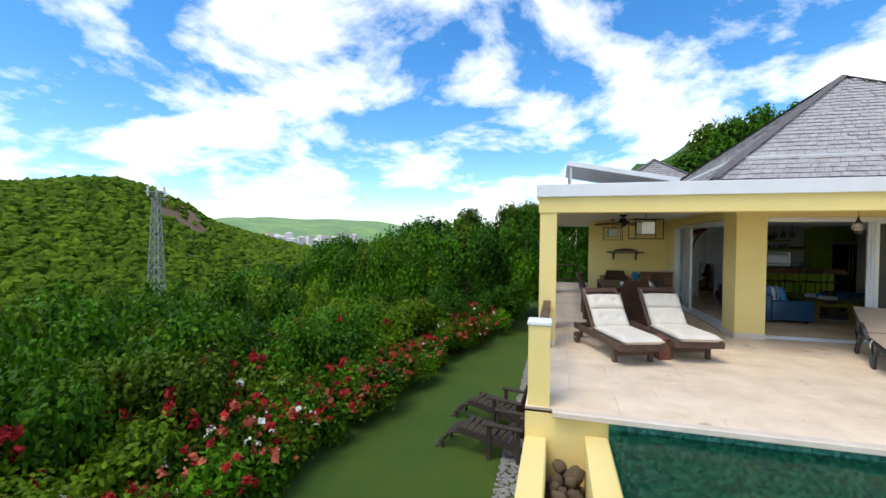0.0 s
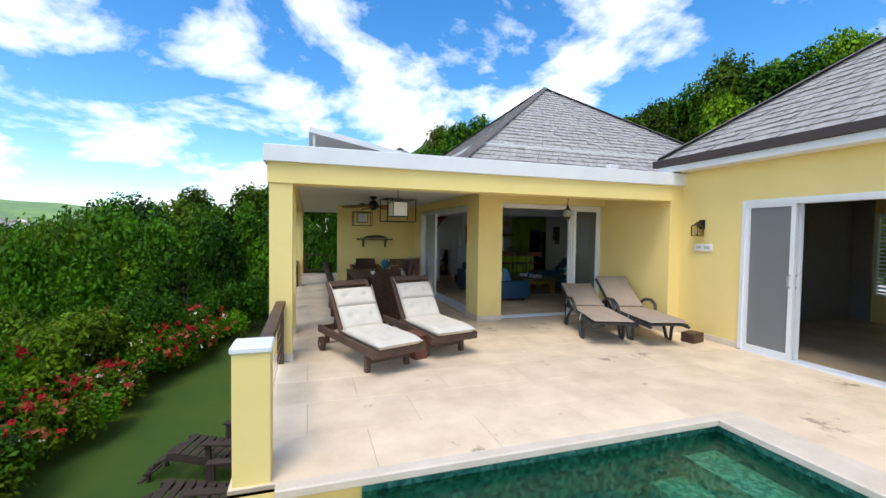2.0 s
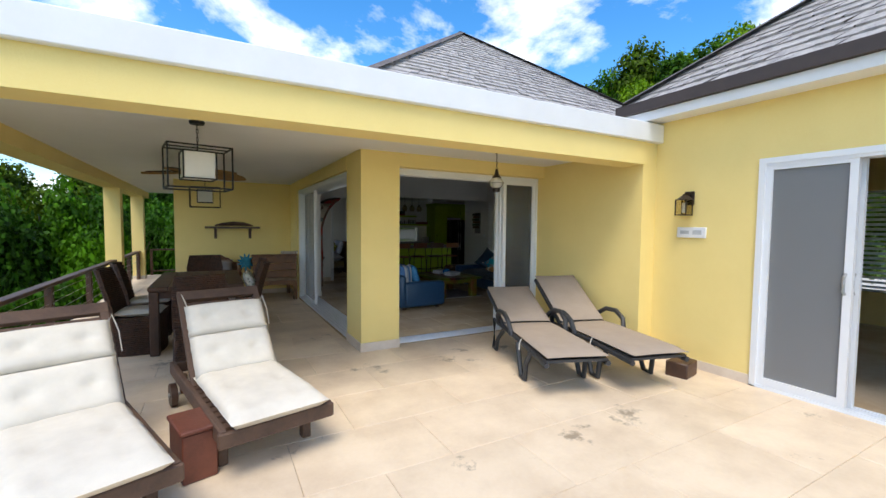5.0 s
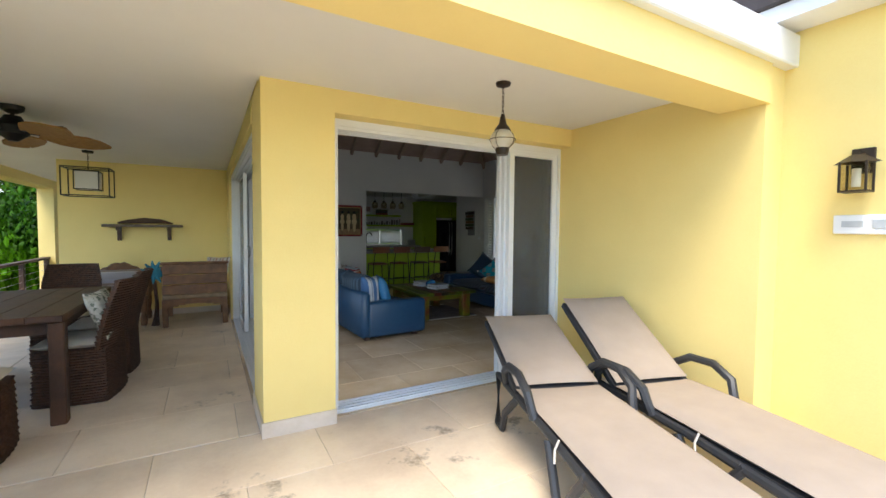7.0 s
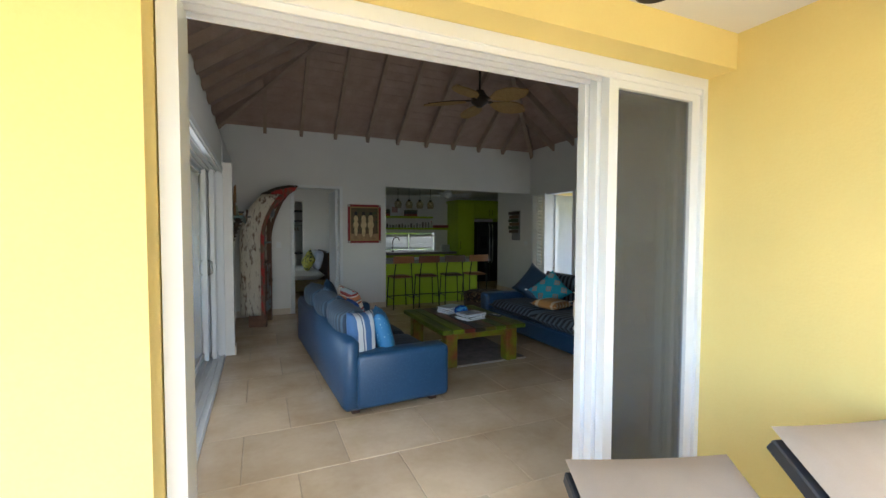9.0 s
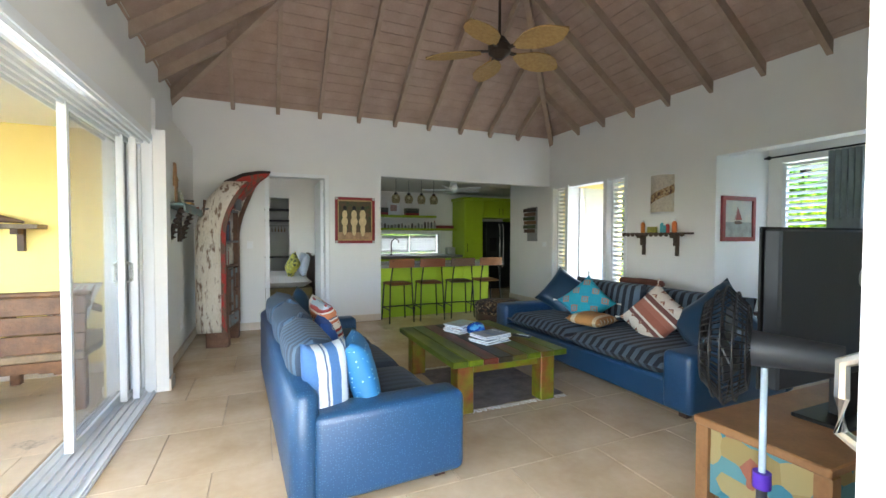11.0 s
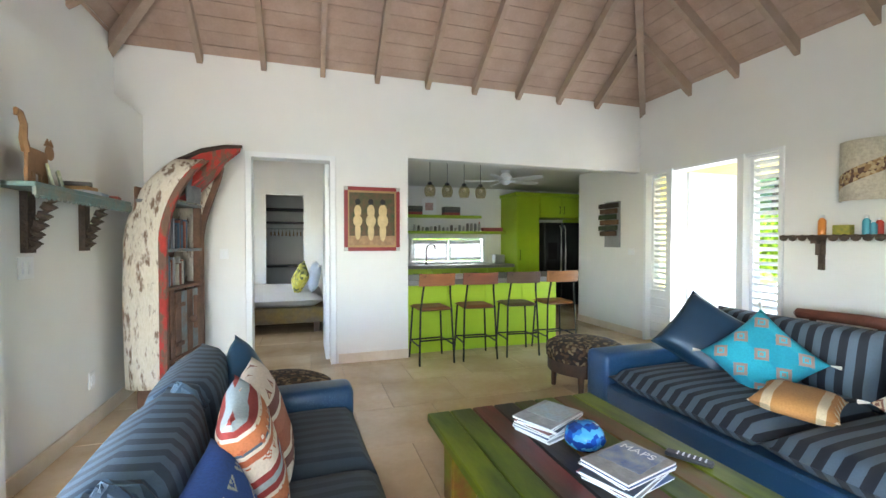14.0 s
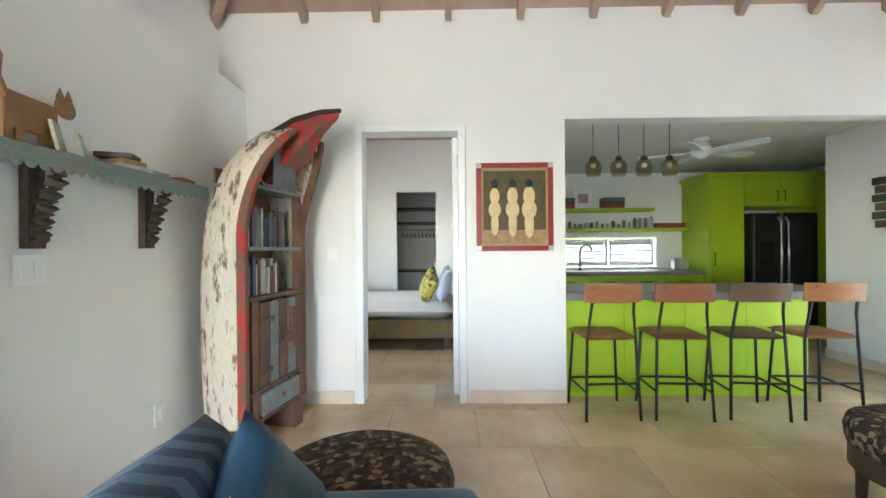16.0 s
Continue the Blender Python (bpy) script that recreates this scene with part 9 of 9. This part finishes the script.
def mast():
    e = thing("lattice_mast", "grey steel lattice telecom mast on a concrete pad", "mast", (-83.3, 71.7, -13.0), 20)
    M = mat("galvanised_steel", (0.42, 0.42, 0.42), 0.5, 0.5, var=0.1, bump=0)
    H, w0, w1 = 24.5, 1.35, 0.5
    cs = [(-1, -1), (1, -1), (1, 1), (-1, 1)]
    at = lambda k, f: Vector((cs[k][0] * (w0 + (w1 - w0) * f), cs[k][1] * (w0 + (w1 - w0) * f), H * f))
    for k in range(4):
        bm = bmesh.new(); cyl(bm, at(k, 0), at(k, 1), 0.10, 0.07, 6); part("leg", bm, M, e)
    for k in range(4):
        for i in range(12):
            a, b = i / 12, (i + 1) / 12
            for p, q in ((at(k, a), at((k + 1) % 4, b)), (at((k + 1) % 4, a), at(k, b)), (at(k, b), at((k + 1) % 4, b))):
                bm = bmesh.new(); cyl(bm, p, q, 0.045, seg=5); part("brace", bm, M, e)
    part("platform", boxes((-1.6, 1.6, -1.6, 1.6, H - 0.2, H)), M, e)
    for k in range(6):
        bm = bmesh.new(); a = k * 1.047
        box(bm, -0.2, 0.2, -0.1, 0.1, 0, 2.0, m=pose(1.7 * math.cos(a), 1.7 * math.sin(a), H - 0.9, 0, 0, math.degrees(a)))
        part("antenna", bm, M_TOWN, e)
    part("pad", boxes((-4, 4, -4, 4, -3, 0.1)), M_CONC, e)


mast()


# ================= sky light by the openings =================
BLUE = (0.83, 0.915, 1.0)
window_light("slider_west_light", pose(3.84, 10.65, 1.1, 90, 0, -90), 2.2, 2.0, 2.5, BLUE)
window_light("slider_south_light", pose(4.8, 9.26, 1.1, 90, 0, 0), 1.5, 2.0, 4.2, BLUE)
window_light("outer_door_light", pose(9.9, 14.29, 1.02, 90, 0, 90), 0.8, 1.9, 1.2, BLUE)
window_light("bay_light", pose(10.85, 10.65, 1.35, 90, 0, 90), 1.5, 1.6, 1.2, BLUE)
window_light("kitchen_window_light", pose(8.05, 18.9, 1.13, 90, 0, 180), 1.4, 0.42, 2.2)
# Lamp added at the presumed, unseen west window to brighten the bedroom.
window_light("bedroom_fill_light", pose(3.36, 17.3, 1.47, 90, 0, -90), 1.3, 1.3, 0.7)


# ================= stone tiles =================
tiled_floor("floor_terrace", [(0.2, 6.45, 4.75, 9.01), (0.2, 3.53, 9.01, 18.6), (4.07, 6.45, -6, 4.75)], (0.915, 0.61), M_TRAV, "pale travertine terrace paving", origin=(0.2, 4.75))
tiled_floor("floor_living", [(3.53, 10.6, 9.01, 15.24), (6.4, 11.05, 15.24, 18.7), (3.53, 6.25, 15.24, 20.25)], (0.61, 0.61), M_TRAVIN, "honey-coloured travertine living room floor", origin=(3.53, 9.01), stagger=0.5)
